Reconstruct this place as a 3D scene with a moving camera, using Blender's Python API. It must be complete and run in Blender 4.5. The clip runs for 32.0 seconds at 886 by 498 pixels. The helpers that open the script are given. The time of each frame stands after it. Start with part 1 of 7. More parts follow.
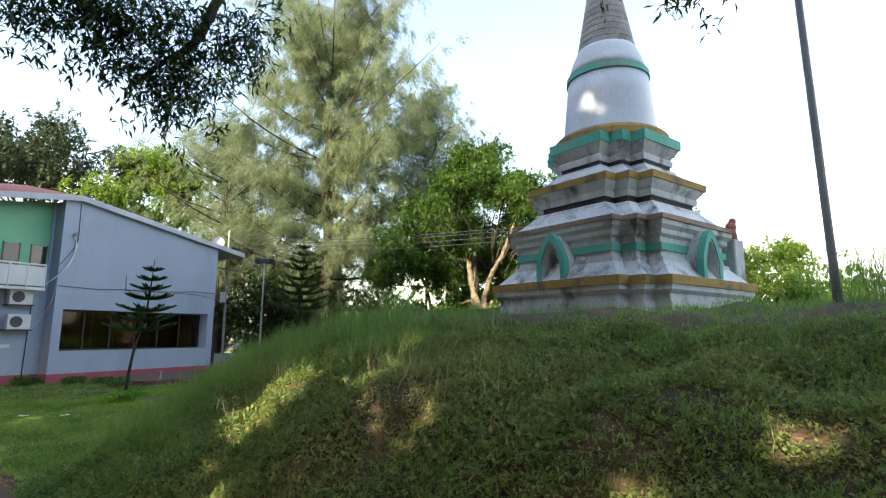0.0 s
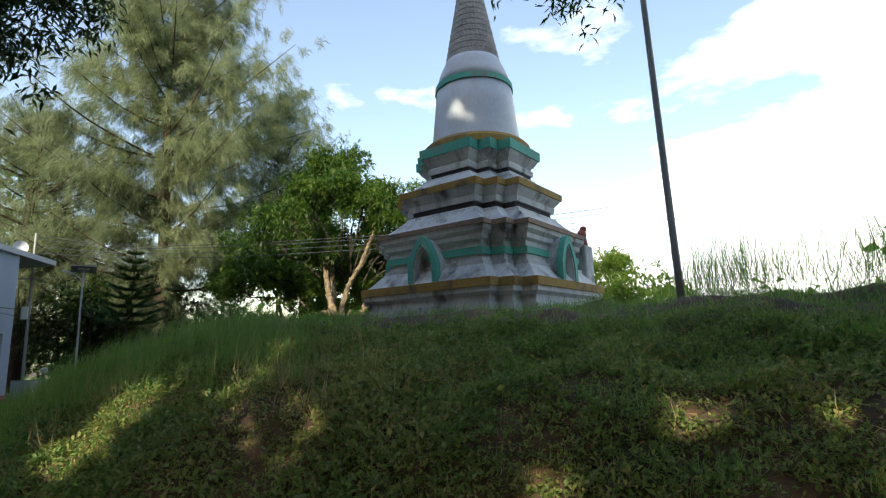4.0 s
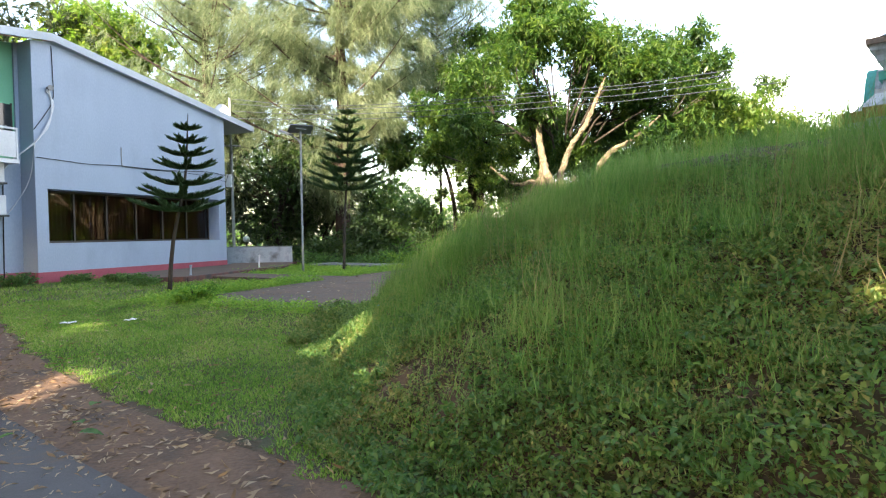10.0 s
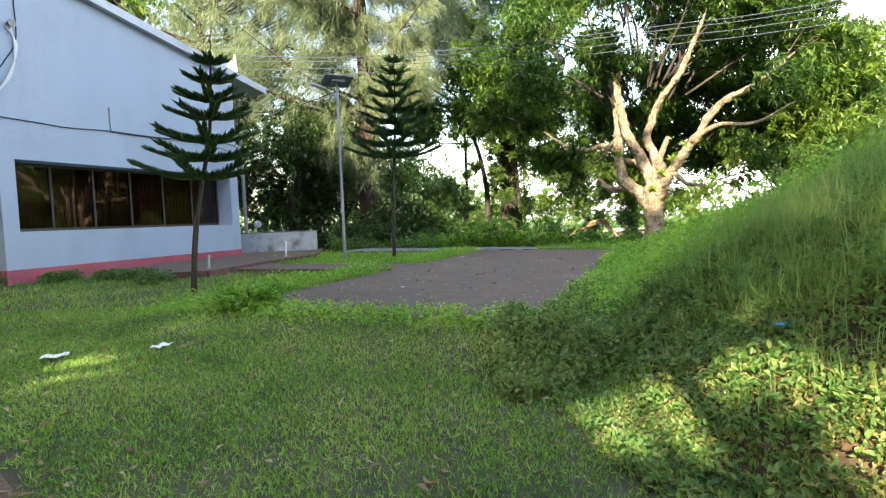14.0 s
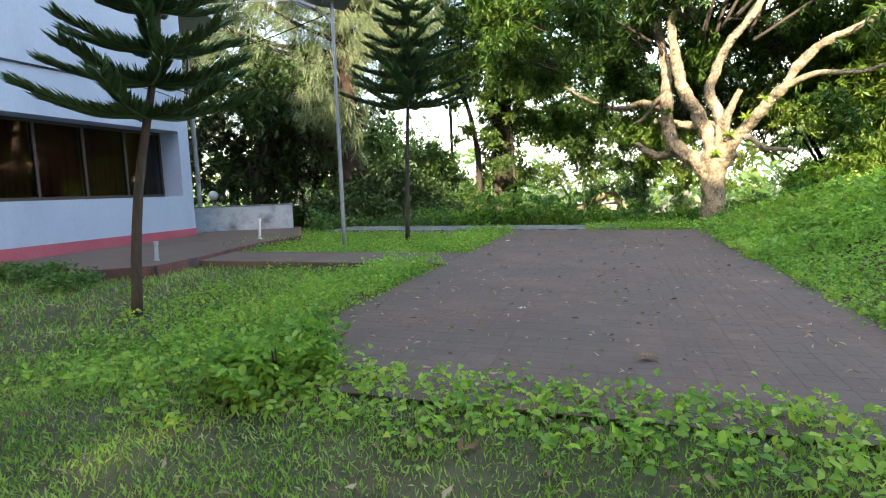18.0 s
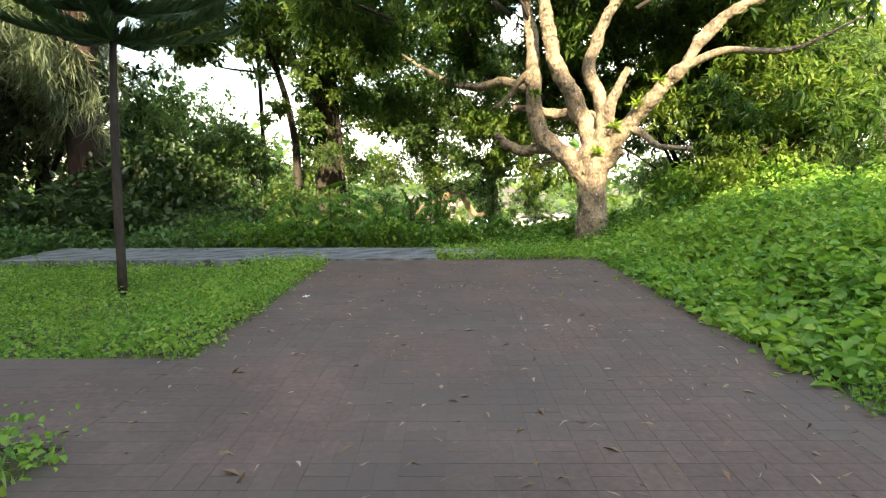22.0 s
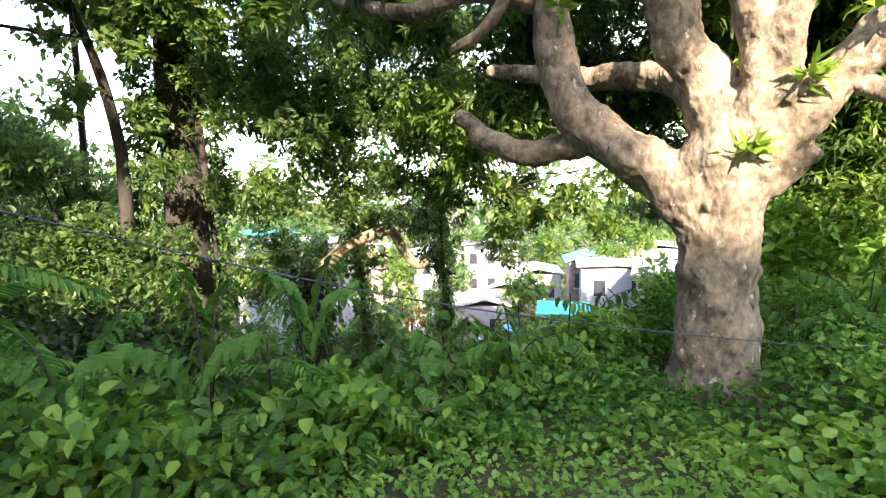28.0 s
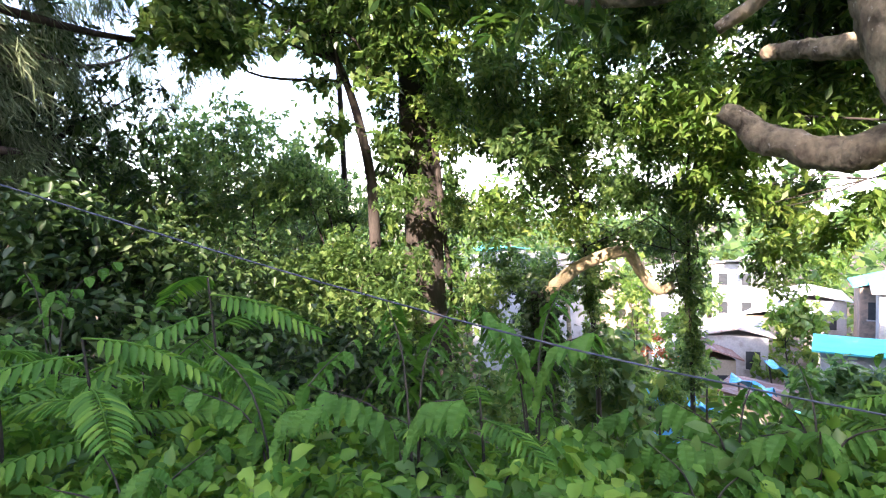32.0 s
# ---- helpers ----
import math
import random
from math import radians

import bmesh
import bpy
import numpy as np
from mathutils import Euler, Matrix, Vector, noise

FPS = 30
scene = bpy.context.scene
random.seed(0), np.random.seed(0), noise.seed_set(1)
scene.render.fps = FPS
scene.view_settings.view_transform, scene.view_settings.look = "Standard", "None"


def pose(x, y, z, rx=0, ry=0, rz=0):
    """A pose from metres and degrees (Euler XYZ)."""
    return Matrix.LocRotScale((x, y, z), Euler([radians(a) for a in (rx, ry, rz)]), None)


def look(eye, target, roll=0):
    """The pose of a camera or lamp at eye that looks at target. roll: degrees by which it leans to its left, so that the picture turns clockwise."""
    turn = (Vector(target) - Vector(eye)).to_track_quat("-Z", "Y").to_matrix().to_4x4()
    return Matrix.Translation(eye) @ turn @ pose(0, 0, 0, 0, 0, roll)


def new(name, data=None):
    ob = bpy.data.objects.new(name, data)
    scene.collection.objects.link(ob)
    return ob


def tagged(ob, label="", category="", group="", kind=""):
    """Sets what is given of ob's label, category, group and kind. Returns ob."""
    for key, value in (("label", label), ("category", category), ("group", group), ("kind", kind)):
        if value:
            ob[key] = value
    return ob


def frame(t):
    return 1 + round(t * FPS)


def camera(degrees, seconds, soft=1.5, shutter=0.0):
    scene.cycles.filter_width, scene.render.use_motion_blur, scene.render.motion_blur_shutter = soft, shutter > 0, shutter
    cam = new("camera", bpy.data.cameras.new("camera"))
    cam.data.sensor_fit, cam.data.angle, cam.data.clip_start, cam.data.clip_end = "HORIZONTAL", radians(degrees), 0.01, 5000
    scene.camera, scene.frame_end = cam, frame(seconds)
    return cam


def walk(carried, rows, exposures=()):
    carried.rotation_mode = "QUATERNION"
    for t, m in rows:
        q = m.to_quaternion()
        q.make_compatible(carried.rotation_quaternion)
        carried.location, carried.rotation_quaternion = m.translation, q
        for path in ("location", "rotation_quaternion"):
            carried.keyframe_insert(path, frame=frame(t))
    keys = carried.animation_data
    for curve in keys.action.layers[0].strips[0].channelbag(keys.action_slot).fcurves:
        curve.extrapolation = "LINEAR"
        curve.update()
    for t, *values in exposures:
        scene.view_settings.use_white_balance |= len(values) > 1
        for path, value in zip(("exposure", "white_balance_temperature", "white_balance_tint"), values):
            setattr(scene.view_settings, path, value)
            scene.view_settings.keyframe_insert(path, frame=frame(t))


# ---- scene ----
cam = camera(79.6, 32.0, soft=1.2)
METRES, EYE, TILT, LEAN, TURN = 30.0, 2.05, 0.0, 0.0, 0.0
ROWS = [
    (0.0, 0.0, 0.0, 0.0, -0.05, 8.88, -0.35),
    (0.5, -0.0002, -0.0005, 0.0004, -5.24, 10.82, 0.68),
    (1.0, -0.0013, -0.0009, 0.0005, -8.96, 11.96, 1.42),
    (1.5, -0.0019, -0.0015, 0.0013, -11.74, 13.03, 1.96),
    (2.0, -0.0022, -0.0024, 0.0018, -13.9, 15.06, 2.3),
    (2.5, -0.0027, -0.0025, 0.0019, -15.21, 16.28, 2.54),
    (4.5, -0.0182, 0.019, -0.0047, -15.79, 7.28, 1.36),
    (5.0, -0.0314, 0.0272, -0.0046, -13.85, 5.06, 0.55),
    (5.5, -0.046, 0.0381, -0.0067, -10.33, 1.89, 0.26),
    (6.0, -0.0616, 0.0465, -0.0078, -7.7, 0.11, 0.08),
    (6.5, -0.0766, 0.0569, -0.0102, -6.7, -0.69, 0.1),
    (7.0, -0.0919, 0.0674, -0.011, -5.84, -1.44, 0.16),
    (7.5, -0.1057, 0.0788, -0.0123, -5.63, -1.56, 0.23),
    (8.0, -0.1189, 0.0915, -0.0145, -5.65, -1.87, 0.37),
    (8.5, -0.1335, 0.1024, -0.016, -5.68, -1.61, 0.38),
    (9.0, -0.1463, 0.1153, -0.0188, -5.79, -1.66, 0.48),
    (9.5, -0.1605, 0.1275, -0.0213, -5.86, -1.65, 0.54),
    (10.0, -0.1719, 0.1406, -0.0226, -5.98, -1.8, 0.66),
    (10.5, -0.1835, 0.1543, -0.0235, -6.12, -1.84, 1.05),
    (11.0, -0.1951, 0.1692, -0.0251, -6.83, -1.76, 0.95),
    (11.5, -0.2064, 0.1856, -0.0265, -7.22, -2.03, 1.16),
    (12.0, -0.2174, 0.2028, -0.0283, -7.34, -2.03, 1.14),
    (12.5, -0.2249, 0.2211, -0.029, -7.68, -2.37, 1.73),
    (13.0, -0.234, 0.239, -0.0297, -7.75, -2.45, 1.69),
    (13.5, -0.241, 0.2586, -0.0312, -7.76, -2.79, 1.86),
    (14.0, -0.2502, 0.2774, -0.0312, -7.74, -3.34, 2.13),
    (14.5, -0.2603, 0.2944, -0.0314, -7.38, -3.65, 2.05),
    (15.0, -0.2727, 0.311, -0.0314, -5.6, -4.27, 1.98),
    (15.5, -0.2837, 0.3249, -0.0313, -4.39, -4.23, 1.81),
    (17.5, -0.3009, 0.3939, -0.03, -8.53, -6.2, 2.34),
    (18.0, -0.2948, 0.4143, -0.03, -13.2, -6.54, 1.85),
    (18.5, -0.2883, 0.4364, -0.0296, -17.35, -6.91, 1.57),
    (19.0, -0.2812, 0.4579, -0.029, -20.83, -7.05, 1.18),
    (19.5, -0.2728, 0.4789, -0.0288, -22.78, -6.92, 1.26),
    (20.0, -0.264, 0.4963, -0.0278, -25.15, -7.0, 1.06),
    (20.5, -0.2542, 0.5123, -0.0241, -28.25, -7.09, 0.74),
    (21.0, -0.2453, 0.5293, -0.0226, -29.27, -7.61, 0.61),
    (21.5, -0.2337, 0.5477, -0.0231, -30.0, -7.83, 0.48),
    (22.0, -0.2221, 0.5679, -0.0226, -30.42, -7.91, 0.49),
    (22.5, -0.2095, 0.5866, -0.0228, -31.44, -7.73, 0.53),
    (23.0, -0.1969, 0.6059, -0.022, -31.84, -7.31, 0.66),
    (23.5, -0.1835, 0.6239, -0.0217, -32.69, -7.06, 0.61),
    (24.0, -0.1708, 0.6428, -0.0207, -33.33, -7.0, 0.56),
    (24.5, -0.1601, 0.6603, -0.0197, -33.7, -6.61, 0.43),
    (25.0, -0.1474, 0.6782, -0.0189, -33.8, -6.15, 0.67),
    (25.5, -0.135, 0.6956, -0.0189, -34.08, -5.95, 0.55),
    (26.0, -0.1215, 0.7138, -0.0187, -35.14, -5.9, 0.59),
    (26.5, -0.11, 0.7327, -0.0185, -35.9, -5.85, 0.34),
    (28.5, -0.0705, 0.7915, -0.0172, -37.02, -5.41, 0.81),
    (29.0, -0.0656, 0.799, -0.0161, -37.03, -5.03, 0.75),
    (29.5, -0.063, 0.8028, -0.0158, -35.65, -4.68, 0.96),
    (30.0, -0.063, 0.8037, -0.0159, -32.56, -4.34, 1.13),
    (30.5, -0.0641, 0.8039, -0.0158, -27.63, -4.11, 1.41),
    (31.0, -0.0649, 0.804, -0.0157, -22.31, -3.93, 1.7),
    (31.5, -0.0658, 0.8038, -0.0157, -17.5, -3.67, 1.93),
    (32.0, -0.067, 0.8033, -0.0155, -12.54, -3.42, 2.13),
]
EXPOSURES = [(0.0, 1.75, 6700, 13), (1.0, 1.3, 6800, 14), (2.0, 0.7, 6600, 11), (2.5, 0.5, 6500, 11), (4.5, 1.4, 6600, 12), (5.0, 1.95, 6650, 12), (5.5, 2.25, 6700, 13), (7.0, 2.62, 6850, 17), (10.0, 2.6, 6750, 14), (12.0, 2.65, 6600, 12), (14.0, 2.58, 6650, 13), (17.5, 2.62, 6500, 15),
             (20.0, 2.5, 7150, 15), (24.0, 2.47, 6950, 16), (26.0, 2.6, 6550, 21), (28.5, 2.72, 6100, 25), (29.5, 2.78, 5980, 28), (31.0, 2.92, 5900, 30), (32.0, 2.98, 6000, 30)]
walk(cam, [(t, pose(0, 0, EYE, TILT, LEAN, TURN) @ pose(METRES * x, METRES * y, METRES * z, 90 + pitch, roll, yaw)) for t, x, y, z, yaw, pitch, roll in ROWS], EXPOSURES)

# ---- world and light ----
SUN_HEADING, SUN_ELEV = 211.0, 29.0          # degrees clockwise from +y, degrees up
sd = Vector((math.sin(radians(SUN_HEADING)) * math.cos(radians(SUN_ELEV)),
             math.cos(radians(SUN_HEADING)) * math.cos(radians(SUN_ELEV)), math.sin(radians(SUN_ELEV))))
sun_data = bpy.data.lights.new("sun", "SUN")
sun_data.energy, sun_data.angle, sun_data.color = 4.0, radians(0.6), (1.0, 0.85, 0.62)
sun = new("sun", sun_data)
sun.matrix_world = look((0, 0, 30), Vector((0, 0, 30)) - sd)

world = bpy.data.worlds.new("world")
scene.world = world
world.use_nodes = True
wn, wl = world.node_tree.nodes, world.node_tree.links
wn.clear()
sky = wn.new("ShaderNodeTexSky")
sky.sky_type, sky.sun_disc = "NISHITA", False
sky.sun_elevation, sky.sun_rotation = radians(SUN_ELEV), radians(SUN_HEADING)
sky.air_density, sky.dust_density, sky.ozone_density = 1.35, 1.7, 1.2
co = wn.new("ShaderNodeTexCoord")
mp = wn.new("ShaderNodeMapping")
mp.inputs["Scale"].default_value = (1.0, 1.0, 2.6)
mp.inputs["Location"].default_value = (0.35, 0.2, 0.1)
cl = wn.new("ShaderNodeTexNoise")
cl.inputs["Scale"].default_value, cl.inputs["Detail"].default_value, cl.inputs["Roughness"].default_value = 1.7, 7.0, 0.55
cr = wn.new("ShaderNodeValToRGB")
cr.color_ramp.elements[0].color = (0.03, 0.03, 0.03, 1)     # thin veil over the blue
cr.color_ramp.elements[0].position, cr.color_ramp.elements[1].position = 0.52, 0.66
mx = wn.new("ShaderNodeMixRGB")
mx.inputs["Color2"].default_value = (10.5, 10.3, 10.0, 1)
bg = wn.new("ShaderNodeBackground")
bg.inputs["Strength"].default_value = 0.15
wo = wn.new("ShaderNodeOutputWorld")
wl.new(co.outputs["Generated"], mp.inputs["Vector"])
wl.new(mp.outputs["Vector"], cl.inputs["Vector"])
toward = wn.new("ShaderNodeVectorMath")        # cumulus bank in the north-east
toward.operation = "DOT_PRODUCT"
toward.inputs[1].default_value = (0.80, 0.58, 0.15)
bank = wn.new("ShaderNodeMapRange")
bank.inputs["From Min"].default_value, bank.inputs["From Max"].default_value = 0.55, 0.97
bank.inputs["To Min"].default_value, bank.inputs["To Max"].default_value = -0.13, 0.19
thick = wn.new("ShaderNodeMath")
thick.operation = "ADD"
wl.new(co.outputs["Generated"], toward.inputs[0])
wl.new(toward.outputs["Value"], bank.inputs["Value"])
wl.new(bank.outputs["Result"], thick.inputs[1])
wl.new(cl.outputs["Fac"], thick.inputs[0])
wl.new(thick.outputs[0], cr.inputs["Fac"])
wl.new(cr.outputs["Color"], mx.inputs["Fac"])
wl.new(sky.outputs["Color"], mx.inputs["Color1"])
wl.new(mx.outputs["Color"], bg.inputs["Color"])
wl.new(bg.outputs["Background"], wo.inputs["Surface"])


# ---- materials ----
def material(name, dark, light, scale=3.0, rough=0.8, bump=0.15, fine=40.0, metal=0.0, stain=None, stain_scale=0.7,
             stain_at=(0.52, 0.68), stretch=(1, 1, 1), spread=0.0, spec=0.5, world_size=False, ramp_at=(0.34, 0.66)):
    """A mottled surface: two colours by broad and fine noise, stains of a third colour, and a bump."""
    m = bpy.data.materials.new(name)
    m.use_nodes = True
    n, l = m.node_tree.nodes, m.node_tree.links
    b = n["Principled BSDF"]
    b.inputs["Roughness"].default_value, b.inputs["Metallic"].default_value = rough, metal
    b.inputs["Specular IOR Level"].default_value = spec
    c = n.new("ShaderNodeTexCoord")
    v = n.new("ShaderNodeMapping")
    v.inputs["Scale"].default_value = stretch
    l.new(n.new("ShaderNodeNewGeometry").outputs["Position"] if world_size else c.outputs["Object"], v.inputs["Vector"])
    broad, grain = n.new("ShaderNodeTexNoise"), n.new("ShaderNodeTexNoise")
    for t, s, d in ((broad, scale, 5), (grain, fine, 4)):
        t.inputs["Scale"].default_value, t.inputs["Detail"].default_value = s, d
        l.new(v.outputs["Vector"], t.inputs["Vector"])
    add = n.new("ShaderNodeMath")
    add.operation = "MULTIPLY_ADD"
    add.inputs[1].default_value = 0.55
    half = n.new("ShaderNodeMath")
    half.operation, half.inputs[1].default_value = "MULTIPLY", 0.45
    l.new(grain.outputs["Fac"], half.inputs[0])
    l.new(broad.outputs["Fac"], add.inputs[0])
    l.new(half.outputs[0], add.inputs[2])
    ramp = n.new("ShaderNodeValToRGB")
    ramp.color_ramp.elements[0].position, ramp.color_ramp.elements[1].position = ramp_at
    ramp.color_ramp.elements[0].color, ramp.color_ramp.elements[1].color = (*dark, 1), (*light, 1)
    l.new(add.outputs[0], ramp.inputs["Fac"])
    out = ramp.outputs["Color"]
    if stain:
        sn = n.new("ShaderNodeTexNoise")
        sn.inputs["Scale"].default_value, sn.inputs["Detail"].default_value, sn.inputs["Roughness"].default_value = stain_scale, 7, 0.65
        l.new(v.outputs["Vector"], sn.inputs["Vector"])
        sr = n.new("ShaderNodeValToRGB")
        sr.color_ramp.elements[0].position, sr.color_ramp.elements[1].position = stain_at
        l.new(sn.outputs["Fac"], sr.inputs["Fac"])
        mix = n.new("ShaderNodeMixRGB")
        mix.inputs["Color2"].default_value = (*stain, 1)
        l.new(sr.outputs["Color"], mix.inputs["Fac"])
        l.new(out, mix.inputs["Color1"])
        out = mix.outputs["Color"]
    if spread:
        oi = n.new("ShaderNodeObjectInfo")
        geo = n.new("ShaderNodeNewGeometry")
        both = n.new("ShaderNodeMath")
        both.operation = "ADD"
        l.new(oi.outputs["Random"], both.inputs[0])
        l.new(geo.outputs["Random Per Island"], both.inputs[1])
        rng = n.new("ShaderNodeMapRange")
        rng.inputs["From Max"].default_value = 2.0
        rng.inputs["To Min"].default_value, rng.inputs["To Max"].default_value = 1 - spread, 1 + spread
        l.new(both.outputs[0], rng.inputs["Value"])
        hv = n.new("ShaderNodeHueSaturation")
        l.new(rng.outputs["Result"], hv.inputs["Value"])
        l.new(out, hv.inputs["Color"])
        out = hv.outputs["Color"]
    l.new(out, b.inputs["Base Color"])
    if bump:
        bp = n.new("ShaderNodeBump")
        bp.inputs["Strength"].default_value, bp.inputs["Distance"].default_value = bump, 0.05
        l.new(add.outputs[0], bp.inputs["Height"])
        l.new(bp.outputs["Normal"], b.inputs["Normal"])
    return m


def leaf_material(name, colours, rough=0.45, through_light=0.35, spec=0.4):
    """Leaves: each blade takes its own colour out of the ramp, and lets light through."""
    m = bpy.data.materials.new(name)
    m.use_nodes = True
    n, l = m.node_tree.nodes, m.node_tree.links
    b = n["Principled BSDF"]
    b.inputs["Roughness"].default_value, b.inputs["Specular IOR Level"].default_value = rough, spec
    geo = n.new("ShaderNodeNewGeometry")
    oi = n.new("ShaderNodeObjectInfo")
    tc = n.new("ShaderNodeTexCoord")
    nz = n.new("ShaderNodeTexNoise")
    nz.inputs["Scale"].default_value, nz.inputs["Detail"].default_value = 0.8, 3
    l.new(tc.outputs["Object"], nz.inputs["Vector"])
    s1 = n.new("ShaderNodeMath")
    s1.operation, s1.inputs[1].default_value = "MULTIPLY", 0.5
    l.new(geo.outputs["Random Per Island"], s1.inputs[0])
    s2 = n.new("ShaderNodeMath")
    s2.operation, s2.inputs[1].default_value = "MULTIPLY_ADD", 0.7
    l.new(nz.outputs["Fac"], s2.inputs[0])
    l.new(s1.outputs[0], s2.inputs[2])
    s3 = n.new("ShaderNodeMath")
    s3.operation, s3.inputs[1].default_value = "MULTIPLY_ADD", 0.12
    l.new(oi.outputs["Random"], s3.inputs[0])
    l.new(s2.outputs[0], s3.inputs[2])
    ramp = n.new("ShaderNodeValToRGB")
    el = ramp.color_ramp.elements
    while len(el) < len(colours):
        el.new(0.5)
    for i, c in enumerate(colours):
        el[i].position, el[i].color = 0.3 + 0.65 * i / (len(colours) - 1), (*c, 1)
    l.new(s3.outputs[0], ramp.inputs["Fac"])
    l.new(ramp.outputs["Color"], b.inputs["Base Color"])
    tr = n.new("ShaderNodeBsdfTranslucent")
    hv = n.new("ShaderNodeHueSaturation")
    hv.inputs["Value"].default_value, hv.inputs["Saturation"].default_value = 1.6, 1.1
    l.new(ramp.outputs["Color"], hv.inputs["Color"])
    l.new(hv.outputs["Color"], tr.inputs["Color"])
    mix = n.new("ShaderNodeMixShader")
    mix.inputs["Fac"].default_value = through_light
    l.new(b.outputs["BSDF"], mix.inputs[1])
    l.new(tr.outputs["BSDF"], mix.inputs[2])
    l.new(mix.outputs["Shader"], n["Material Output"].inputs["Surface"])
    return m


M = {}
M["soil"] = material("soil", (0.042, 0.031, 0.020), (0.130, 0.083, 0.047), 2.6, 0.95, 0.8, 26, stain=(0.050, 0.052, 0.024), stain_scale=2.2, stain_at=(0.50, 0.66))
M["turf"] = material("thatch", (0.040, 0.044, 0.018), (0.095, 0.094, 0.040), 3.0, 0.95, 0.6, 40, stain=(0.105, 0.082, 0.045), stain_scale=1.6, stain_at=(0.55, 0.70))
M["litter"] = material("litter", (0.085, 0.052, 0.034), (0.19, 0.115, 0.072), 2.0, 0.95, 0.6, 30, stain=(0.06, 0.05, 0.042), stain_scale=1.6)
M["asphalt"] = material("asphalt", (0.055, 0.055, 0.058), (0.10, 0.10, 0.105), 1.5, 0.9, 0.25, 90, stain=(0.13, 0.09, 0.06), stain_scale=1.1, stain_at=(0.55, 0.66))
M["brick"] = material("brick_paver", (0.086, 0.061, 0.046), (0.160, 0.107, 0.078), 1.3, 0.92, 0.15, 22, stain=(0.098, 0.078, 0.061), stain_scale=0.9, stain_at=(0.40, 0.64), spread=0.15, world_size=True)
M["joint"] = material("paver_joint", (0.085, 0.062, 0.049), (0.14, 0.098, 0.075), 1.5, 0.95, 0.2)
M["concrete"] = material("weathered_concrete", (0.115, 0.13, 0.132), (0.25, 0.272, 0.27), 1.6, 0.9, 0.3, 35, stain=(0.06, 0.062, 0.055), stain_scale=2.0, stain_at=(0.46, 0.62), stretch=(1, 2.6, 1))
M["blue_paint"] = material("pale_blue_paint", (0.315, 0.385, 0.495), (0.385, 0.462, 0.575), 0.6, 0.75, 0.05, 30, stain=(0.27, 0.325, 0.415), stain_scale=0.5, stain_at=(0.5, 0.8), stretch=(1, 1, 0.4))
M["red_paint"] = material("red_paint", (0.33, 0.07, 0.10), (0.45, 0.11, 0.14), 1.2, 0.7, 0.1, 30)
M["green_paint"] = material("green_paint", (0.16, 0.45, 0.28), (0.22, 0.55, 0.35), 1.0, 0.7, 0.08, 30)
M["white_paint"] = material("white_paint", (0.55, 0.57, 0.60), (0.75, 0.77, 0.80), 1.4, 0.6, 0.08, 30)
M["fascia"] = material("fascia", (0.38, 0.42, 0.47), (0.55, 0.60, 0.66), 1.0, 0.7, 0.08, 30)
M["roof_red"] = material("red_roof", (0.35, 0.10, 0.07), (0.48, 0.17, 0.12), 2.0, 0.7, 0.2, 30)
M["wall_grey"] = material("blue_grey_render", (0.26, 0.30, 0.34), (0.40, 0.45, 0.50), 1.2, 0.85, 0.15, 30, stain=(0.12, 0.13, 0.13), stain_scale=1.6, stain_at=(0.5, 0.7))
M["kerb_red"] = material("red_brown_kerb", (0.10, 0.045, 0.04), (0.19, 0.085, 0.07), 2.0, 0.9, 0.3, 30, stain=(0.06, 0.05, 0.05), stain_scale=1.8)
M["dark_frame"] = material("dark_frame", (0.03, 0.022, 0.02), (0.05, 0.035, 0.03), 3, 0.5, 0.05)
M["curtain"] = material("curtain", (0.12, 0.055, 0.038), (0.27, 0.125, 0.085), 1.2, 0.8, 0.3, 8, stretch=(6, 6, 0.25), stain=(0.05, 0.03, 0.025), stain_scale=0.8)
M["steel"] = material("galvanised_steel", (0.20, 0.22, 0.24), (0.30, 0.32, 0.34), 2, 0.6, 0.04, 40, metal=0.25)
M["dark_metal"] = material("dark_metal", (0.03, 0.03, 0.033), (0.06, 0.06, 0.065), 2, 0.5, 0.04)
M["panel_blue"] = material("solar_cells", (0.012, 0.016, 0.03), (0.02, 0.028, 0.05), 4, 0.25, 0.0)
M["line_grey"] = material("line_grey", (0.035, 0.045, 0.065), (0.06, 0.07, 0.10), 4, 0.7, 0.0)
M["cable"] = material("cable_black", (0.012, 0.012, 0.013), (0.022, 0.022, 0.022), 4, 0.9, 0.0, spec=0.1)
M["plaster"] = material("stupa_plaster", (0.36, 0.40, 0.425), (0.62, 0.68, 0.71), 1.6, 0.85, 0.3, 28, stain=(0.10, 0.105, 0.11), stain_scale=2.4, stain_at=(0.50, 0.67), stretch=(1, 1, 0.45))
M["bell_white"] = material("stupa_bell_white", (0.38, 0.455, 0.54), (0.51, 0.60, 0.69), 0.9, 0.5, 0.06, 24, stain=(0.36, 0.37, 0.38), stain_scale=1.0, stain_at=(0.56, 0.78), stretch=(1, 1, 0.4))
M["stupa_grey"] = material("stupa_weathered", (0.17, 0.18, 0.185), (0.38, 0.40, 0.41), 2.2, 0.95, 0.5, 25, stain=(0.46, 0.44, 0.40), stain_scale=2.0, stain_at=(0.56, 0.7))
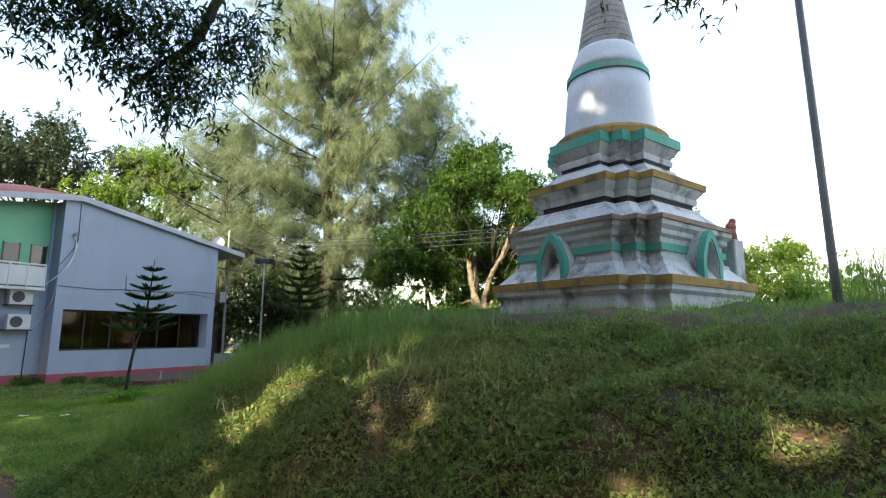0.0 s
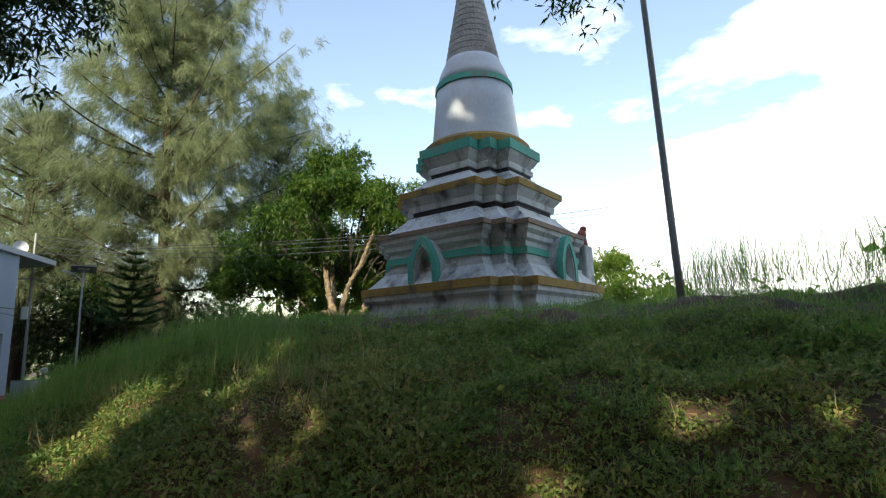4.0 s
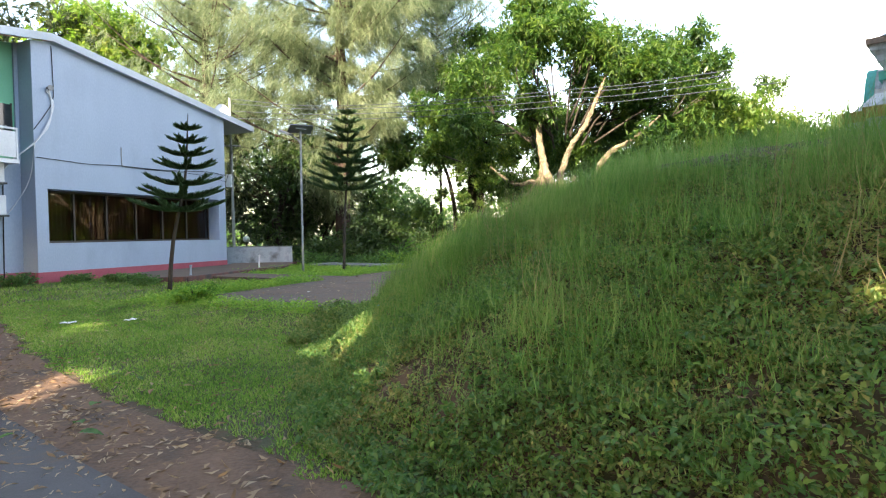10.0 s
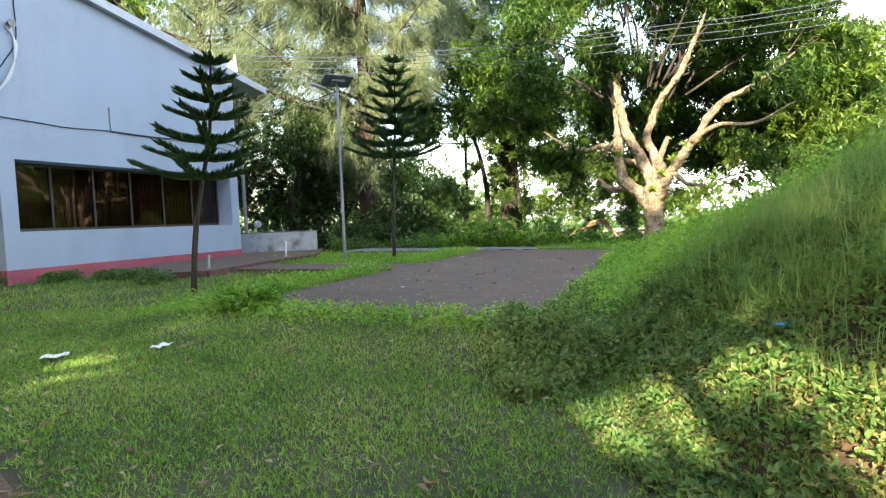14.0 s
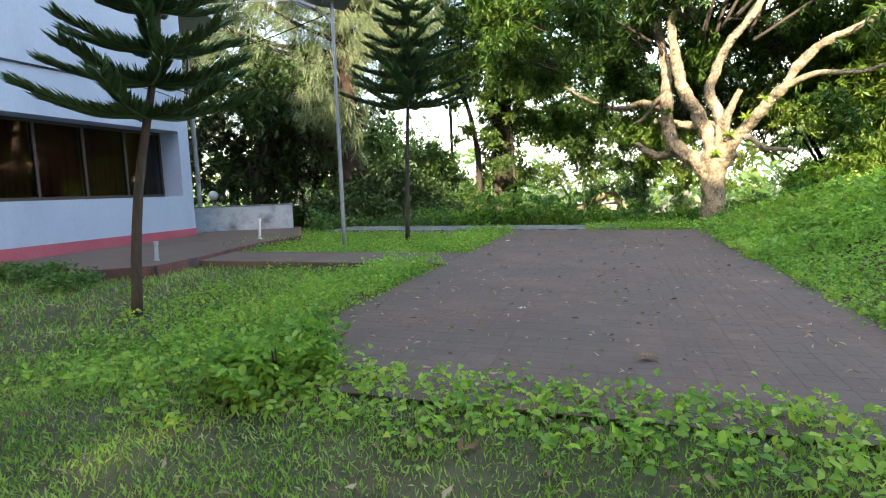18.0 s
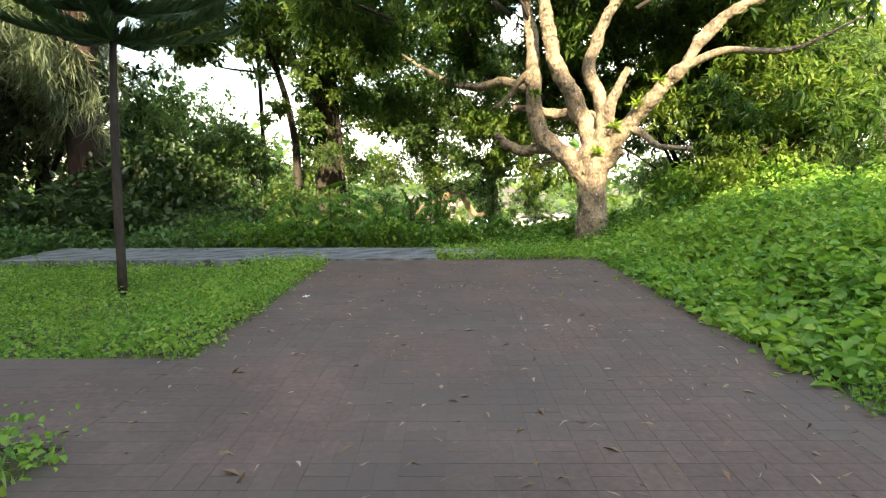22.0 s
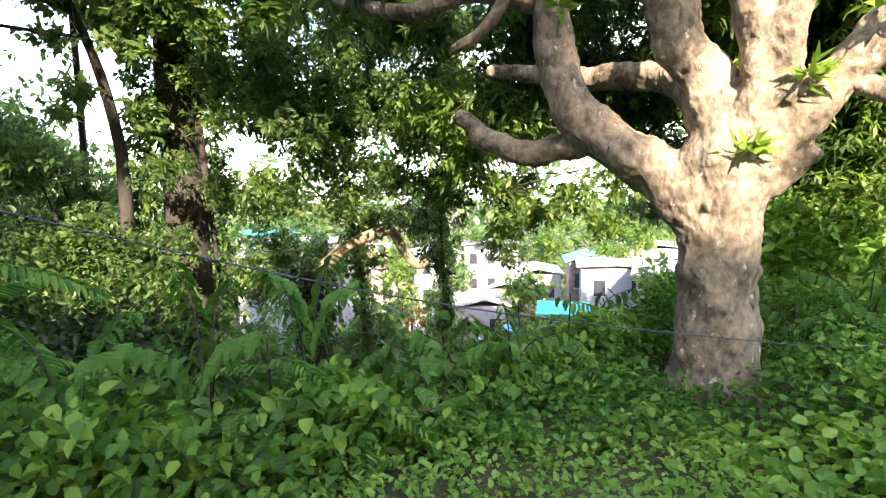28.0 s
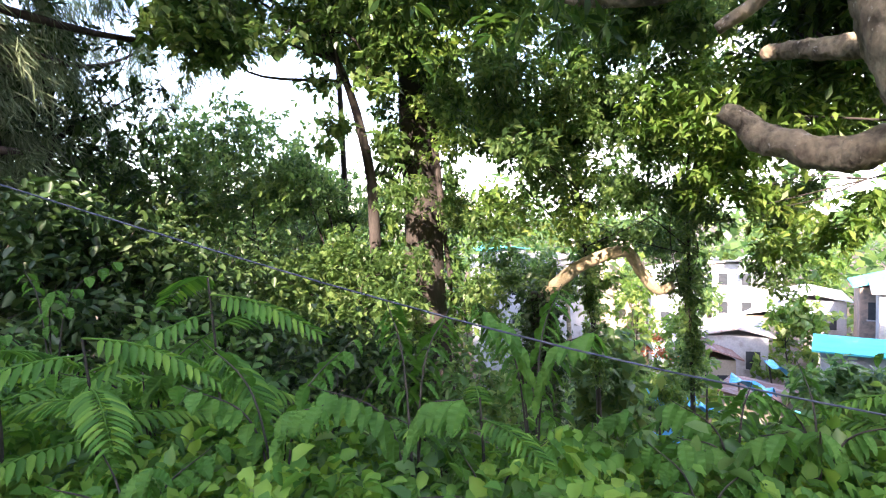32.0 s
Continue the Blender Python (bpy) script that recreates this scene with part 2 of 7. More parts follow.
M["stupa_green"] = material("stupa_green_band", (0.05, 0.30, 0.24), (0.09, 0.43, 0.35), 2.0, 0.75, 0.15, 28, stain=(0.20, 0.24, 0.22), stain_scale=2.0, stain_at=(0.55, 0.7))
M["stupa_yellow"] = material("stupa_yellow_band", (0.24, 0.16, 0.045), (0.42, 0.29, 0.08), 2.0, 0.85, 0.2, 28, stain=(0.11, 0.085, 0.06), stain_scale=2.0, stain_at=(0.48, 0.66))
M["stupa_black"] = material("stupa_dark_band", (0.02, 0.02, 0.025), (0.06, 0.06, 0.07), 2.0, 0.85, 0.2)
M["stupa_brown"] = material("stupa_brown_top", (0.16, 0.13, 0.11), (0.36, 0.26, 0.20), 2.0, 0.9, 0.4, 25, stain=(0.10, 0.10, 0.10), stain_scale=1.7)
M["grey_post"] = material("grey_post", (0.20, 0.21, 0.21), (0.33, 0.34, 0.34), 2, 0.8, 0.1)
M["gold"] = material("gilt", (0.50, 0.34, 0.08), (0.75, 0.55, 0.16), 4, 0.35, 0.02, metal=0.9)
M["bark_pale"] = material("pale_bark", (0.078, 0.062, 0.041), (0.318, 0.258, 0.166), 4.0, 0.95, 1.0, 20, stain=(0.46, 0.43, 0.36), stain_scale=13.0, stain_at=(0.62, 0.67), stretch=(1, 1, 0.7), ramp_at=(0.37, 0.63))
M["bark_yellow"] = material("bare_yellow_wood", (0.20, 0.155, 0.085), (0.40, 0.33, 0.20), 4.0, 0.9, 0.5, 30)
M["bark_dark"] = material("dark_bark", (0.022, 0.018, 0.014), (0.058, 0.047, 0.037), 2.5, 0.95, 0.8, 22, stretch=(1, 1, 0.35))
M["bark_red"] = material("red_brown_bark", (0.030, 0.020, 0.016), (0.075, 0.046, 0.035), 2.5, 0.95, 0.9, 22, stretch=(1, 1, 0.25))
M["dry"] = leaf_material("dry_leaf", [(0.12, 0.07, 0.035), (0.25, 0.16, 0.09), (0.42, 0.33, 0.22)], 0.8, 0.15)
M["grass"] = leaf_material("grass_blade", [(0.068, 0.155, 0.036), (0.105, 0.222, 0.052), (0.160, 0.280, 0.076), (0.26, 0.33, 0.125)], 0.5, 0.45)
M["lawn"] = leaf_material("lawn_blade", [(0.066, 0.148, 0.027), (0.126, 0.258, 0.043), (0.208, 0.348, 0.064), (0.35, 0.38, 0.14)], 0.55, 0.35)
M["straw"] = leaf_material("dry_grass", [(0.15, 0.14, 0.06), (0.28, 0.23, 0.12), (0.40, 0.34, 0.20)], 0.7, 0.3)
M["weed"] = leaf_material("weed_leaf", [(0.038, 0.094, 0.027), (0.068, 0.154, 0.040), (0.106, 0.206, 0.052), (0.168, 0.245, 0.068)], 0.45, 0.4)
M["weed_dull"] = leaf_material("slope_weed_leaf", [(0.060, 0.112, 0.030), (0.104, 0.178, 0.046), (0.166, 0.234, 0.064), (0.28, 0.265, 0.10)], 0.6, 0.35)
M["vine"] = leaf_material("ground_vine_leaf", [(0.080, 0.178, 0.034), (0.136, 0.280, 0.050), (0.205, 0.360, 0.064), (0.285, 0.410, 0.072)], 0.5, 0.45, 0.3)
M["sapling"] = leaf_material("sapling_leaf", [(0.040, 0.110, 0.022), (0.074, 0.182, 0.032), (0.120, 0.250, 0.040), (0.210, 0.335, 0.052)], 0.6, 0.4, 0.22)
M["broad"] = leaf_material("broad_leaf", [(0.040, 0.080, 0.027), (0.070, 0.132, 0.039), (0.115, 0.190, 0.052), (0.172, 0.232, 0.066)], 0.4, 0.55)
M["broad_vine"] = leaf_material("vine_leaf", [(0.024, 0.060, 0.016), (0.044, 0.100, 0.023), (0.080, 0.150, 0.032), (0.13, 0.19, 0.04)], 0.4, 0.4)
M["casuarina_dark"] = leaf_material("dark_needles", [(0.022, 0.036, 0.020), (0.040, 0.060, 0.030), (0.065, 0.088, 0.042)], 0.6, 0.35)
M["broad_dark"] = leaf_material("dark_broad_leaf", [(0.012, 0.03, 0.010), (0.024, 0.055, 0.016), (0.045, 0.085, 0.022), (0.07, 0.11, 0.03)], 0.45, 0.35)
M["mango"] = leaf_material("mango_leaf", [(0.020, 0.052, 0.014), (0.042, 0.095, 0.021), (0.085, 0.150, 0.030), (0.145, 0.205, 0.042)], 0.38, 0.46)
# lighter, yellower leaf; on some trees its colour stands for sunlight
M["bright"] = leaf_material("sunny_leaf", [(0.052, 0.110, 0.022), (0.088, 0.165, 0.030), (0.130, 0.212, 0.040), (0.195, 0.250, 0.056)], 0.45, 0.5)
M["casuarina"] = leaf_material("casuarina_needles", [(0.060, 0.090, 0.040), (0.105, 0.143, 0.066), (0.155, 0.200, 0.102), (0.225, 0.26, 0.15)], 0.6, 0.4)
M["araucaria"] = leaf_material("araucaria_needles", [(0.026, 0.060, 0.024), (0.045, 0.098, 0.036), (0.075, 0.135, 0.048)], 0.5, 0.15)
M["fern"] = leaf_material("fern_leaf", [(0.10, 0.20, 0.025), (0.18, 0.30, 0.04), (0.28, 0.36, 0.06)], 0.4, 0.45)
M["litter_white"] = material("white_litter", (0.70, 0.70, 0.68), (0.85, 0.85, 0.83), 6, 0.6, 0.1)
M["litter_blue"] = material("blue_litter", (0.03, 0.30, 0.60), (0.05, 0.42, 0.75), 6, 0.4, 0.1)
M["house_white"] = material("house_render_pale", (0.27, 0.28, 0.30), (0.42, 0.43, 0.44), 0.6, 0.85, 0.1, 10, stain=(0.20, 0.19, 0.18), stain_scale=0.6)
M["house_cream"] = material("house_render_cream", (0.26, 0.22, 0.17), (0.40, 0.34, 0.26), 0.6, 0.85, 0.1, 10, stain=(0.33, 0.29, 0.25), stain_scale=0.6)
M["roof_teal"] = material("teal_sheet_roof", (0.05, 0.42, 0.42), (0.09, 0.55, 0.54), 0.8, 0.5, 0.1, 8, stretch=(6, 1, 1))
M["roof_grey"] = material("grey_sheet_roof", (0.25, 0.22, 0.21), (0.45, 0.42, 0.40), 0.8, 0.6, 0.1, 8, stretch=(6, 1, 1), stain=(0.25, 0.12, 0.07), stain_scale=0.8)
M["roof_rust"] = material("rusty_sheet_roof", (0.13, 0.065, 0.05), (0.24, 0.14, 0.11), 0.8, 0.8, 0.1, 8, stretch=(6, 1, 1), stain=(0.30, 0.26, 0.24), stain_scale=0.9)
M["roof_white"] = material("pale_sheet_roof", (0.42, 0.45, 0.48), (0.62, 0.65, 0.68), 0.8, 0.6, 0.1, 8, stretch=(6, 1, 1), stain=(0.24, 0.20, 0.18), stain_scale=0.9)
M["flower"] = material("orange_flower", (0.55, 0.07, 0.02), (0.75, 0.22, 0.04), 3, 0.6, 0.0)
M["tarp_blue"] = material("blue_tarpaulin", (0.03, 0.22, 0.50), (0.06, 0.40, 0.62), 2, 0.5, 0.2)
M["dark_glass"] = material("dark_glass", (0.03, 0.035, 0.04), (0.05, 0.055, 0.06), 2, 0.1, 0.0)
M["red_stone"] = material("red_statue_paint", (0.22, 0.06, 0.05), (0.36, 0.13, 0.10), 3, 0.8, 0.3, stain=(0.2, 0.2, 0.2))

glass = bpy.data.materials.new("tinted_glass")
glass.use_nodes = True
gb = glass.node_tree.nodes["Principled BSDF"]
gb.inputs["Base Color"].default_value = (0.42, 0.33, 0.28, 1)
gb.inputs["Transmission Weight"].default_value, gb.inputs["Roughness"].default_value, gb.inputs["IOR"].default_value = 1.0, 0.02, 1.45
M["glass"] = glass


# ---- mesh helpers ----
rng = np.random.default_rng(7)


def reseed(*k):
    """Start the random numbers afresh from a few numbers, so that each thing keeps its own shape."""
    global rng
    rng = np.random.default_rng([int(abs(v) * 1000) for v in k])



def mesh_np(name, v, f, mat=None, smooth=False):
    """A mesh from arrays of corners (n, 3) and faces (m, 3 or 4)."""
    me = bpy.data.meshes.new(name)
    v, f = np.asarray(v, np.float32), np.asarray(f, np.int32)
    k = f.shape[1]
    me.vertices.add(len(v))
    me.vertices.foreach_set("co", v.ravel())
    me.loops.add(f.size)
    me.loops.foreach_set("vertex_index", f.ravel())
    me.polygons.add(len(f))
    me.polygons.foreach_set("loop_start", np.arange(len(f), dtype=np.int32) * k)
    me.polygons.foreach_set("loop_total", np.full(len(f), k, np.int32))
    if smooth is not False:
        me.polygons.foreach_set("use_smooth", np.full(len(f), bool(smooth)))
    if mat:
        me.materials.append(M[mat])
    me.update(calc_edges=True)
    return me


def part(name, shape, mat, parent=None, label="", smooth=False):
    """Links a bmesh or a mesh as one object under a thing or a part."""
    if isinstance(shape, bmesh.types.BMesh):
        me = bpy.data.meshes.new(name)
        if smooth:
            for f in shape.faces:
                f.smooth = True
        shape.to_mesh(me)
        shape.free()
    else:
        me = shape
    if mat and not me.materials:
        me.materials.append(M[mat])
    ob = new(name, me)
    if parent:
        ob.parent = parent
    if label:
        tagged(ob, label)
    return ob


def thing(name, m, label, category, group="", kind=""):
    reseed(*m.translation)
    e = new(name)
    e.empty_display_size = 0.2
    e.matrix_world = m
    return tagged(e, label, category, group, kind)


def box(bm, x0, x1, y0, y1, z0, z1, bevel=0.0):
    r = bmesh.ops.create_cube(bm, size=1.0, matrix=Matrix.Translation(((x0 + x1) / 2, (y0 + y1) / 2, (z0 + z1) / 2)) @ Matrix.Diagonal((x1 - x0, y1 - y0, z1 - z0, 1)))
    if bevel:
        es = list({e for v in r["verts"] for e in v.link_edges})
        bmesh.ops.bevel(bm, geom=es, offset=bevel, segments=1, affect="EDGES")
    return bm


def cube(x0, x1, y0, y1, z0, z1, bevel=0.0):
    return box(bmesh.new(), x0, x1, y0, y1, z0, z1, bevel)


def prism(pts, z0, z1):
    """An upright slab over a plan outline."""
    bm = bmesh.new()
    lo = [bm.verts.new((x, y, z0)) for x, y in pts]
    hi = [bm.verts.new((x, y, z1)) for x, y in pts]
    bm.faces.new(hi)
    bm.faces.new(lo[::-1])
    for i in range(len(pts)):
        j = (i + 1) % len(pts)
        bm.faces.new((lo[i], lo[j], hi[j], hi[i]))
    bmesh.ops.recalc_face_normals(bm, faces=bm.faces)
    return bm


def spline(pts, n):
    """n points on a smooth curve through pts."""
    p = np.asarray(pts, float)
    if len(p) < 3:
        t = np.linspace(0, 1, n)[:, None]
        return p[0] * (1 - t) + p[-1] * t
    q = np.vstack([2 * p[0] - p[1], p, 2 * p[-1] - p[-2]])
    out = []
    for u in np.linspace(0, len(p) - 1 - 1e-6, n):
        i, f = int(u), u - int(u)
        a, b, c, d = q[i:i + 4]
        out.append(0.5 * (2 * b + (c - a) * f + (2 * a - 5 * b + 4 * c - d) * f * f + (3 * b - a - 3 * c + d) * f ** 3))
    return np.array(out)


def tube_arrays(pts, radii, sides=8, wobble=0.0, lumpy=0.0):
    """Rings along a curve: corners and quads, closed at both ends by a narrow ring."""
    p = np.asarray(pts, float)
    r = np.interp(np.linspace(0, 1, len(p)), np.linspace(0, 1, len(radii)), radii)
    t = np.gradient(p, axis=0)
    t /= np.linalg.norm(t, axis=1)[:, None] + 1e-9
    up = np.where(np.abs(t[:, 2:3]) > 0.9, np.array([[1.0, 0, 0]]), np.array([[0, 0, 1.0]]))
    s = np.cross(t, up)
    s /= np.linalg.norm(s, axis=1)[:, None] + 1e-9
    for i in range(1, len(s)):
        s[i] = s[i - 1] - t[i] * (s[i - 1] @ t[i])
        s[i] /= np.linalg.norm(s[i]) + 1e-9
    w = np.cross(t, s)
    a = np.linspace(0, 2 * np.pi, sides, endpoint=False)
    rr = r[:, None] * (1 + wobble * (rng.random((len(p), sides)) - 0.5))
    if lumpy:
        i, j = np.meshgrid(np.arange(len(p)), np.arange(sides), indexing="ij")
        b = 2 * np.pi * j / sides
        rr = rr * (1 + lumpy * (0.5 * np.sin(2 * b + 0.35 * i) * np.sin(0.31 * i + 1) + 0.4 * np.sin(3 * b - 0.5 * i + 2) + 0.3 * np.sin(0.8 * i)))
    v = p[:, None, :] + rr[:, :, None] * (np.cos(a)[None, :, None] * s[:, None, :] + np.sin(a)[None, :, None] * w[:, None, :])
    v = np.concatenate([p[:1, None, :] + (v[:1] - p[:1, None, :]) * 0.02, v, p[-1:, None, :] + (v[-1:] - p[-1:, None, :]) * 0.02])
    n = len(v)
    i, j = np.meshgrid(np.arange(n - 1), np.arange(sides), indexing="ij")
    k = (j + 1) % sides
    f = np.stack([i * sides + j, i * sides + k, (i + 1) * sides + k, (i + 1) * sides + j], -1).reshape(-1, 4)
    return v.reshape(-1, 3), f


def join_arrays(list_vf):
    vs, fs, o = [], [], 0
    for v, f in list_vf:
        vs.append(v)
        fs.append(f + o)
        o += len(v)
    return np.concatenate(vs), np.concatenate(fs)


def tubes(name, specs, mat, parent=None, label="", sides=8, wobble=0.0, lumpy=0.0, fine=3):
    """specs: (points, radii) each; one mesh."""
    v, f = join_arrays([tube_arrays(spline(p, max(6, fine * len(p) + 1)) if len(p) < 15 else p, r, sides, wobble, lumpy) for p, r in specs])
    return part(name, mesh_np(name, v, f, mat, True), mat, parent, label)


def unit(a):
    return a / (np.linalg.norm(a, axis=-1, keepdims=True) + 1e-9)


def blades(p, d, length, width, bend=0.25, side=None):
    """Leaves or blades of grass as bent quads: foot, two flanks, tip. p, d: (n, 3); length, width: (n,)."""
    n = len(p)
    d = unit(d)
    if side is None:
        side = np.cross(d, rng.normal(size=(n, 3)))
    s = unit(side)
    nn = unit(np.cross(s, d))
    L, W = np.asarray(length)[:, None], np.asarray(width)[:, None]
    mid = p + d * L * 0.45 + nn * L * bend * 0.35
    v = np.stack([p, mid + s * W * 0.5, p + d * L, mid - s * W * 0.5], 1)
    return v.reshape(-1, 3), np.arange(4 * n).reshape(n, 4)


def ovate(p, d, length, width, side, fold=0.25):
    """Leaves of six corners: foot, tip and two on each flank, folded along the midrib."""
    n = len(p)
    d = unit(d)
    s = unit(side - d * (side * d).sum(1, keepdims=True))
    nn = unit(np.cross(s, d))
    L, W = np.asarray(length)[:, None], np.asarray(width)[:, None]
    a, b, h = p + d * L * 0.28, p + d * L * 0.68 - nn * L * 0.06, nn * W * fold
    v = np.stack([p, a + s * W * 0.45 + h, b + s * W * 0.40 + h, p + d * L - nn * L * 0.16, b - s * W * 0.40 + h, a - s * W * 0.45 + h], 1)
    i = 6 * np.arange(n)[:, None]
    return v.reshape(-1, 3), np.concatenate([i + np.array([[0, 1, 2, 3]]), i + np.array([[0, 3, 4, 5]])])


def leaf_cloud(centres, per, length, width, spread=0.25, droop=0.5, jitter=0.35, shaped=False, flat=0.7):
    """Sprays of leaves round the given centres."""
    c = np.repeat(centres, per, 0)
    n = len(c)
    d = unit(rng.normal(size=(n, 3)) * np.array([1, 1, flat]) - np.array([0, 0, droop]))
    p = c + rng.normal(size=(n, 3)) * spread * 0.5
    L = length * (1 + jitter * (rng.random(n) * 2 - 1))
    s = np.cross(d, np.array([0, 0, 1.0])) + rng.normal(size=(n, 3)) * 0.7 * flat
    if shaped:
        return ovate(p, d, L, L * width / length, s)
    return blades(p, d, L, L * width / length, 0.3, s)


def rosettes(centres, per, length, width, droop=0.5, jitter=0.35, shaped=False, out=0.35, spread=0.0):
    """Whorls of leaves at twig ends: each whorl has its own axis, and its leaves spread round it and droop."""
    n = len(centres)
    axis = unit(rng.normal(size=(n, 3)) * np.array((1, 1, 0.6)) + np.array((0, 0, 0.25)))
    a = np.repeat(axis, per, 0)
    r = rng.normal(size=(n * per, 3))
    d = unit(unit(r - a * (r * a).sum(1, keepdims=True)) + a * out - np.array((0, 0, droop)) * (0.5 + rng.random((n * per, 1))))
    p = np.repeat(centres, per, 0) + a * (length * 0.5 * rng.random((n * per, 1))) + rng.normal(size=(n * per, 3)) * spread
    L = length * (1 + jitter * (rng.random(n * per) * 2 - 1))
    s = np.cross(d, np.array([0, 0, 1.0])) + rng.normal(size=(n * per, 3)) * 0.35
    if shaped:
        return ovate(p, d, L, L * width / length, s)
    return blades(p, d, L, L * width / length, 0.35, s)


def tufts(feet, per, length, width, lean=0.45, bend=0.9, patch=0.03):
    """Tufts of grass: blades that fan out from one foot. length: one for each tuft."""
    n = len(feet)
    a = rng.random(n * per) * 2 * np.pi
    r = rng.random(n * per) ** 0.7
    out = np.c_[np.cos(a), np.sin(a), np.zeros(n * per)]
    p = np.repeat(feet, per, 0) + out * (patch * r)[:, None]
    d = out * (lean * r)[:, None] + np.array((0, 0, 1.0)) + rng.normal(size=(n * per, 3)) * 0.12
    L = np.repeat(length, per) * (0.45 + 0.65 * rng.random(n * per))
    return blades(p, d, L, width * (0.6 + 0.8 * rng.random(n * per)), bend, np.cross(d, out + np.array((0, 0, 0.01))) + rng.normal(size=(n * per, 3)) * 0.3)


def lump_points(lumps, n, shell=0.45):
    """Points in a set of ellipsoids (x, y, z, rx, ry, rz), denser near their skin, with uneven gaps."""
    lumps = np.asarray(lumps, float)
    vol = (lumps[:, 3] * lumps[:, 4] * lumps[:, 5]) ** 0.7
    pick = rng.choice(len(lumps), n, p=vol / vol.sum())
    d = unit(rng.normal(size=(n, 3)))
    r = rng.random(n)[:, None] ** shell
    ph = lumps[pick, 0:3].sum(1)[:, None]
    r = r * (1 + 0.22 * np.sin(d @ np.array([[5.1], [3.7], [4.3]]) + ph) + 0.12 * np.sin(d @ np.array([[-9.3], [8.1], [7.7]]) + 2 * ph))
    return lumps[pick, :3] + d * r * lumps[pick, 3:]


def crown_lumps(cx, cy, z0, z1, r, n, size):
    """Uneven lumps that make up a crown between two heights."""
    reseed(cx, cy, z1)
    out = []
    for i in range(n):
        a, u = rng.random() * 2 * np.pi, rng.random()
        z = z0 + (z1 - z0) * u
        w = r * (math.sin(math.pi * min(0.97, 0.12 + 0.8 * u)) ** 0.7) * math.sqrt(rng.random())
        k = size * (0.7 + 0.7 * rng.random())
        out.append((cx + w * math.cos(a), cy + w * math.sin(a), z, k, k, k * 0.75))
    return out


# ---- the plan ----
PAV_A, PAV_V, PAV_U = np.array((-3.94, 25.38)), np.array((0.856, -0.518)), np.array((0.518, 0.856))
PAV_L, PAV_W = 10.9, 4.40                       # the brick path: length back from its far edge, width
MOUND = np.array([(30, -26), (12, -8), (4, -0.5), (0, 2.9), (-2.5, 5.0), (-4.9, 6.9), (-5.55, 8.0), (-5.9, 9.5), (-6.1, 11.2), (-5.9, 13.0), (-4.7, 15.1),
                  (-3.2, 17.0), (-1.6, 19.3), (0.4, 22.2), (1.6, 23.4), (4.5, 25.0), (20, 28), (70, 30), (70, -26)], float)
ROAD = np.array([(9.0, -5.6), (0.0, 2.4), (-3.5, 5.65), (-5.4, 7.3), (-7.6, 9.4), (-10.4, 12.4), (-16.0, 19.0), (-30.0, 34.0)], float)


def plan(x, y):
    """Metres back from the path's far edge, and across it from its left edge."""
    d = np.stack([x, y], -1) - PAV_A
    return -(d @ PAV_U), d @ PAV_V


def place(p, q):
    """The world's x, y for a place on the brick path's own plan."""
    r = PAV_A - np.multiply.outer(p, PAV_U) + np.multiply.outer(q, PAV_V)
    return r[..., 0], r[..., 1]


def inside(x, y, poly):
    """Signed distance to an outline, positive inside."""
    best, odd = np.full(np.shape(x), 1e9), np.zeros(np.shape(x), bool)
    for (x0, y0), (x1, y1) in zip(poly, np.roll(poly, -1, 0)):
        ex, ey = x1 - x0, y1 - y0
        t = np.clip(((x - x0) * ex + (y - y0) * ey) / (ex * ex + ey * ey), 0, 1)
        best = np.minimum(best, np.hypot(x - x0 - t * ex, y - y0 - t * ey))
        odd ^= ((y0 > y) != (y1 > y)) & (x < (x1 - x0) * (y - y0) / (y1 - y0 + 1e-12) + x0)
    return np.where(odd, best, -best)


def step(v, a, b):
    t = np.clip((v - a) / (b - a), 0, 1)
    return t * t * (3 - 2 * t)


def rough(x, y):
    return 0.5 * np.sin(1.7 * x + 0.6 * y) * np.sin(1.3 * y - 0.4 * x) + 0.3 * np.sin(4.1 * x - 2.3 * y) * np.sin(3.3 * y + 1.2 * x) + 0.2 * np.sin(9.1 * x + 3 * y) * np.sin(8.3 * y - 2 * x)


def noise(x, y, scale, seed=0.0):
    """Smooth uneven values from 0 to 1 over the plan, without a repeat."""
    x, y = np.asarray(x, float) * scale + 31.7 + seed, np.asarray(y, float) * scale + 17.3 - seed
    i, j = np.floor(x), np.floor(y)
    u, w = x - i, y - j
    u, w = u * u * (3 - 2 * u), w * w * (3 - 2 * w)

    def at(a, b):
        h = np.sin(a * 127.1 + b * 311.7) * 43758.5453
        return h - np.floor(h)
    return (at(i, j) * (1 - u) + at(i + 1, j) * u) * (1 - w) + (at(i, j + 1) * (1 - u) + at(i + 1, j + 1) * u) * w


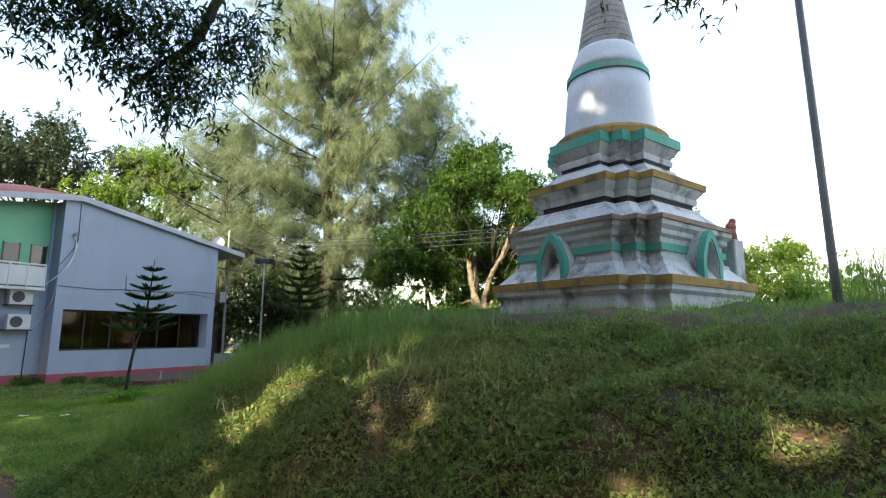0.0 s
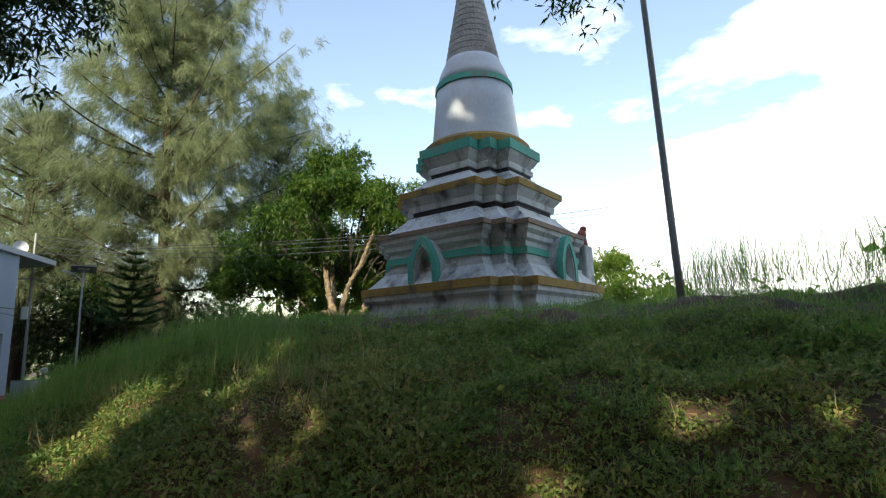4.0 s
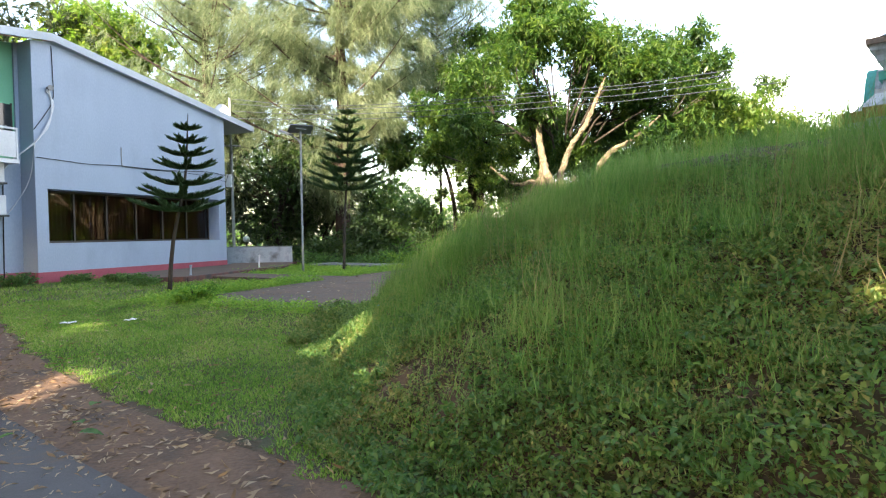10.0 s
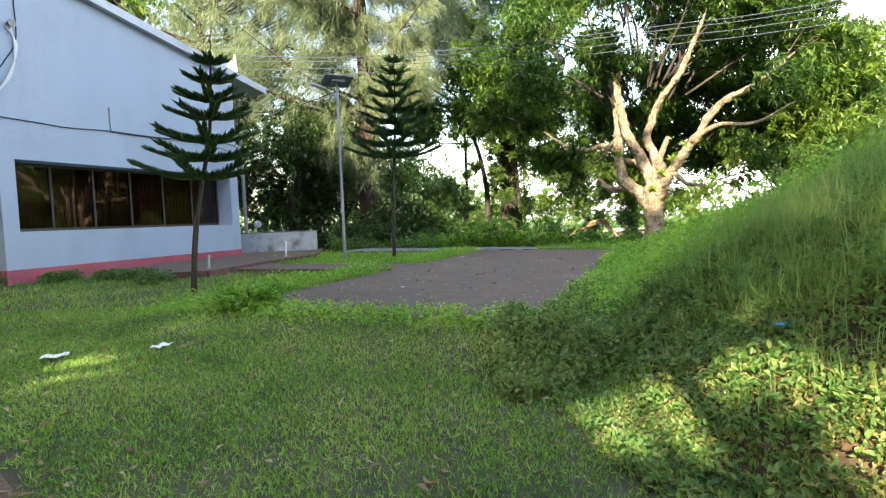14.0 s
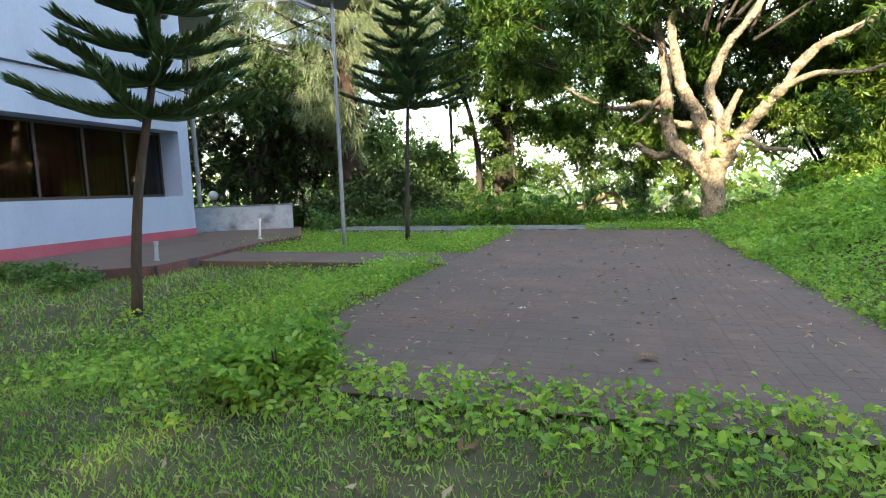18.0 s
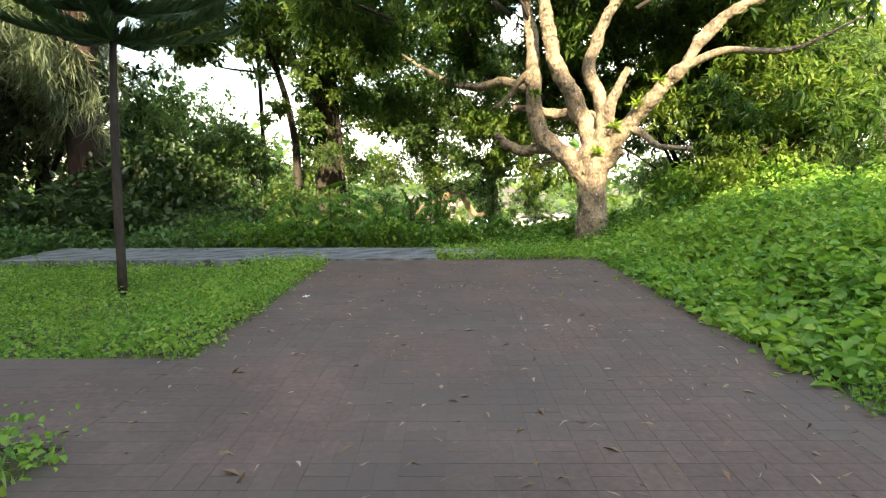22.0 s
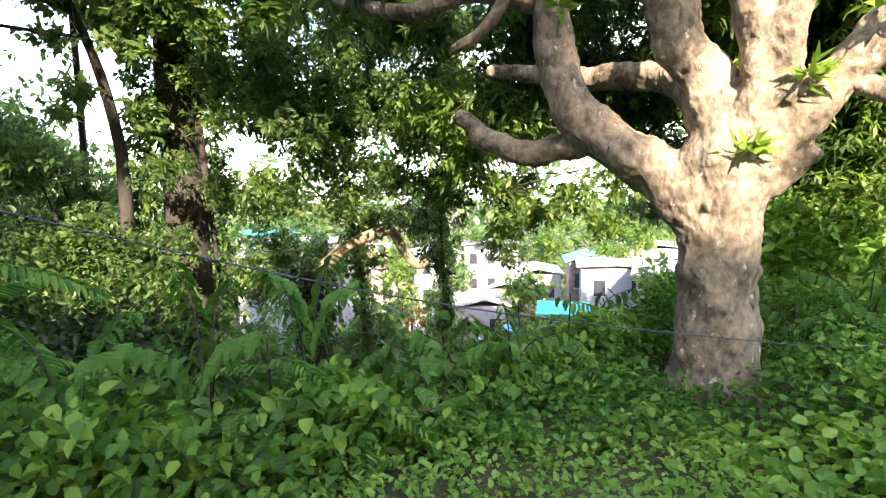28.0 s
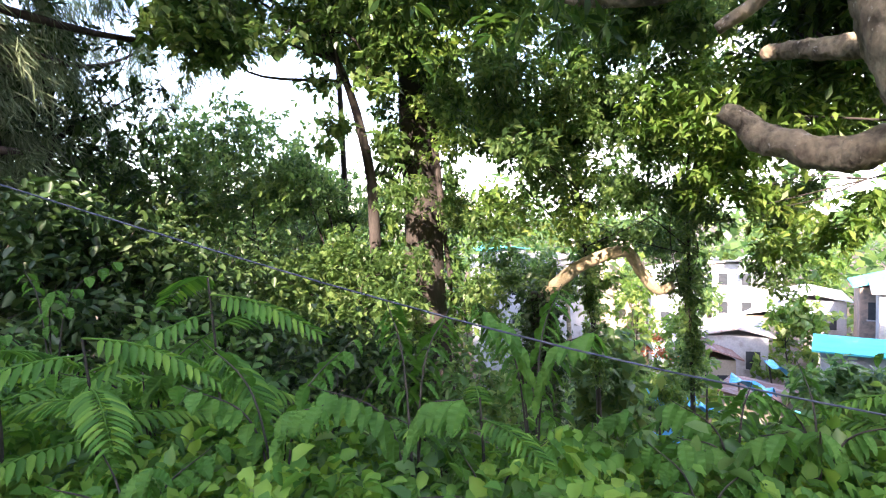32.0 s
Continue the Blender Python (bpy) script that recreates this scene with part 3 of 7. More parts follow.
def ground(x, y):
    x, y = np.asarray(x, float), np.asarray(y, float)
    k = -0.6 * x + 0.8 * y
    z = np.interp(k, [-30, -5, 0, 8.6, 12.5, 17, 30], [1.6, 0.65, 0.40, -0.05, -0.25, -0.18, -0.08])
    d = inside(x, y, MOUND)
    high = 2.5 - 1.7 * step(y - 0.35 * x, 12.0, 17.5)
    dd = np.maximum(d, 0)
    z = z * (1 - step(d, 0, 3.0)) + high * (1 - np.exp(-dd / (1.9 + 1.1 * step(-x, 1.2, 3.2)))) * step(d, -0.3, 0.35) + (0.05 * rough(x, y) + 0.20 * (noise(x, y, 1.3) - 0.5) + 0.10 * (noise(x, y, 3.1, 5.0) - 0.5)) * step(d, 0.1, 0.9)
    edge = np.interp(x, [-40, -14, -8, -4.5, -1.5, 1.0, 4.0, 9.0, 20], [46, 40, 35.5, 29.0, 26.4, 26.6, 26.8, 28.0, 31])
    over = np.maximum(y - edge, 0)
    z = z - 16.0 * (1 - np.exp(-over / np.interp(x, [2, 8], [20.0, 15.0]))) * step(over, 0, 1.5)
    p, q = plan(x, y)
    out = np.maximum(np.maximum(-p, p - PAV_L), np.maximum(-q, q - PAV_W))
    w = 1 - step(out, 0.25, 1.6)
    return z * (1 - w) - 0.03 * w


def grid_axis(lo, hi, fine, far):
    mid = np.arange(lo, hi, fine)
    grow = fine * 1.25 ** np.arange(1, 60)
    tail = np.cumsum(grow)
    tail = tail[tail < far]
    return np.concatenate([lo - tail[::-1], mid, hi + tail])


gx, gy = grid_axis(-20, 10, 0.16, 900), grid_axis(-4, 31, 0.16, 1200)
X, Y = np.meshgrid(gx, gy, indexing="ij")
Z = ground(X, Y) + 0.015 * rough(3 * X, 3 * Y)
I, J = np.meshgrid(np.arange(len(gx) - 1), np.arange(len(gy) - 1), indexing="ij")
K = len(gy)
F = np.stack([I * K + J, (I + 1) * K + J, (I + 1) * K + J + 1, I * K + J + 1], -1).reshape(-1, 4)
tagged(part("ground", mesh_np("ground", np.stack([X, Y, Z], -1).reshape(-1, 3), F, "soil", True), "soil"),
       "brown earth with patchy green cover rising into a grassy mound", "ground", kind="structure")


def ribbon(name, line, offsets, lift, mat, label, category, steps=160):
    """A strip of ground that follows a line in plan, between two offsets to its left."""
    c = spline(np.c_[line, np.zeros(len(line))], steps)[:, :2]
    t = unit(np.gradient(c, axis=0))
    nrm = np.stack([-t[:, 1], t[:, 0]], -1)
    cols = np.linspace(*offsets, 14)
    P = c[:, None, :] + nrm[:, None, :] * np.broadcast_to(cols, (steps, 14))[:, :, None]
    z = ground(P[..., 0], P[..., 1]) + lift
    v = np.concatenate([P, z[..., None]], -1).reshape(-1, 3)
    i, j = np.meshgrid(np.arange(steps - 1), np.arange(13), indexing="ij")
    f = np.stack([i * 14 + j, (i + 1) * 14 + j, (i + 1) * 14 + j + 1, i * 14 + j + 1], -1).reshape(-1, 4)
    return tagged(part(name, mesh_np(name, v, f, mat, True), mat), label, category, kind="structure")


ribbon("verge", ROAD, (0.0, 1.0), 0.012, "litter", "brown roadside dirt strip covered with fallen leaves", "verge")
ribbon("road", ROAD, (0.75, 6.5), 0.022, "asphalt", "grey worn asphalt lane with leaf stains", "road")

# ---- brick path, side path, concrete slab ----
path_bed = prism([place(0.0, 0.0), place(0.0, PAV_W), place(PAV_L, PAV_W + 0.05), place(PAV_L, 0.0)], -0.3, -0.001)
brick_path = tagged(part("brick_path", path_bed, "joint"), "weathered dark red-brown brick paving walked over by grey dirt", "pavement", kind="structure")
side_bed = prism([place(4.65, -5.2), place(4.65, 0.0), place(6.0, 0.0), place(6.0, -5.2)], -0.3, -0.002)
side_path = tagged(part("side_path", side_bed, "joint"), "narrow red-brown brick side path through the lawn", "pavement", kind="structure")
slab = thing("concrete_slab", Matrix.Identity(4), "weathered grey concrete slab strip with black mould streaks", "slab", kind="structure")
part("slab_field", prism([place(-0.02, -5.5), place(-1.55, -5.5), place(-1.45, -1.4), place(-1.28, 1.72), place(-0.02, 1.76)], -0.3, 0.03), "concrete", slab)
part("slab_end", prism([place(-0.55, 1.77), place(-1.27, 1.74), place(-1.31, 2.72), place(-0.57, 2.76)], -0.3, 0.018), "concrete", slab)

# ---- building ----
B0, BA = (-16.04, 22.07), 60.27
house = thing("house", pose(*B0, 0, 0, 0, BA), "pale blue two-storey house with a red base band and sloping eaves", "house")
# local axes: x along the window wall, y inwards, z up


def gable_z(x):
    return 7.57 - 0.163 * abs(x - 0.54)


def gable_panel(x0, x1, z0, y0, y1, z1=None):
    """A wall piece whose head follows the roof slope, or a level z1."""
    bm = bmesh.new()
    top = [(x0, gable_z(x0)), (x1, gable_z(x1))] if z1 is None else [(x0, z1), (x1, z1)]
    if z1 is None and x0 < 0.54 < x1:
        top.insert(1, (0.54, gable_z(0.54)))
    prof = [(x0, z0), (x1, z0)] + top[::-1]
    a = [bm.verts.new((x, y0, z)) for x, z in prof]
    b = [bm.verts.new((x, y1, z)) for x, z in prof]
    bm.faces.new(a)
    bm.faces.new(b[::-1])
    for i in range(len(a)):
        j = (i + 1) % len(a)
        bm.faces.new((a[i], b[i], b[j], a[j]))
    bmesh.ops.recalc_face_normals(bm, faces=bm.faces)
    return bm


WX0, WX1, WZ0, WZ1 = 0.35, 7.25, 1.16, 2.90
HX, HD = 7.62, 0.74                             # the window wall's length, and its depth
part("wall_below_window", gable_panel(0.0, HX, -0.4, 0.0, HD, WZ0), "blue_paint", house)
part("wall_above_window", gable_panel(0.0, HX, WZ1, 0.0, HD), "blue_paint", house)
part("wall_beside_window", gable_panel(0.0, WX0, WZ0, 0.0, HD, WZ1), "blue_paint", house)
part("wall_beside_window", gable_panel(WX1, HX, WZ0, 0.0, HD, WZ1), "blue_paint", house)
part("end_wall", cube(HX - 0.25, HX, HD, 9.0, -0.4, 6.35), "blue_paint", house)
part("wing_wall", gable_panel(-9.0, 0.0, -0.4, 0.75, 1.0, 3.75), "blue_paint", house)
part("wing_upper_wall", gable_panel(-9.0, -0.10, 3.75, 0.80, 1.0), "green_paint", house, "green upper wall of the balcony")
part("corner_pier", gable_panel(-0.10, 0.0, 3.75, 0.72, 1.0), "blue_paint", house)
part("base_band", cube(-0.015, HX + 0.015, -0.015, 0.0, -0.4, 0.25), "red_paint", house, "red painted base band")
part("base_band", cube(-9.0, -0.015, 0.735, 0.75, -0.4, 0.25), "red_paint", house, "red painted base band")
part("base_band", cube(-0.015, 0.0, 0.0, 0.735, -0.4, 0.25), "red_paint", house, "red painted base band")
part("floor_slab", cube(0.3, HX - 0.25, HD + 0.01, 9.0, 0.0, 0.1), "concrete", house)
# ceiling and walls added out of sight to block skylight behind the curtains
part("inner_ceiling", cube(0.0, HX - 0.25, HD, 4.0, 3.3, 3.4), "white_paint", house)
part("unseen_inner_wall", cube(0.0, 0.12, HD, 4.0, 0.1, 3.3), "blue_paint", house)
part("partition", cube(0.12, HX - 0.25, 3.9, 4.0, 0.1, 3.3), "blue_paint", house)
part("back_wall", cube(-9.0, HX, 9.0, 9.2, -0.4, 6.0), "blue_paint", house)
for x0, x1 in ((WX0 + 0.05, 1.55), (1.6, 2.7), (2.75, 3.85), (3.9, 5.0), (5.05, WX1 - 0.05)):
    folds = bmesh.new()
    k = max(6, int((x1 - x0) / 0.045))
    lo = [folds.verts.new((x0 + (x1 - x0) * i / k, 0.86 + 0.035 * math.sin(2.1 * i), 0.9)) for i in range(k + 1)]
    hi = [folds.verts.new((x0 + (x1 - x0) * i / k, 0.86 + 0.022 * math.sin(2.1 * i + 0.4), 3.0)) for i in range(k + 1)]
    for i in range(k):
        folds.faces.new((lo[i], lo[i + 1], hi[i + 1], hi[i]))
    bmesh.ops.solidify(folds, geom=folds.faces, thickness=0.01)
    part("curtain", folds, "curtain", house, "brown curtain behind the window", smooth=True)
win = part("window", cube(WX0, WX1, 0.62, 0.68, WZ0, WZ0 + 0.07), "dark_frame", house)
part("head", cube(WX0, WX1, 0.62, 0.68, WZ1 - 0.07, WZ1), "dark_frame", win)
n_pane = 6
for i in range(n_pane + 1):
    x = WX0 + (WX1 - WX0 - 0.06) * i / n_pane
    part("mullion", cube(x, x + 0.06, 0.615, 0.685, WZ0 + 0.07, WZ1 - 0.07), "dark_frame", win)
    if i < n_pane:
        pane = part("pane", cube(x + 0.06, x + (WX1 - WX0 - 0.06) / n_pane, 0.645, 0.653, WZ0 + 0.07, WZ1 - 0.07), "glass", win)
        pane.visible_shadow = False


def roof_slab(x0, x1, y0, y1, thick, rise=0.0):
    bm = bmesh.new()
    pts = []
    for y in (y0, y1):
        for x in (x0, x1):
            z = gable_z(x) + rise * (y - y0)
            pts.append((bm.verts.new((x, y, z)), bm.verts.new((x, y, z + thick))))
    (a0, a1), (b0, b1), (c0, c1), (d0, d1) = pts
    for f in ((a0, b0, b1, a1), (c0, c1, d1, d0), (a1, b1, d1, c1), (a0, c0, d0, b0), (a0, a1, c1, c0), (b0, d0, d1, b1)):
        bm.faces.new(f)
    bmesh.ops.recalc_face_normals(bm, faces=bm.faces)
    return bm


part("roof", roof_slab(0.54, 9.22, -0.12, 9.4, 0.10), "fascia", house, "long grey sloping roof slab")
part("fascia", roof_slab(0.54, 9.23, -0.20, -0.12, 0.24), "fascia", house, "pale grey fascia board")
part("fascia", roof_slab(-9.5, 0.54, -0.20, -0.12, 0.24), "fascia", house, "pale grey fascia board")
part("red_roof", roof_slab(-9.5, 0.49, -0.11, 5.0, 0.22, 0.23), "roof_red", house, "red tiled roof slope")
# balcony with its rail, two windows
part("balcony_floor", cube(-9.0, -0.36, 0.1, 0.80, 3.62, 3.74), "white_paint", house)
rail = part("balcony_rail", cube(-9.0, -0.38, 0.10, 0.16, 4.64, 4.70), "white_paint", house)
for i in range(14):
    x = -0.43 - i * 0.62
    part("rail_post", cube(x, x + 0.05, 0.105, 0.155, 3.74, 4.64), "white_paint", rail)
part("rail_panel", cube(-9.0, -0.38, 0.122, 0.130, 3.80, 4.58), "white_paint", rail, "pale rail panel")
for x in (-0.46, -1.42, -3.2, -5.2):
    w = part("upper_window", cube(x - 0.26, x + 0.26, 0.785, 0.80, 4.55, 5.52), "dark_glass", house, "small dark upper window")
    part("frame", cube(x - 0.30, x - 0.26, 0.775, 0.80, 4.5, 5.56), "dark_frame", w)
    part("frame", cube(x + 0.26, x + 0.30, 0.775, 0.80, 4.5, 5.56), "dark_frame", w)

# terrace in front of the window, low wall with a globe lamp
terrace = thing("terrace", Matrix.Identity(4), "low dark brick terrace beside the blue wall", "terrace", kind="structure")
TERRACE = [(-14.45, 23.75), (-13.3, 22.45), (-12.25, 21.66), (-11.5, 21.72), (-11.0, 22.8), (-10.6, 24.1), (-10.1, 25.3), (-9.42, 26.35), (-9.52, 29.9), (-12.3, 29.97), (-12.2, 28.75)]
part("terrace_floor", prism(TERRACE, -0.5, 0.05), "brick", terrace)
for (x0, y0), (x1, y1) in zip(TERRACE[:8], TERRACE[1:9]):
    run = math.hypot(x1 - x0, y1 - y0)
    kerb = part("terrace_kerb", cube(0.0, run + 0.03, -0.10, 0.004, -0.5, 0.07, 0.008), "kerb_red", terrace)
    kerb.matrix_world = pose(x0, y0, 0, 0, 0, math.degrees(math.atan2(y1 - y0, x1 - x0)))
low_wall = thing("low_wall", pose(-12.45, 30.05, 0, 0, 0, -1.4), "low grey-blue rendered wall with a weathered coping", "wall", kind="structure")
part("wall_body", cube(-0.2, 2.80, -0.08, 0.08, -0.5, 0.78, 0.01), "wall_grey", low_wall)
part("coping", cube(-0.2, 2.82, -0.10, 0.10, 0.78, 0.82, 0.01), "concrete", low_wall)

# ---- stupa ----
stupa = thing("stupa", pose(3.346, 10.231, 2.35, 0, 0, 37.0), "small white stepped stupa with green and yellow bands and weathered spire", "stupa")


def tier(levels, notch):
    """Square mouldings with notched corners. levels: (z, reach) where reach is the half diagonal width."""
    bm = bmesh.new()
    rings = []
    for z, e in levels:
        h = e / 1.30 * np.interp(z, [0.5, 2.36, 3.2], [1.01, 1.067, 1.13])
        k = h - notch
        m = h - notch * 0.5
        q = [(h, k), (m, k), (m, m), (k, m), (k, h)]
        pts = []
        for r in range(4):
            for x, y in (q if r % 2 == 0 else q):
                for _ in range(r):
                    x, y = -y, x
                pts.append((x, y))
        rings.append([bm.verts.new((x, y, z)) for x, y in pts])
    for a, b in zip(rings, rings[1:]):
        for i in range(len(a)):
            j = (i + 1) % len(a)
            bm.faces.new((a[i], a[j], b[j], b[i]))
    bm.faces.new(rings[-1])
    bm.faces.new(rings[0][::-1])
    return bm


def lathe(levels, seg=48):
    bm = bmesh.new()
    rings = [[bm.verts.new((r * math.cos(2 * math.pi * i / seg), r * math.sin(2 * math.pi * i / seg), z)) for i in range(seg)] for z, r in levels]
    for a, b in zip(rings, rings[1:]):
        for i in range(seg):
            j = (i + 1) % seg
            bm.faces.new((a[i], a[j], b[j], b[i]))
    bm.faces.new(rings[-1])
    bm.faces.new(rings[0][::-1])
    return bm


N1 = 0.54
for nm, lv, mt in (
    ("plinth", [(-0.3, 2.42), (0.18, 2.42), (0.18, 2.36), (0.30, 2.36), (0.36, 2.46), (0.44, 2.46)], "plaster"),
    ("plinth_edge", [(0.44, 2.50), (0.58, 2.50)], "stupa_yellow"),
    ("plinth_slope", [(0.58, 2.40), (0.62, 2.34), (0.84, 2.08), (0.90, 2.08)], "plaster"),
    ("lower_wall", [(0.90, 2.00), (1.02, 1.98)], "plaster"),
    ("green_band", [(1.02, 2.03), (1.14, 2.03)], "stupa_green"),
    ("upper_wall", [(1.14, 1.96), (1.24, 1.96), (1.28, 2.04), (1.36, 2.04), (1.42, 2.12), (1.50, 2.12)], "plaster"),
    ("cornice", [(1.50, 2.16), (1.58, 2.16)], "stupa_brown"),
    ("cornice_slope", [(1.58, 2.05), (1.66, 1.92), (1.86, 1.66), (1.92, 1.62)], "plaster"),
    ("dark_band", [(1.92, 1.52), (2.04, 1.52)], "stupa_black"),
    ("second_tier", [(2.04, 1.58), (2.14, 1.60), (2.14, 1.56), (2.24, 1.66), (2.30, 1.70)], "plaster"),
    ("yellow_edge", [(2.30, 1.73), (2.42, 1.73)], "stupa_yellow"),
    ("second_slope", [(2.42, 1.64), (2.50, 1.48), (2.66, 1.26), (2.70, 1.24)], "plaster"),
    ("dark_band", [(2.70, 1.16), (2.80, 1.16)], "stupa_black"),
    ("third_tier", [(2.80, 1.20), (2.90, 1.20), (2.94, 1.14), (3.04, 1.24), (3.12, 1.28)], "plaster"),
    ("green_edge", [(3.12, 1.31), (3.30, 1.31)], "stupa_green"),
):
    part(nm, tier(lv, N1), mt, stupa)
part("ring", lathe([(3.30, 1.10), (3.42, 1.10), (3.50, 1.02)]), "stupa_yellow", stupa, smooth=False)
part("bell", lathe([(3.50, 0.93), (3.56, 0.91), (3.9, 0.87), (4.3, 0.83), (4.72, 0.79)]), "bell_white", stupa, smooth=True)
part("bell_band", lathe([(4.72, 0.82), (4.84, 0.81)]), "stupa_green", stupa)
part("bell_shoulder", lathe([(4.84, 0.775), (5.0, 0.74), (5.15, 0.69), (5.30, 0.62), (5.40, 0.58)]), "bell_white", stupa, smooth=True)
cone = []
for i in range(14):
    z, r = 5.40 + i * 0.142, 0.575 - i * 0.0262
    cone += [(z, r), (z + 0.095, r - 0.008), (z + 0.115, r - 0.035), (z + 0.14, r - 0.03)]
part("ringed_cone", lathe(cone, 32), "stupa_grey", stupa)
part("lotus_bud", lathe([(7.38, 0.22), (7.48, 0.28), (7.55, 0.20), (7.75, 0.23), (8.05, 0.20), (8.35, 0.15), (8.6, 0.10)], 20), "stupa_grey", stupa)
part("umbrella", lathe([(8.6, 0.14), (8.66, 0.15), (8.72, 0.09), (8.95, 0.03), (9.25, 0.02)], 20), "gold", stupa, "gilt umbrella finial")
fin = bmesh.new()
bmesh.ops.create_uvsphere(fin, u_segments=14, v_segments=10, radius=0.085, matrix=Matrix.Translation((0, 0, 9.33)))
part("finial_ball", fin, "gold", stupa, "gilt finial ball", smooth=True)
v, f = blades(*(lambda a: (np.c_[0.2 * np.cos(a), 0.2 * np.sin(a), 7.42 + 0.1 * rng.random(len(a))], np.c_[np.cos(a), np.sin(a), 0.6 * rng.random(len(a))]))(rng.random(160) * 6.28),
              0.16 + 0.2 * rng.random(160), np.full(160, 0.025))
part("weed_tuft", mesh_np("weed_tuft", v, f, "straw"), "straw", stupa, "dry weeds rooted on the spire")


def arch(s):
    """A pointed arch with upright sides: across and up, for s from foot to foot."""
    a = abs(s)
    if a > 0.6:
        return math.copysign(1, s), 0.42 * (1 - a) / 0.4
    b = a / 0.6
    return math.copysign(b ** 0.85, s), 0.42 + 0.58 * (1 - b ** 1.45)


def niche(angle, out):
    """A pointed arch niche that stands out from the middle of a face."""
    bm = bmesh.new()
    outer = [(0.31 * arch(-1 + i / 8)[0], 0.80 * arch(-1 + i / 8)[1]) for i in range(17)]
    inner = [(0.20 * arch(-1 + i / 8)[0], 0.64 * arch(-1 + i / 8)[1]) for i in range(17)]
    def ring(pts, y):
        return [bm.verts.new((x, y, z + 0.60)) for x, z in pts]
    a, b, c, d = ring(outer, 0.55), ring(outer, 0.0), ring(inner, 0.0), ring(inner, 0.34)
    for r0, r1 in ((a, b), (b, c), (c, d)):
        for i in range(16):
            bm.faces.new((r0[i], r0[i + 1], r1[i + 1], r1[i]))
    bm.faces.new(d)
    bmesh.ops.recalc_face_normals(bm, faces=bm.faces)
    for v in bm.verts:
        x, y = v.co.x, v.co.y - out
        v.co.x, v.co.y = x * math.cos(angle) - y * math.sin(angle), x * math.sin(angle) + y * math.cos(angle)
    return bm


def arch_rim(angle, out):
    """The raised band round the niche's mouth."""
    bm = bmesh.new()
    rings = []
    for wid, hgt, y in ((0.315, 0.82, 0.10), (0.315, 0.82, -0.02), (0.215, 0.67, -0.02), (0.205, 0.645, 0.10)):
        ring = []
        for i in range(17):
            ax, az = arch(-1 + i / 8)
            ring.append(bm.verts.new((wid * ax, y, 0.60 + hgt * az)))
        rings.append(ring)
    for a, b in zip(rings, rings[1:]):
        for i in range(16):
            bm.faces.new((a[i], a[i + 1], b[i + 1], b[i]))
    bmesh.ops.recalc_face_normals(bm, faces=bm.faces)
    for v in bm.verts:
        x, y = v.co.x, v.co.y - out
        v.co.x, v.co.y = x * math.cos(angle) - y * math.sin(angle), x * math.sin(angle) + y * math.cos(angle)
    return bm


for k in range(4):
    nb = part("niche", niche(k * math.pi / 2, 1.86), "plaster", stupa, "pointed arch niche")
    part("niche_rim", arch_rim(k * math.pi / 2, 1.862), "stupa_green", nb, "green painted arch rim")

figure = bmesh.new()
bmesh.ops.create_cone(figure, segments=12, radius1=0.30, radius2=0.22, depth=0.5, cap_ends=True, matrix=Matrix.Translation((0, 0, 0.25)))
bmesh.ops.create_icosphere(figure, subdivisions=2, radius=0.24, matrix=Matrix.Translation((0.05, 0, 0.62)) @ Matrix.Diagonal((1.2, 0.8, 1, 1)))
bmesh.ops.create_icosphere(figure, subdivisions=2, radius=0.17, matrix=Matrix.Translation((0.16, 0, 0.88)))
statue = part("statue", figure, "red_stone", None, smooth=True)
statue.matrix_world = pose(5.42, 9.86, 3.78, 0, 0, 20) @ Matrix.Diagonal((0.42, 0.42, 0.42, 1))
tagged(statue, "weathered red-brown guardian figure on a corner pedestal", "statue")
ped = part("pedestal", cube(-0.15, 0.15, -0.15, 0.15, 0.0, 0.88, 0.02), "plaster", None)
ped.matrix_world = pose(5.42, 9.86, 2.90, 0, 0, 31)
tagged(ped, "square white plastered pedestal beside the stupa", "pedestal")


# ---- street lamps ----
def solar_lamp(x, y, z, height, heading, lean, label):
    lamp = thing("street_lamp", pose(x, y, z, lean[0], lean[1], heading), label, "street lamp")
    tubes("pole", [([(0, 0, 0), (0, 0, height * 0.5), (0, 0, height)], [0.048, 0.042, 0.036])], "steel", lamp, sides=12)
    part("base_plate", cube(-0.15, 0.15, -0.15, 0.15, -0.06, 0.02, 0.008), "steel", lamp)
    tubes("arm", [([(0, 0, height - 0.45), (0.12, 0, height - 0.25), (0.42, 0, height - 0.05)], [0.03, 0.028, 0.025])], "steel", lamp)
    head = part("lamp_head", cube(-0.05, 0.46, -0.10, 0.10, -0.05, 0.03, 0.02), "steel", lamp)
    head.matrix_local = pose(0.36, 0, height - 0.06, 0, -20, 0)
    lens = part("lens", cube(0.06, 0.40, -0.075, 0.075, -0.058, -0.051), "white_paint", head)
    panel = part("solar_panel", cube(-0.42, 0.42, -0.30, 0.30, -0.015, 0.015, 0.004), "panel_blue", lamp, "dark solar panel")
    panel.matrix_local = pose(0, 0, height + 0.14, 18, 0, 30)
    rim = part("frame", cube(-0.43, 0.43, -0.31, 0.31, -0.028, -0.017), "steel", panel)
    part("battery_box", cube(-0.20, 0.20, -0.14, 0.14, -0.10, -0.03, 0.01), "steel", panel)
    part("bracket", cube(-0.04, 0.04, -0.04, 0.04, height, height + 0.12), "steel", lamp)
    return lamp


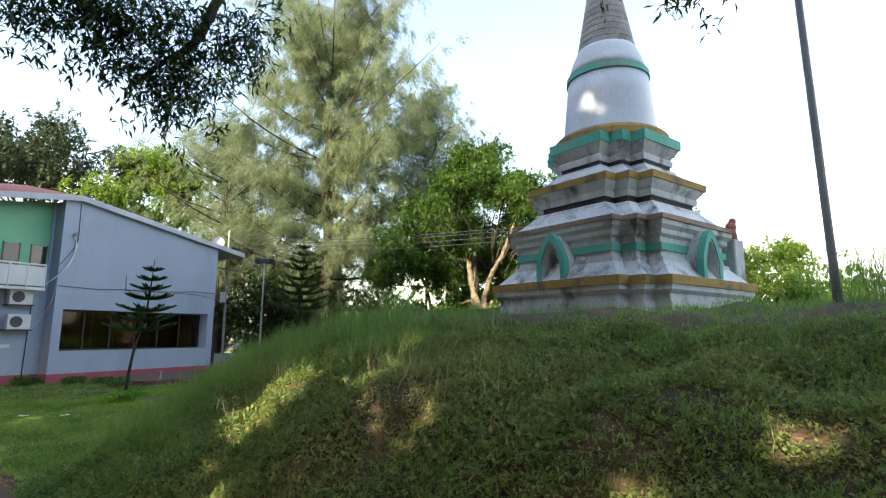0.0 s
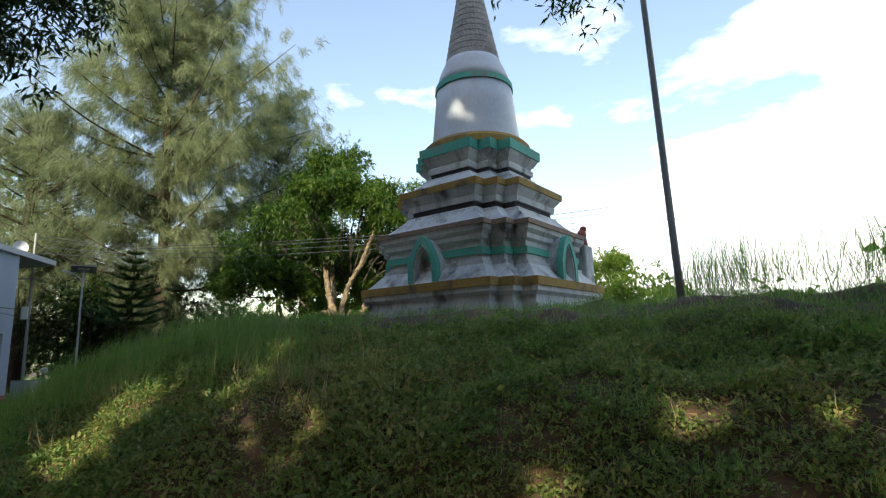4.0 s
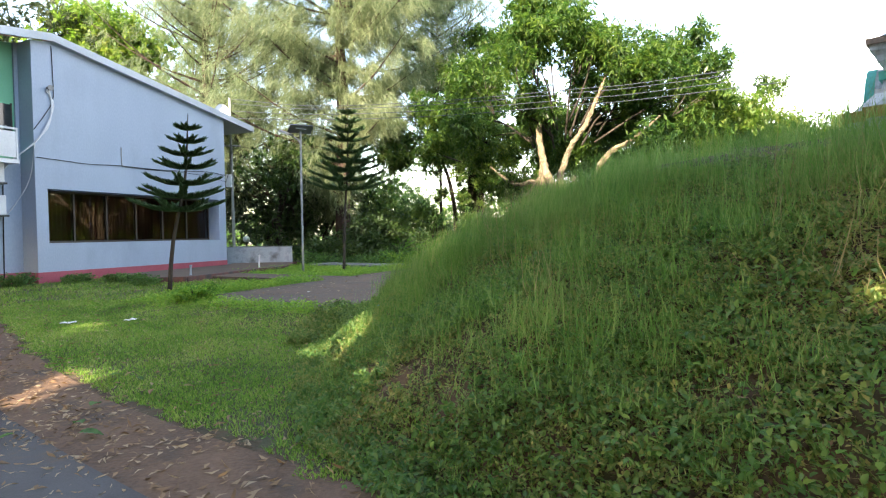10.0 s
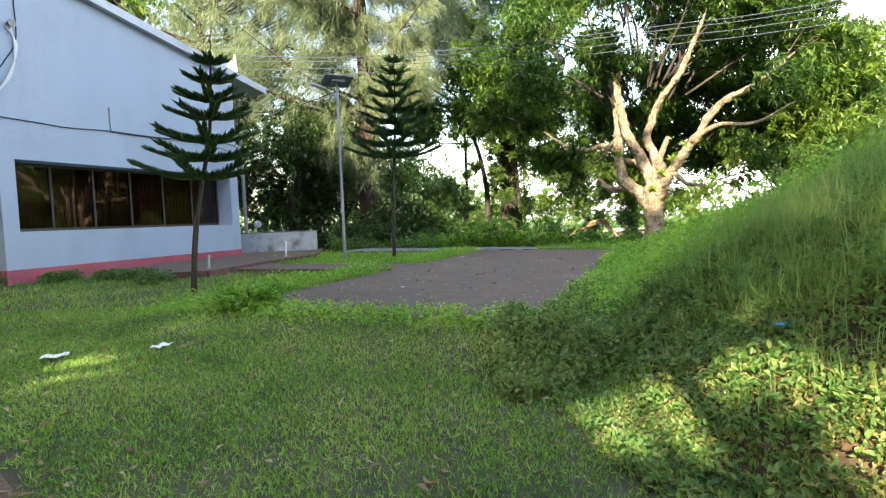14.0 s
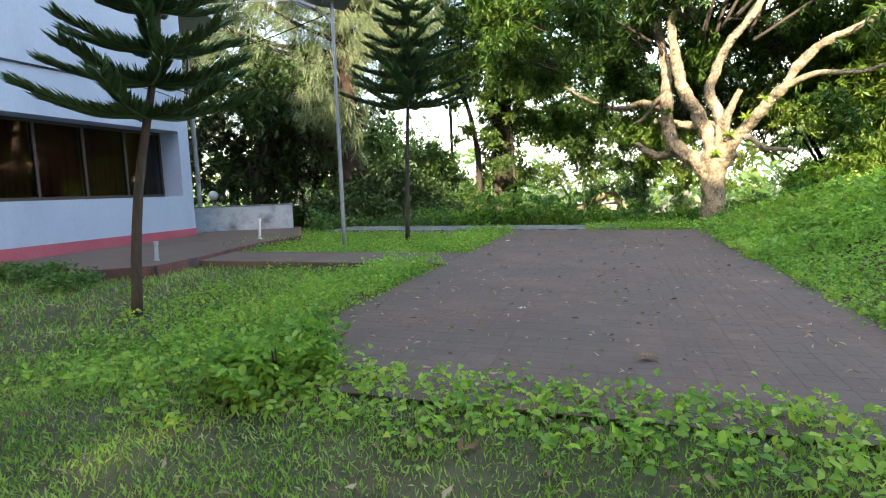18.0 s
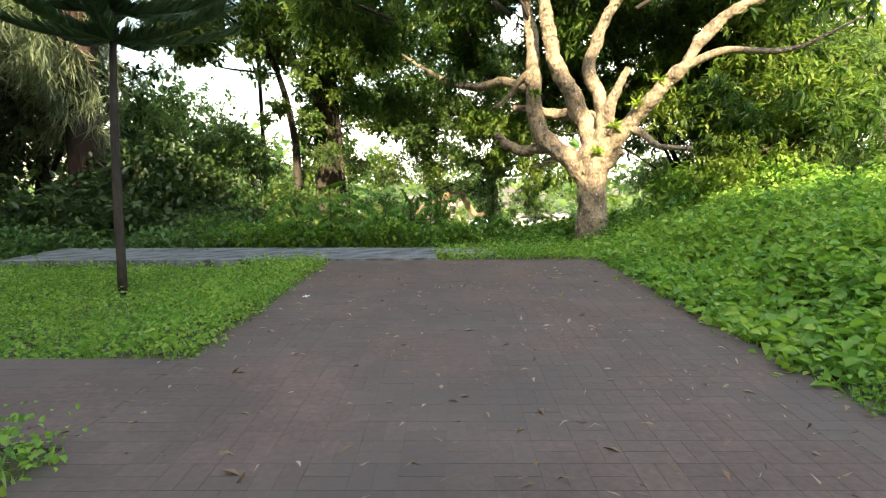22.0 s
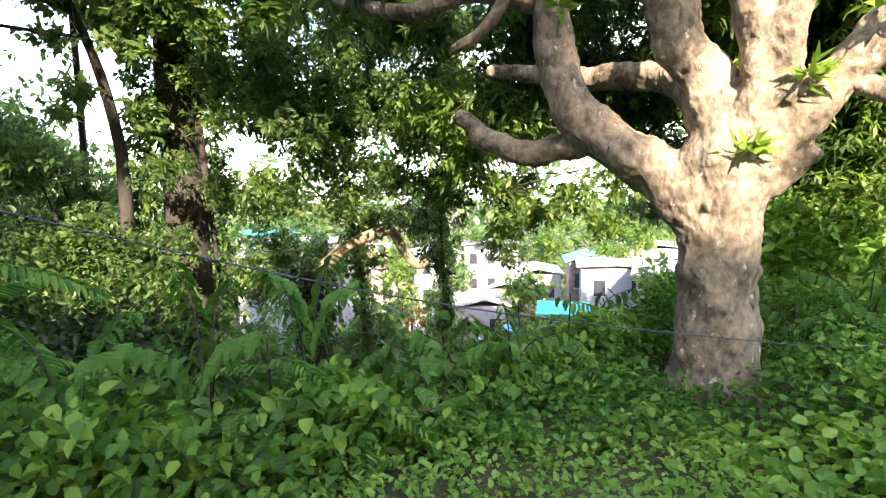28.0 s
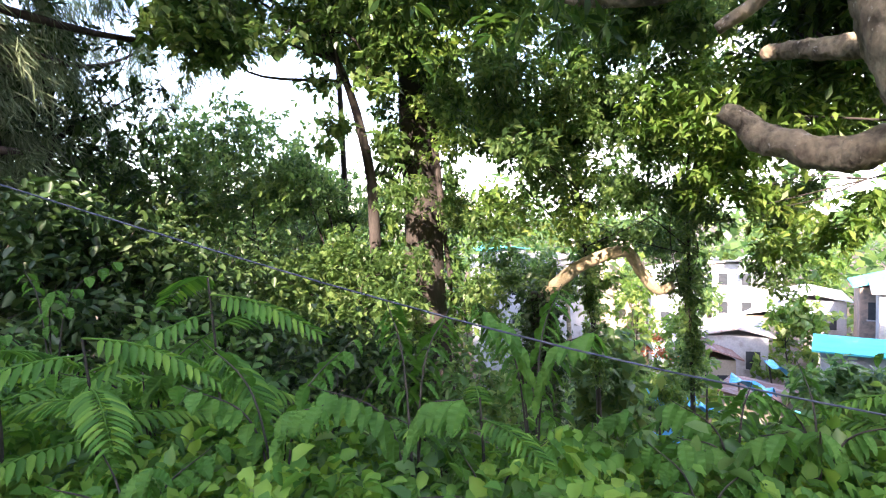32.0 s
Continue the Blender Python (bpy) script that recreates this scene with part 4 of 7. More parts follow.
solar_lamp(4.40, 5.93, 2.3, 5.25, 200, (0.5, 1.2), "tall grey steel solar street lamp standing on the grassy mound")
solar_lamp(-8.32, 24.6, -0.15, 5.3, 170, (0.0, 0.0), "grey steel solar street lamp standing in the lawn")


# ---- trees ----
def tree(name, label, x, y, trunk, lumps, leaves, mat, bark, per=8, length=0.16, width=0.06, droop=0.5, spread=0.3, limbs=8, sides=8, group="", twigs=True, shell=0.45, wob=0.12, gaps=()):
    """A tree: tapered trunk, limbs that reach into the lumps, and sprays of leaves. trunk: (points, radii) in the world."""
    z0 = trunk[0][0][2]
    e = thing(name, pose(x, y, z0), label, "tree", group)
    o = np.array((x, y, z0))
    specs = [(np.asarray(trunk[0]) - o, trunk[1])]
    fork, fork_r = np.asarray(trunk[0][-1], float), trunk[1][-1]
    mid = np.asarray(trunk[0][-2], float)
    for k in rng.permutation(len(lumps))[:limbs]:
        c = np.array(lumps[k][:3])
        a = mid + (fork - mid) * rng.random()
        b = a + (c - a) * 0.5 + rng.normal(size=3) * 0.3 + np.array((0, 0, 0.25))
        specs.append((np.array([a, b, c]) - o, [fork_r * 0.7, fork_r * 0.45, fork_r * 0.15]))
        if twigs:
            for _ in range(3):
                t = c + rng.normal(size=3) * np.array(lumps[k][3:]) * 0.6
                specs.append((np.array([b * 0.4 + c * 0.6, (b + 2 * c + 2 * t) / 5 + rng.normal(size=3) * 0.1, t]) - o, [fork_r * 0.25, fork_r * 0.15, fork_r * 0.05]))
    tubes("trunk", specs, bark, e, sides=min(sides, 6), wobble=wob)
    c = lump_points(lumps, max(1, leaves // per), shell)
    c = thinned(c, gaps) - o
    v, f = rosettes(c, per, length, width, droop, spread=0.12 * spread)
    part("crown", mesh_np("crown", v, f, mat), mat, e)
    return e


def thinned(c, gaps):
    """Leaves out the sprays in openings of the canopy that let the sun down."""
    way = np.array(sd)
    for gx0, gy0, gz0, gr in gaps:
        d = c - np.array((gx0, gy0, gz0))
        d -= np.outer(d @ way, way)
        c = c[np.linalg.norm(d, axis=1) > gr * (0.5 + 0.85 * rng.random(len(c)))]
    return c


def casuarina(label, x, y, z0, top, reach, n, low=0.16, stout=0.45, bark="bark_red"):
    """A tall feathery tree: upswept limbs hung with drooping bundles of thin needles."""
    e = thing("casuarina_tree", pose(x, y, z0), label, "tree", "feathery trees")
    specs = [([(0, 0, 0), (0.1, 0.1, top * 0.35), (-0.1, 0, top * 0.7), (0, 0, top)], [stout, stout * 0.73, stout * 0.45, 0.04])]
    tips = []
    for k in range(100):
        u = low + (0.98 - low) * (k + 0.5 * rng.random()) / 100
        a = rng.random() * 6.283
        L = reach * (0.45 + 0.65 * rng.random()) * (math.sin(math.pi * (0.12 + 0.80 * u)) ** 0.8) * (0.6 if u < 0.5 and math.cos(a + 1.05) > 0.1 and low < 0.2 else 1.0)
        if low < 0.15 and u < 0.25 and math.cos(a) > 0.1 and math.sin(a) < 0.5:
            continue
        p0 = np.array((0, 0, top * u))
        p2 = p0 + np.array((L * math.cos(a), L * math.sin(a), L * (0.25 + 0.35 * rng.random())))
        p1 = (p0 + p2) / 2 + np.array((0, 0, -0.08 * L))
        specs.append(([p0, p1, p2], [0.11 * (1 - 0.6 * u), 0.065 * (1 - 0.6 * u), 0.012]))
        for s in np.linspace(0.12, 1.0, 12):
            q = (1 - s) ** 2 * p0 + 2 * s * (1 - s) * p1 + s * s * p2
            for _ in range(4):
                tips.append(q + rng.normal(size=3) * (0.20 + 0.065 * L))
    tubes("trunk", specs, bark, e, sides=7, wobble=0.1)
    tips = np.array(tips)
    c = np.repeat(tips[rng.integers(0, len(tips), n // 15)] + rng.normal(size=(n // 15, 3)) * 0.16, 15, 0)
    n = len(c)
    c += rng.normal(size=(n, 3)) * np.array((0.07, 0.07, 0.12))
    if low < 0.15:                               # bare low limbs over the lawn
        c = c[(c[:, 0] < 0.9) | (c[:, 1] > 3.0) | (c[:, 2] > 6.6)]
        n = len(c)
    d = rng.normal(size=(n, 3)) * 0.45 + np.array((0, 0, -0.9)) + unit(c * np.array((1, 1, 0))) * 0.5
    L = 0.35 + 0.45 * rng.random(n)
    v, f = blades(c, d, L * 0.85, 0.013 + 0.017 * rng.random(n), 0.3)
    part("crown", mesh_np("crown", v, f, "casuarina"), "casuarina", e)
    return e


casuarina("tall feathery yellow-green casuarina tree with drooping needles", -7.6, 34.0, -0.3, 24.0, 10.5, 300000, 0.12)
casuarina("feathery yellow-green casuarina tree behind the lawn", -1.4, 42.0, -5.0, 27.0, 6.0, 70000, 0.46, 0.13, "bark_dark")
casuarina("feathery casuarina tree rising behind the blue house", -15.5, 37.0, -0.3, 17.0, 6.5, 70000)

# the great pale tree beside the brick path
GREAT_GAPS = ((2.0, 25.3, 2.35, 0.95), (2.05, 25.35, 1.55, 0.8), (1.7, 25.6, 1.9, 0.6), (2.2, 25.2, 3.0, 1.0), (1.9, 25.2, 1.45, 0.45), (1.2, 26.0, 2.3, 0.4), (5.0, 36.0, 2.0, 1.0), (4.0, 36.0, 4.5, 0.9), (3.0, 36.5, 0.5, 0.9), (6.5, 34.5, 3.5, 0.9), (0.8, 38.8, 2.0, 0.9), (3.2, 24.6, 3.4, 1.0), (1.7, 25.4, 4.0, 0.8), (1.2, 25.9, 2.9, 0.35), (2.1, 25.3, 1.1, 0.25), (4.3, 35.3, 0.6, 0.7), (5.1, 34.9, 0.1, 0.6), (3.4, 35.8, 0.0, 0.5), (1.0, 25.2, 0.0, 0.35), (1.5, 24.5, 0.0, 0.3), (2.6, 24.3, 0.3, 0.35), (1.8, 27.0, 0.3, 0.5))
TB = np.array((2.21, 25.61))
TN, TR = np.array((0.80, 0.60)), np.array((0.60, -0.80))


def tp(lat, z, depth=0.0):
    """A place beside the great tree: metres to its right, height, metres behind it, as seen along the path."""
    q = TR * lat + TN * depth
    return (q[0], q[1], z + 0.25)


great = thing("great_tree", pose(*TB, -0.25), "huge pale-barked tree with stout forked limbs lit by sun", "tree")
bole = [tube_arrays(spline([tp(0, -0.3), tp(0.0, 0.15), tp(0.0, 0.8), tp(0.0, 1.3), tp(0.02, 1.7), tp(0.08, 2.05)], 40), [0.44, 0.335, 0.305, 0.315, 0.375, 0.32], 36, 0.03, 0.05)]
for pts, rad in (
    ([tp(-0.15, 1.35), tp(-0.6, 1.75, 0.1), tp(-1.15, 2.2, 0.2), tp(-1.42, 2.9, 0.3), tp(-1.5, 4.0, 0.4), tp(-1.7, 5.3, 0.6), tp(-2.2, 7.0, 0.9)], [0.25, 0.23, 0.215, 0.185, 0.16, 0.12, 0.06]),
    ([tp(-1.4, 3.3, 0.4), tp(-2.2, 3.62, 0.6), tp(-3.0, 3.55, 0.8), tp(-4.0, 3.85, 1.0), tp(-5.3, 4.65, 1.25)], [0.12, 0.11, 0.10, 0.075, 0.03]),
    ([tp(0.0, 1.7), tp(-0.1, 2.3), tp(-0.42, 3.0, -0.1), tp(-0.85, 3.8, -0.2), tp(-1.1, 5.2, -0.3), tp(-1.0, 6.8, -0.2)], [0.27, 0.22, 0.19, 0.165, 0.13, 0.05]),
    ([tp(0.14, 1.85, -0.1), tp(0.22, 2.4, -0.2), tp(0.10, 3.0, -0.2), tp(-0.12, 3.6, -0.2), tp(0.2, 4.6, -0.1), tp(1.0, 5.7, 0), tp(1.7, 7.5, 0.3)], [0.20, 0.16, 0.145, 0.135, 0.12, 0.10, 0.04]),
    ([tp(0.2, 1.6), tp(0.6, 2.2, -0.2), tp(1.1, 2.8, -0.4), tp(1.7, 3.4, -0.6), tp(2.3, 4.2, -0.7), tp(3.3, 4.6, -0.7), tp(4.3, 5.3, -0.7)], [0.24, 0.18, 0.155, 0.13, 0.11, 0.08, 0.03]),
    ([tp(1.7, 3.4, -0.6), tp(2.4, 3.6, -0.8), tp(3.4, 3.5, -1.0), tp(4.4, 3.9, -1.1)], [0.10, 0.07, 0.05, 0.02]),
    ([tp(0.7, 2.35, -0.25), tp(1.0, 2.2, -0.4), tp(1.35, 1.92, -0.5), tp(1.95, 1.85, -0.7)], [0.09, 0.075, 0.06, 0.04]),
    ([tp(0.35, 2.2, -0.25), tp(0.38, 2.9, -0.35), tp(0.7, 3.5, -0.4)], [0.13, 0.11, 0.06]),
    ([tp(-0.95, 2.05, 0.3), tp(-1.5, 1.92, 0.4), tp(-2.0, 2.05, 0.5), tp(-2.4, 2.35, 0.6)], [0.14, 0.13, 0.11, 0.085]),
    ([tp(-1.42, 3.75, 0.35), tp(-1.75, 3.55, 0.3), tp(-2.05, 3.15, 0.3), tp(-2.4, 2.95, 0.3)], [0.085, 0.07, 0.06, 0.05]),
    ([tp(0.0, 2.2, 0.4), tp(-0.3, 2.75, 1.2), tp(-1.2, 2.9, 1.8), tp(-2.4, 3.2, 2.3)], [0.20, 0.17, 0.14, 0.08]),
    ([tp(0.22, 1.55, -0.05), tp(0.45, 1.70, -0.15), tp(0.62, 1.84, -0.22)], [0.16, 0.10, 0.07]),
):
    curve = spline(pts, 8 * len(pts))
    kink = np.stack([np.interp(np.arange(len(curve)), np.arange(0, len(curve) + 4, 4), rng.normal(size=len(np.arange(0, len(curve) + 4, 4)))) for _ in range(3)], -1)
    fade = np.interp(np.arange(len(curve)), [0, 6, len(curve)], [0, 1, 1])[:, None]
    curve = curve + kink * fade * 0.16 * np.interp(np.linspace(0, 1, len(curve)), np.linspace(0, 1, len(rad)), rad)[:, None]
    if rad[0] > 0.125:
        bole.append(tube_arrays(curve, np.maximum(rad, 0.045), 18, 0.05, 0.08))
    else:
        tubes("limb", [(curve, rad)], "bark_pale", great, sides=14, wobble=0.08, lumpy=0.08)
v, f = join_arrays(bole)
trunk = part("trunk", mesh_np("trunk", v, f, "bark_pale", True), "bark_pale", great)
fuse = trunk.modifiers.new("fuse", "REMESH")
fuse.mode, fuse.voxel_size, fuse.use_smooth_shade = "VOXEL", 0.026, True
soften = trunk.modifiers.new("soften", "SMOOTH")
soften.factor, soften.iterations = 0.5, 5
knots = bpy.data.textures.new("knots", "CLOUDS")
knots.noise_scale, knots.noise_depth = 0.22, 2
swell = trunk.modifiers.new("swell", "DISPLACE")
swell.texture, swell.strength, swell.mid_level = knots, 0.085, 0.5
warts = bpy.data.textures.new("warts", "CLOUDS")
warts.noise_scale, warts.noise_depth = 0.055, 3
scaly = trunk.modifiers.new("scaly", "DISPLACE")
scaly.texture, scaly.strength, scaly.mid_level = warts, 0.016, 0.5
for lat, z, dp, r in ((0.235, 0.86, -0.13, 0.07), (0.23, 0.98, -0.11, 0.06), (0.215, 0.60, -0.15, 0.05), (0.31, 1.62, -0.15, 0.09), (-0.12, 1.42, -0.27, 0.05)):
    burl = bmesh.new()
    bmesh.ops.create_icosphere(burl, subdivisions=3, radius=r, matrix=Matrix.Translation(tp(lat, z, dp)) @ Matrix.Diagonal((1, 1, 1.5, 1)))
    for q in burl.verts:
        q.co += Vector((0.02 * math.sin(40 * q.co.z), 0.02 * math.sin(37 * q.co.x), 0.02 * math.sin(31 * q.co.y)))
    part("burl", burl, "bark_pale", great, smooth=True)
twig_specs, lumps = [], []
CROWN = ((-1.6, 1.2, 9.6, 2.0), (-0.2, 2.0, 11.2, 1.9), (-3.4, 1.5, 7.4, 1.9), (-3.9, 0.3, 5.6, 1.5), (1.2, 2.2, 9.2, 1.8), (3.0, 1.2, 9.6, 1.9), (4.6, 0.8, 8.6, 2.0), (6.2, 0.6, 8.9, 1.6), (6.4, 1.5, 6.6, 1.9), (4.8, 2.6, 6.2, 1.8),
         (2.6, 3.8, 7.4, 2.0), (0.2, 4.8, 7.8, 2.1), (-2.6, 4.4, 8.6, 2.0), (-4.6, 3.8, 6.8, 1.8), (-1.8, -1.2, 8.2, 1.5), (0.6, -1.6, 8.9, 1.5), (2.4, -1.8, 7.8, 1.4), (5.0, -1.4, 6.8, 1.6), (-3.0, 6.4, 6.2, 1.9), (0.6, 7.0, 6.4, 1.9),
         (3.6, 6.2, 5.6, 1.9), (-1.0, 0.6, 6.6, 1.2), (1.4, 0.2, 7.2, 1.2), (6.8, 4.2, 5.2, 1.9), (-0.8, 3.4, 6.2, 1.6), (1.8, 3.2, 5.6, 1.5), (-5.2, 1.6, 4.9, 1.2), (3.4, 0.2, 6.6, 1.3), (7.6, 2.2, 4.6, 1.6), (5.6, 4.8, 3.6, 1.5), (4.4, 2.8, 4.2, 1.1), (2.8, 5.2, 3.9, 1.3))
for x, y, z, r in CROWN:                        # limbs into each clump, and clumps with their own smaller lobes
    c = np.array((x, y, z + 0.25))
    if z > 6.0:
        twig_specs.append(([(x * 0.25, y * 0.25 + 0.4, 5.2 + rng.random()), (x * 0.5 + rng.normal() * 0.4, y * 0.5 + rng.normal() * 0.4, 0.5 * z + 3.2), tuple(c)], [0.050, 0.034, 0.010]))
    for k in range(7):
        q = c + unit(rng.normal(size=3) * np.array((1, 1, 0.8))) * r * (0.35 + 0.45 * rng.random())
        lumps.append((*q, 0.52 * r, 0.52 * r, 0.40 * r))
        if k < 3:
            twig_specs.append(([tuple(c * 0.8 + np.array((0, 0, 0.5))), tuple((c + q) / 2), tuple(q)], [0.030, 0.020, 0.006]))
lumps += [(*tp(-5.2, 4.0, 1.2), 0.9, 0.9, 0.6), (*tp(-3.6, 3.9, 0.9), 0.8, 0.8, 0.5), (*tp(4.0, 4.6, -0.8), 1.0, 1.0, 0.7), (*tp(-6.4, 4.8, 1.6), 1.0, 1.0, 0.7), (*tp(3.0, 2.6, 1.2), 0.7, 0.7, 0.6), (*tp(4.6, 2.6, 0.6), 0.9, 0.9, 0.7), (*tp(2.2, 3.2, 1.6), 0.8, 0.8, 0.6)]
tubes("twig", twig_specs, "bark_dark", great, sides=5, wobble=0.1, fine=4)
v, f = rosettes(thinned(lump_points(lumps, 17000, 0.5) + np.array((*TB, -0.25)), GREAT_GAPS) - np.array((*TB, -0.25)), 9, 0.25, 0.066, 0.6)
part("crown", mesh_np("crown", v, f, "mango"), "mango", great)
for lat, z, dp in ((0.10, 1.84, -0.42), (0.45, 2.35, -0.45), (0.9, 2.75, -0.6), (-1.35, 3.2, 0.1), (1.3, 3.2, -0.6)):
    c = np.array(tp(lat, z, dp))
    d = unit(rng.normal(size=(26, 3)) * np.array((1, 1, 0.5)) + np.array((-0.3, -0.5, 0.3)))
    v, f = blades(np.repeat(c[None], 26, 0), d, 0.14 + 0.13 * rng.random(26), np.full(26, 0.05), 0.6)
    fern = part("bird_nest_fern", mesh_np("fern", v + np.array((*TB, -0.25)), f, "fern"), "fern")
    tagged(fern, "bright green fern tuft growing on the pale limb", "fern", "ferns on the tree")

# the vine-hung trunk, the thin broad-leaved tree, the trees beyond
tree("vine_tree", "dark tree trunk hung with climbing vines", 0.75, 39.5, ([(0.75, 39.5, -9.0), (0.85, 39.5, -3.0), (0.75, 39.5, 3.0), (0.7, 39.5, 7.0), (1.2, 39.5, 10.0)], [0.75, 0.66, 0.55, 0.42, 0.25]),
     [(0.72 + (0.95 if k % 2 else -0.9), 39.4, -3.5 + 0.5 * k, 0.42, 0.5, 0.8) for k in range(20)] + crown_lumps(1.8, 38.4, 3.2, 14.0, 4.4, 40, 1.0), 46000, "broad_vine", "bark_dark", 8, 0.22, 0.10, 0.8, 0.4)
tree("leafy_tree", "dense green tree before the slim trunk", -1.2, 37.4, ([(-1.2, 37.4, -7.5), (-1.2, 37.4, -3.5), (-1.1, 37.4, -0.5)], [0.16, 0.12, 0.06]),
     crown_lumps(-1.1, 37.4, -2.4, 1.2, 2.0, 26, 0.6), 12000, "broad", "bark_dark", 8, 0.17, 0.09, 0.5, 0.35)
tree("thin_tree", "slim leaning tree with sparse broad leaves", -0.7, 39.0, ([(-0.6, 39.0, -8.0), (-0.66, 39.0, 1.2), (-0.75, 39.0, 3.1), (-1.2, 39.0, 5.2), (-2.0, 39.0, 7.0)], [0.22, 0.17, 0.15, 0.12, 0.07]),
     crown_lumps(-2.6, 38.0, 5.2, 12.0, 3.8, 26, 0.75) + crown_lumps(-0.9, 38.6, 3.2, 7.5, 1.6, 7, 0.6), 15000, "broad", "bark_dark", 6, 0.24, 0.16, 0.6, 0.4)
lt = tree("leafy_tree", "leafy tree on the slope with sunlit glossy leaves", 5.6, 38.0, ([(5.6, 38.0, -8.6), (5.5, 38.0, -3.0), (5.0, 37.6, 0.5), (4.4, 37.0, 3.0)], [0.09, 0.07, 0.05, 0.035]),
          [k for k in crown_lumps(4.2, 36.8, -1.0, 9.0, 5.0, 96, 0.62) if k[2] > 1.2 or k[1] > 36.4 or k[0] > 6.0] + [(5.55 - 0.07 * k, 37.9 - 0.03 * k, -3.2 + 0.5 * k, 0.35, 0.35, 0.45) for k in range(8)], 55000, "broad", "bark_dark", 8, 0.17, 0.085, 0.6, 0.35, limbs=10)
# second set of leaves, with sunlight put into the lighter colour
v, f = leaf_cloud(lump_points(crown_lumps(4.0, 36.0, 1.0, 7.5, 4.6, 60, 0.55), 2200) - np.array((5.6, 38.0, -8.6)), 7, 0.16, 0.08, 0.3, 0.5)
part("sunlit_leaves", mesh_np("sunlit_leaves", v, f, "bright"), "bright", lt, "yellow-green leaves coloured as if sunlit")
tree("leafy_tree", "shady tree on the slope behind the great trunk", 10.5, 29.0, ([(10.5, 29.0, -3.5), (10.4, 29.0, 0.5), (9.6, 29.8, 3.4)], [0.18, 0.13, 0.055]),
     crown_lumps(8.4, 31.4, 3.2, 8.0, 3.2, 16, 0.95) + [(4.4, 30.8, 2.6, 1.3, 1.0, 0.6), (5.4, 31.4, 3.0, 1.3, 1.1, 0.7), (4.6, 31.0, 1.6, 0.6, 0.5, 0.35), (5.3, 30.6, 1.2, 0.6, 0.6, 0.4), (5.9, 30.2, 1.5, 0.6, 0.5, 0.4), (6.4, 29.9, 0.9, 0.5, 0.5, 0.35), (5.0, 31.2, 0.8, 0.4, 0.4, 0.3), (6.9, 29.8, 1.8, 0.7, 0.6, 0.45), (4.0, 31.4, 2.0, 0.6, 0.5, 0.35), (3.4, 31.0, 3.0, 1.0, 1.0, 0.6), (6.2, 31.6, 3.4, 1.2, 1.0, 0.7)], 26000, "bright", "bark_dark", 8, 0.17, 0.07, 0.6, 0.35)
tree("leafy_tree", "spreading tree on the slope with small sunlit leaves", 6.6, 35.2, ([(6.6, 35.2, -7.2), (6.5, 35.2, -2.5), (6.2, 34.9, 0.5), (6.0, 34.6, 3.0)], [0.075, 0.055, 0.04, 0.025]),
     [k for k in crown_lumps(5.9, 34.4, -0.6, 6.2, 3.4, 84, 0.5) if k[2] > 1.1 or k[0] > 6.2] + [(6.5 - 0.05 * k, 35.1 - 0.03 * k, -2.6 + 0.5 * k, 0.3, 0.3, 0.45) for k in range(8)], 36500, "broad", "bark_dark", 8, 0.14, 0.07, 0.6, 0.3, limbs=12)
tree("leafy_tree", "hazy green tree down the slope", -2.2, 40.6, ([(-2.2, 40.6, -8.5), (-2.2, 40.6, -4.0), (-2.0, 40.6, -0.5)], [0.2, 0.15, 0.08]),
     crown_lumps(-2.3, 40.4, -3.0, 3.2, 2.6, 26, 0.8), 14000, "broad", "bark_dark", 8, 0.2, 0.1, 0.5, 0.4)
for x, y, lo, top, r, n, sz in ((10.6, 26.4, 0.8, 6.5, 2.4, 30, 0.75), (15.5, 33.0, 0.0, 8.0, 3.0, 36, 1.0)):
    z0 = float(ground(x, y)) - 0.2
    tree("leafy_tree", "dense leafy tree behind the great trunk", x, y, ([(x, y, z0), (x, y, lo + 0.3), (x + 0.3, y, lo + 2.0)], [0.18, 0.13, 0.08]),
         crown_lumps(x, y, lo, top, r, n, sz), int(820 * n), "broad", "bark_dark", 9, 0.22, 0.062, 0.6, 0.4, group="trees beyond the mound")
# the ivy-clad stump with its bare yellow bough
ivy = thing("ivy_stump", pose(2.95, 36.0, -5.5), "broken ivy-clad trunk with a bare yellow bough", "tree")
tubes("trunk", [([(0, 0, -1.4), (0.05, 0, 3.0), (0.0, 0, 5.2)], [0.35, 0.30, 0.22])], "bark_dark", ivy, sides=10, wobble=0.15)
bough = [(0.0, 0.0, 5.0), (0.35, -0.2, 5.4), (0.95, -0.4, 5.86), (1.75, -0.85, 6.15), (2.05, -1.0, 5.7), (2.35, -1.2, 5.25), (2.65, -1.4, 5.38)]
tubes("bough", [(bough, [0.17, 0.16, 0.15, 0.14, 0.13, 0.12, 0.08])], "bark_yellow", ivy, sides=10, wobble=0.12)
v, f = leaf_cloud(lump_points([(0, 0, z, 0.62, 0.62, 0.6) for z in np.arange(0.5, 5.2, 0.5)], 900), 6, 0.15, 0.11, 0.2, 0.8)
part("ivy", mesh_np("ivy", v, f, "broad_dark"), "broad_dark", ivy, "dark green ivy")
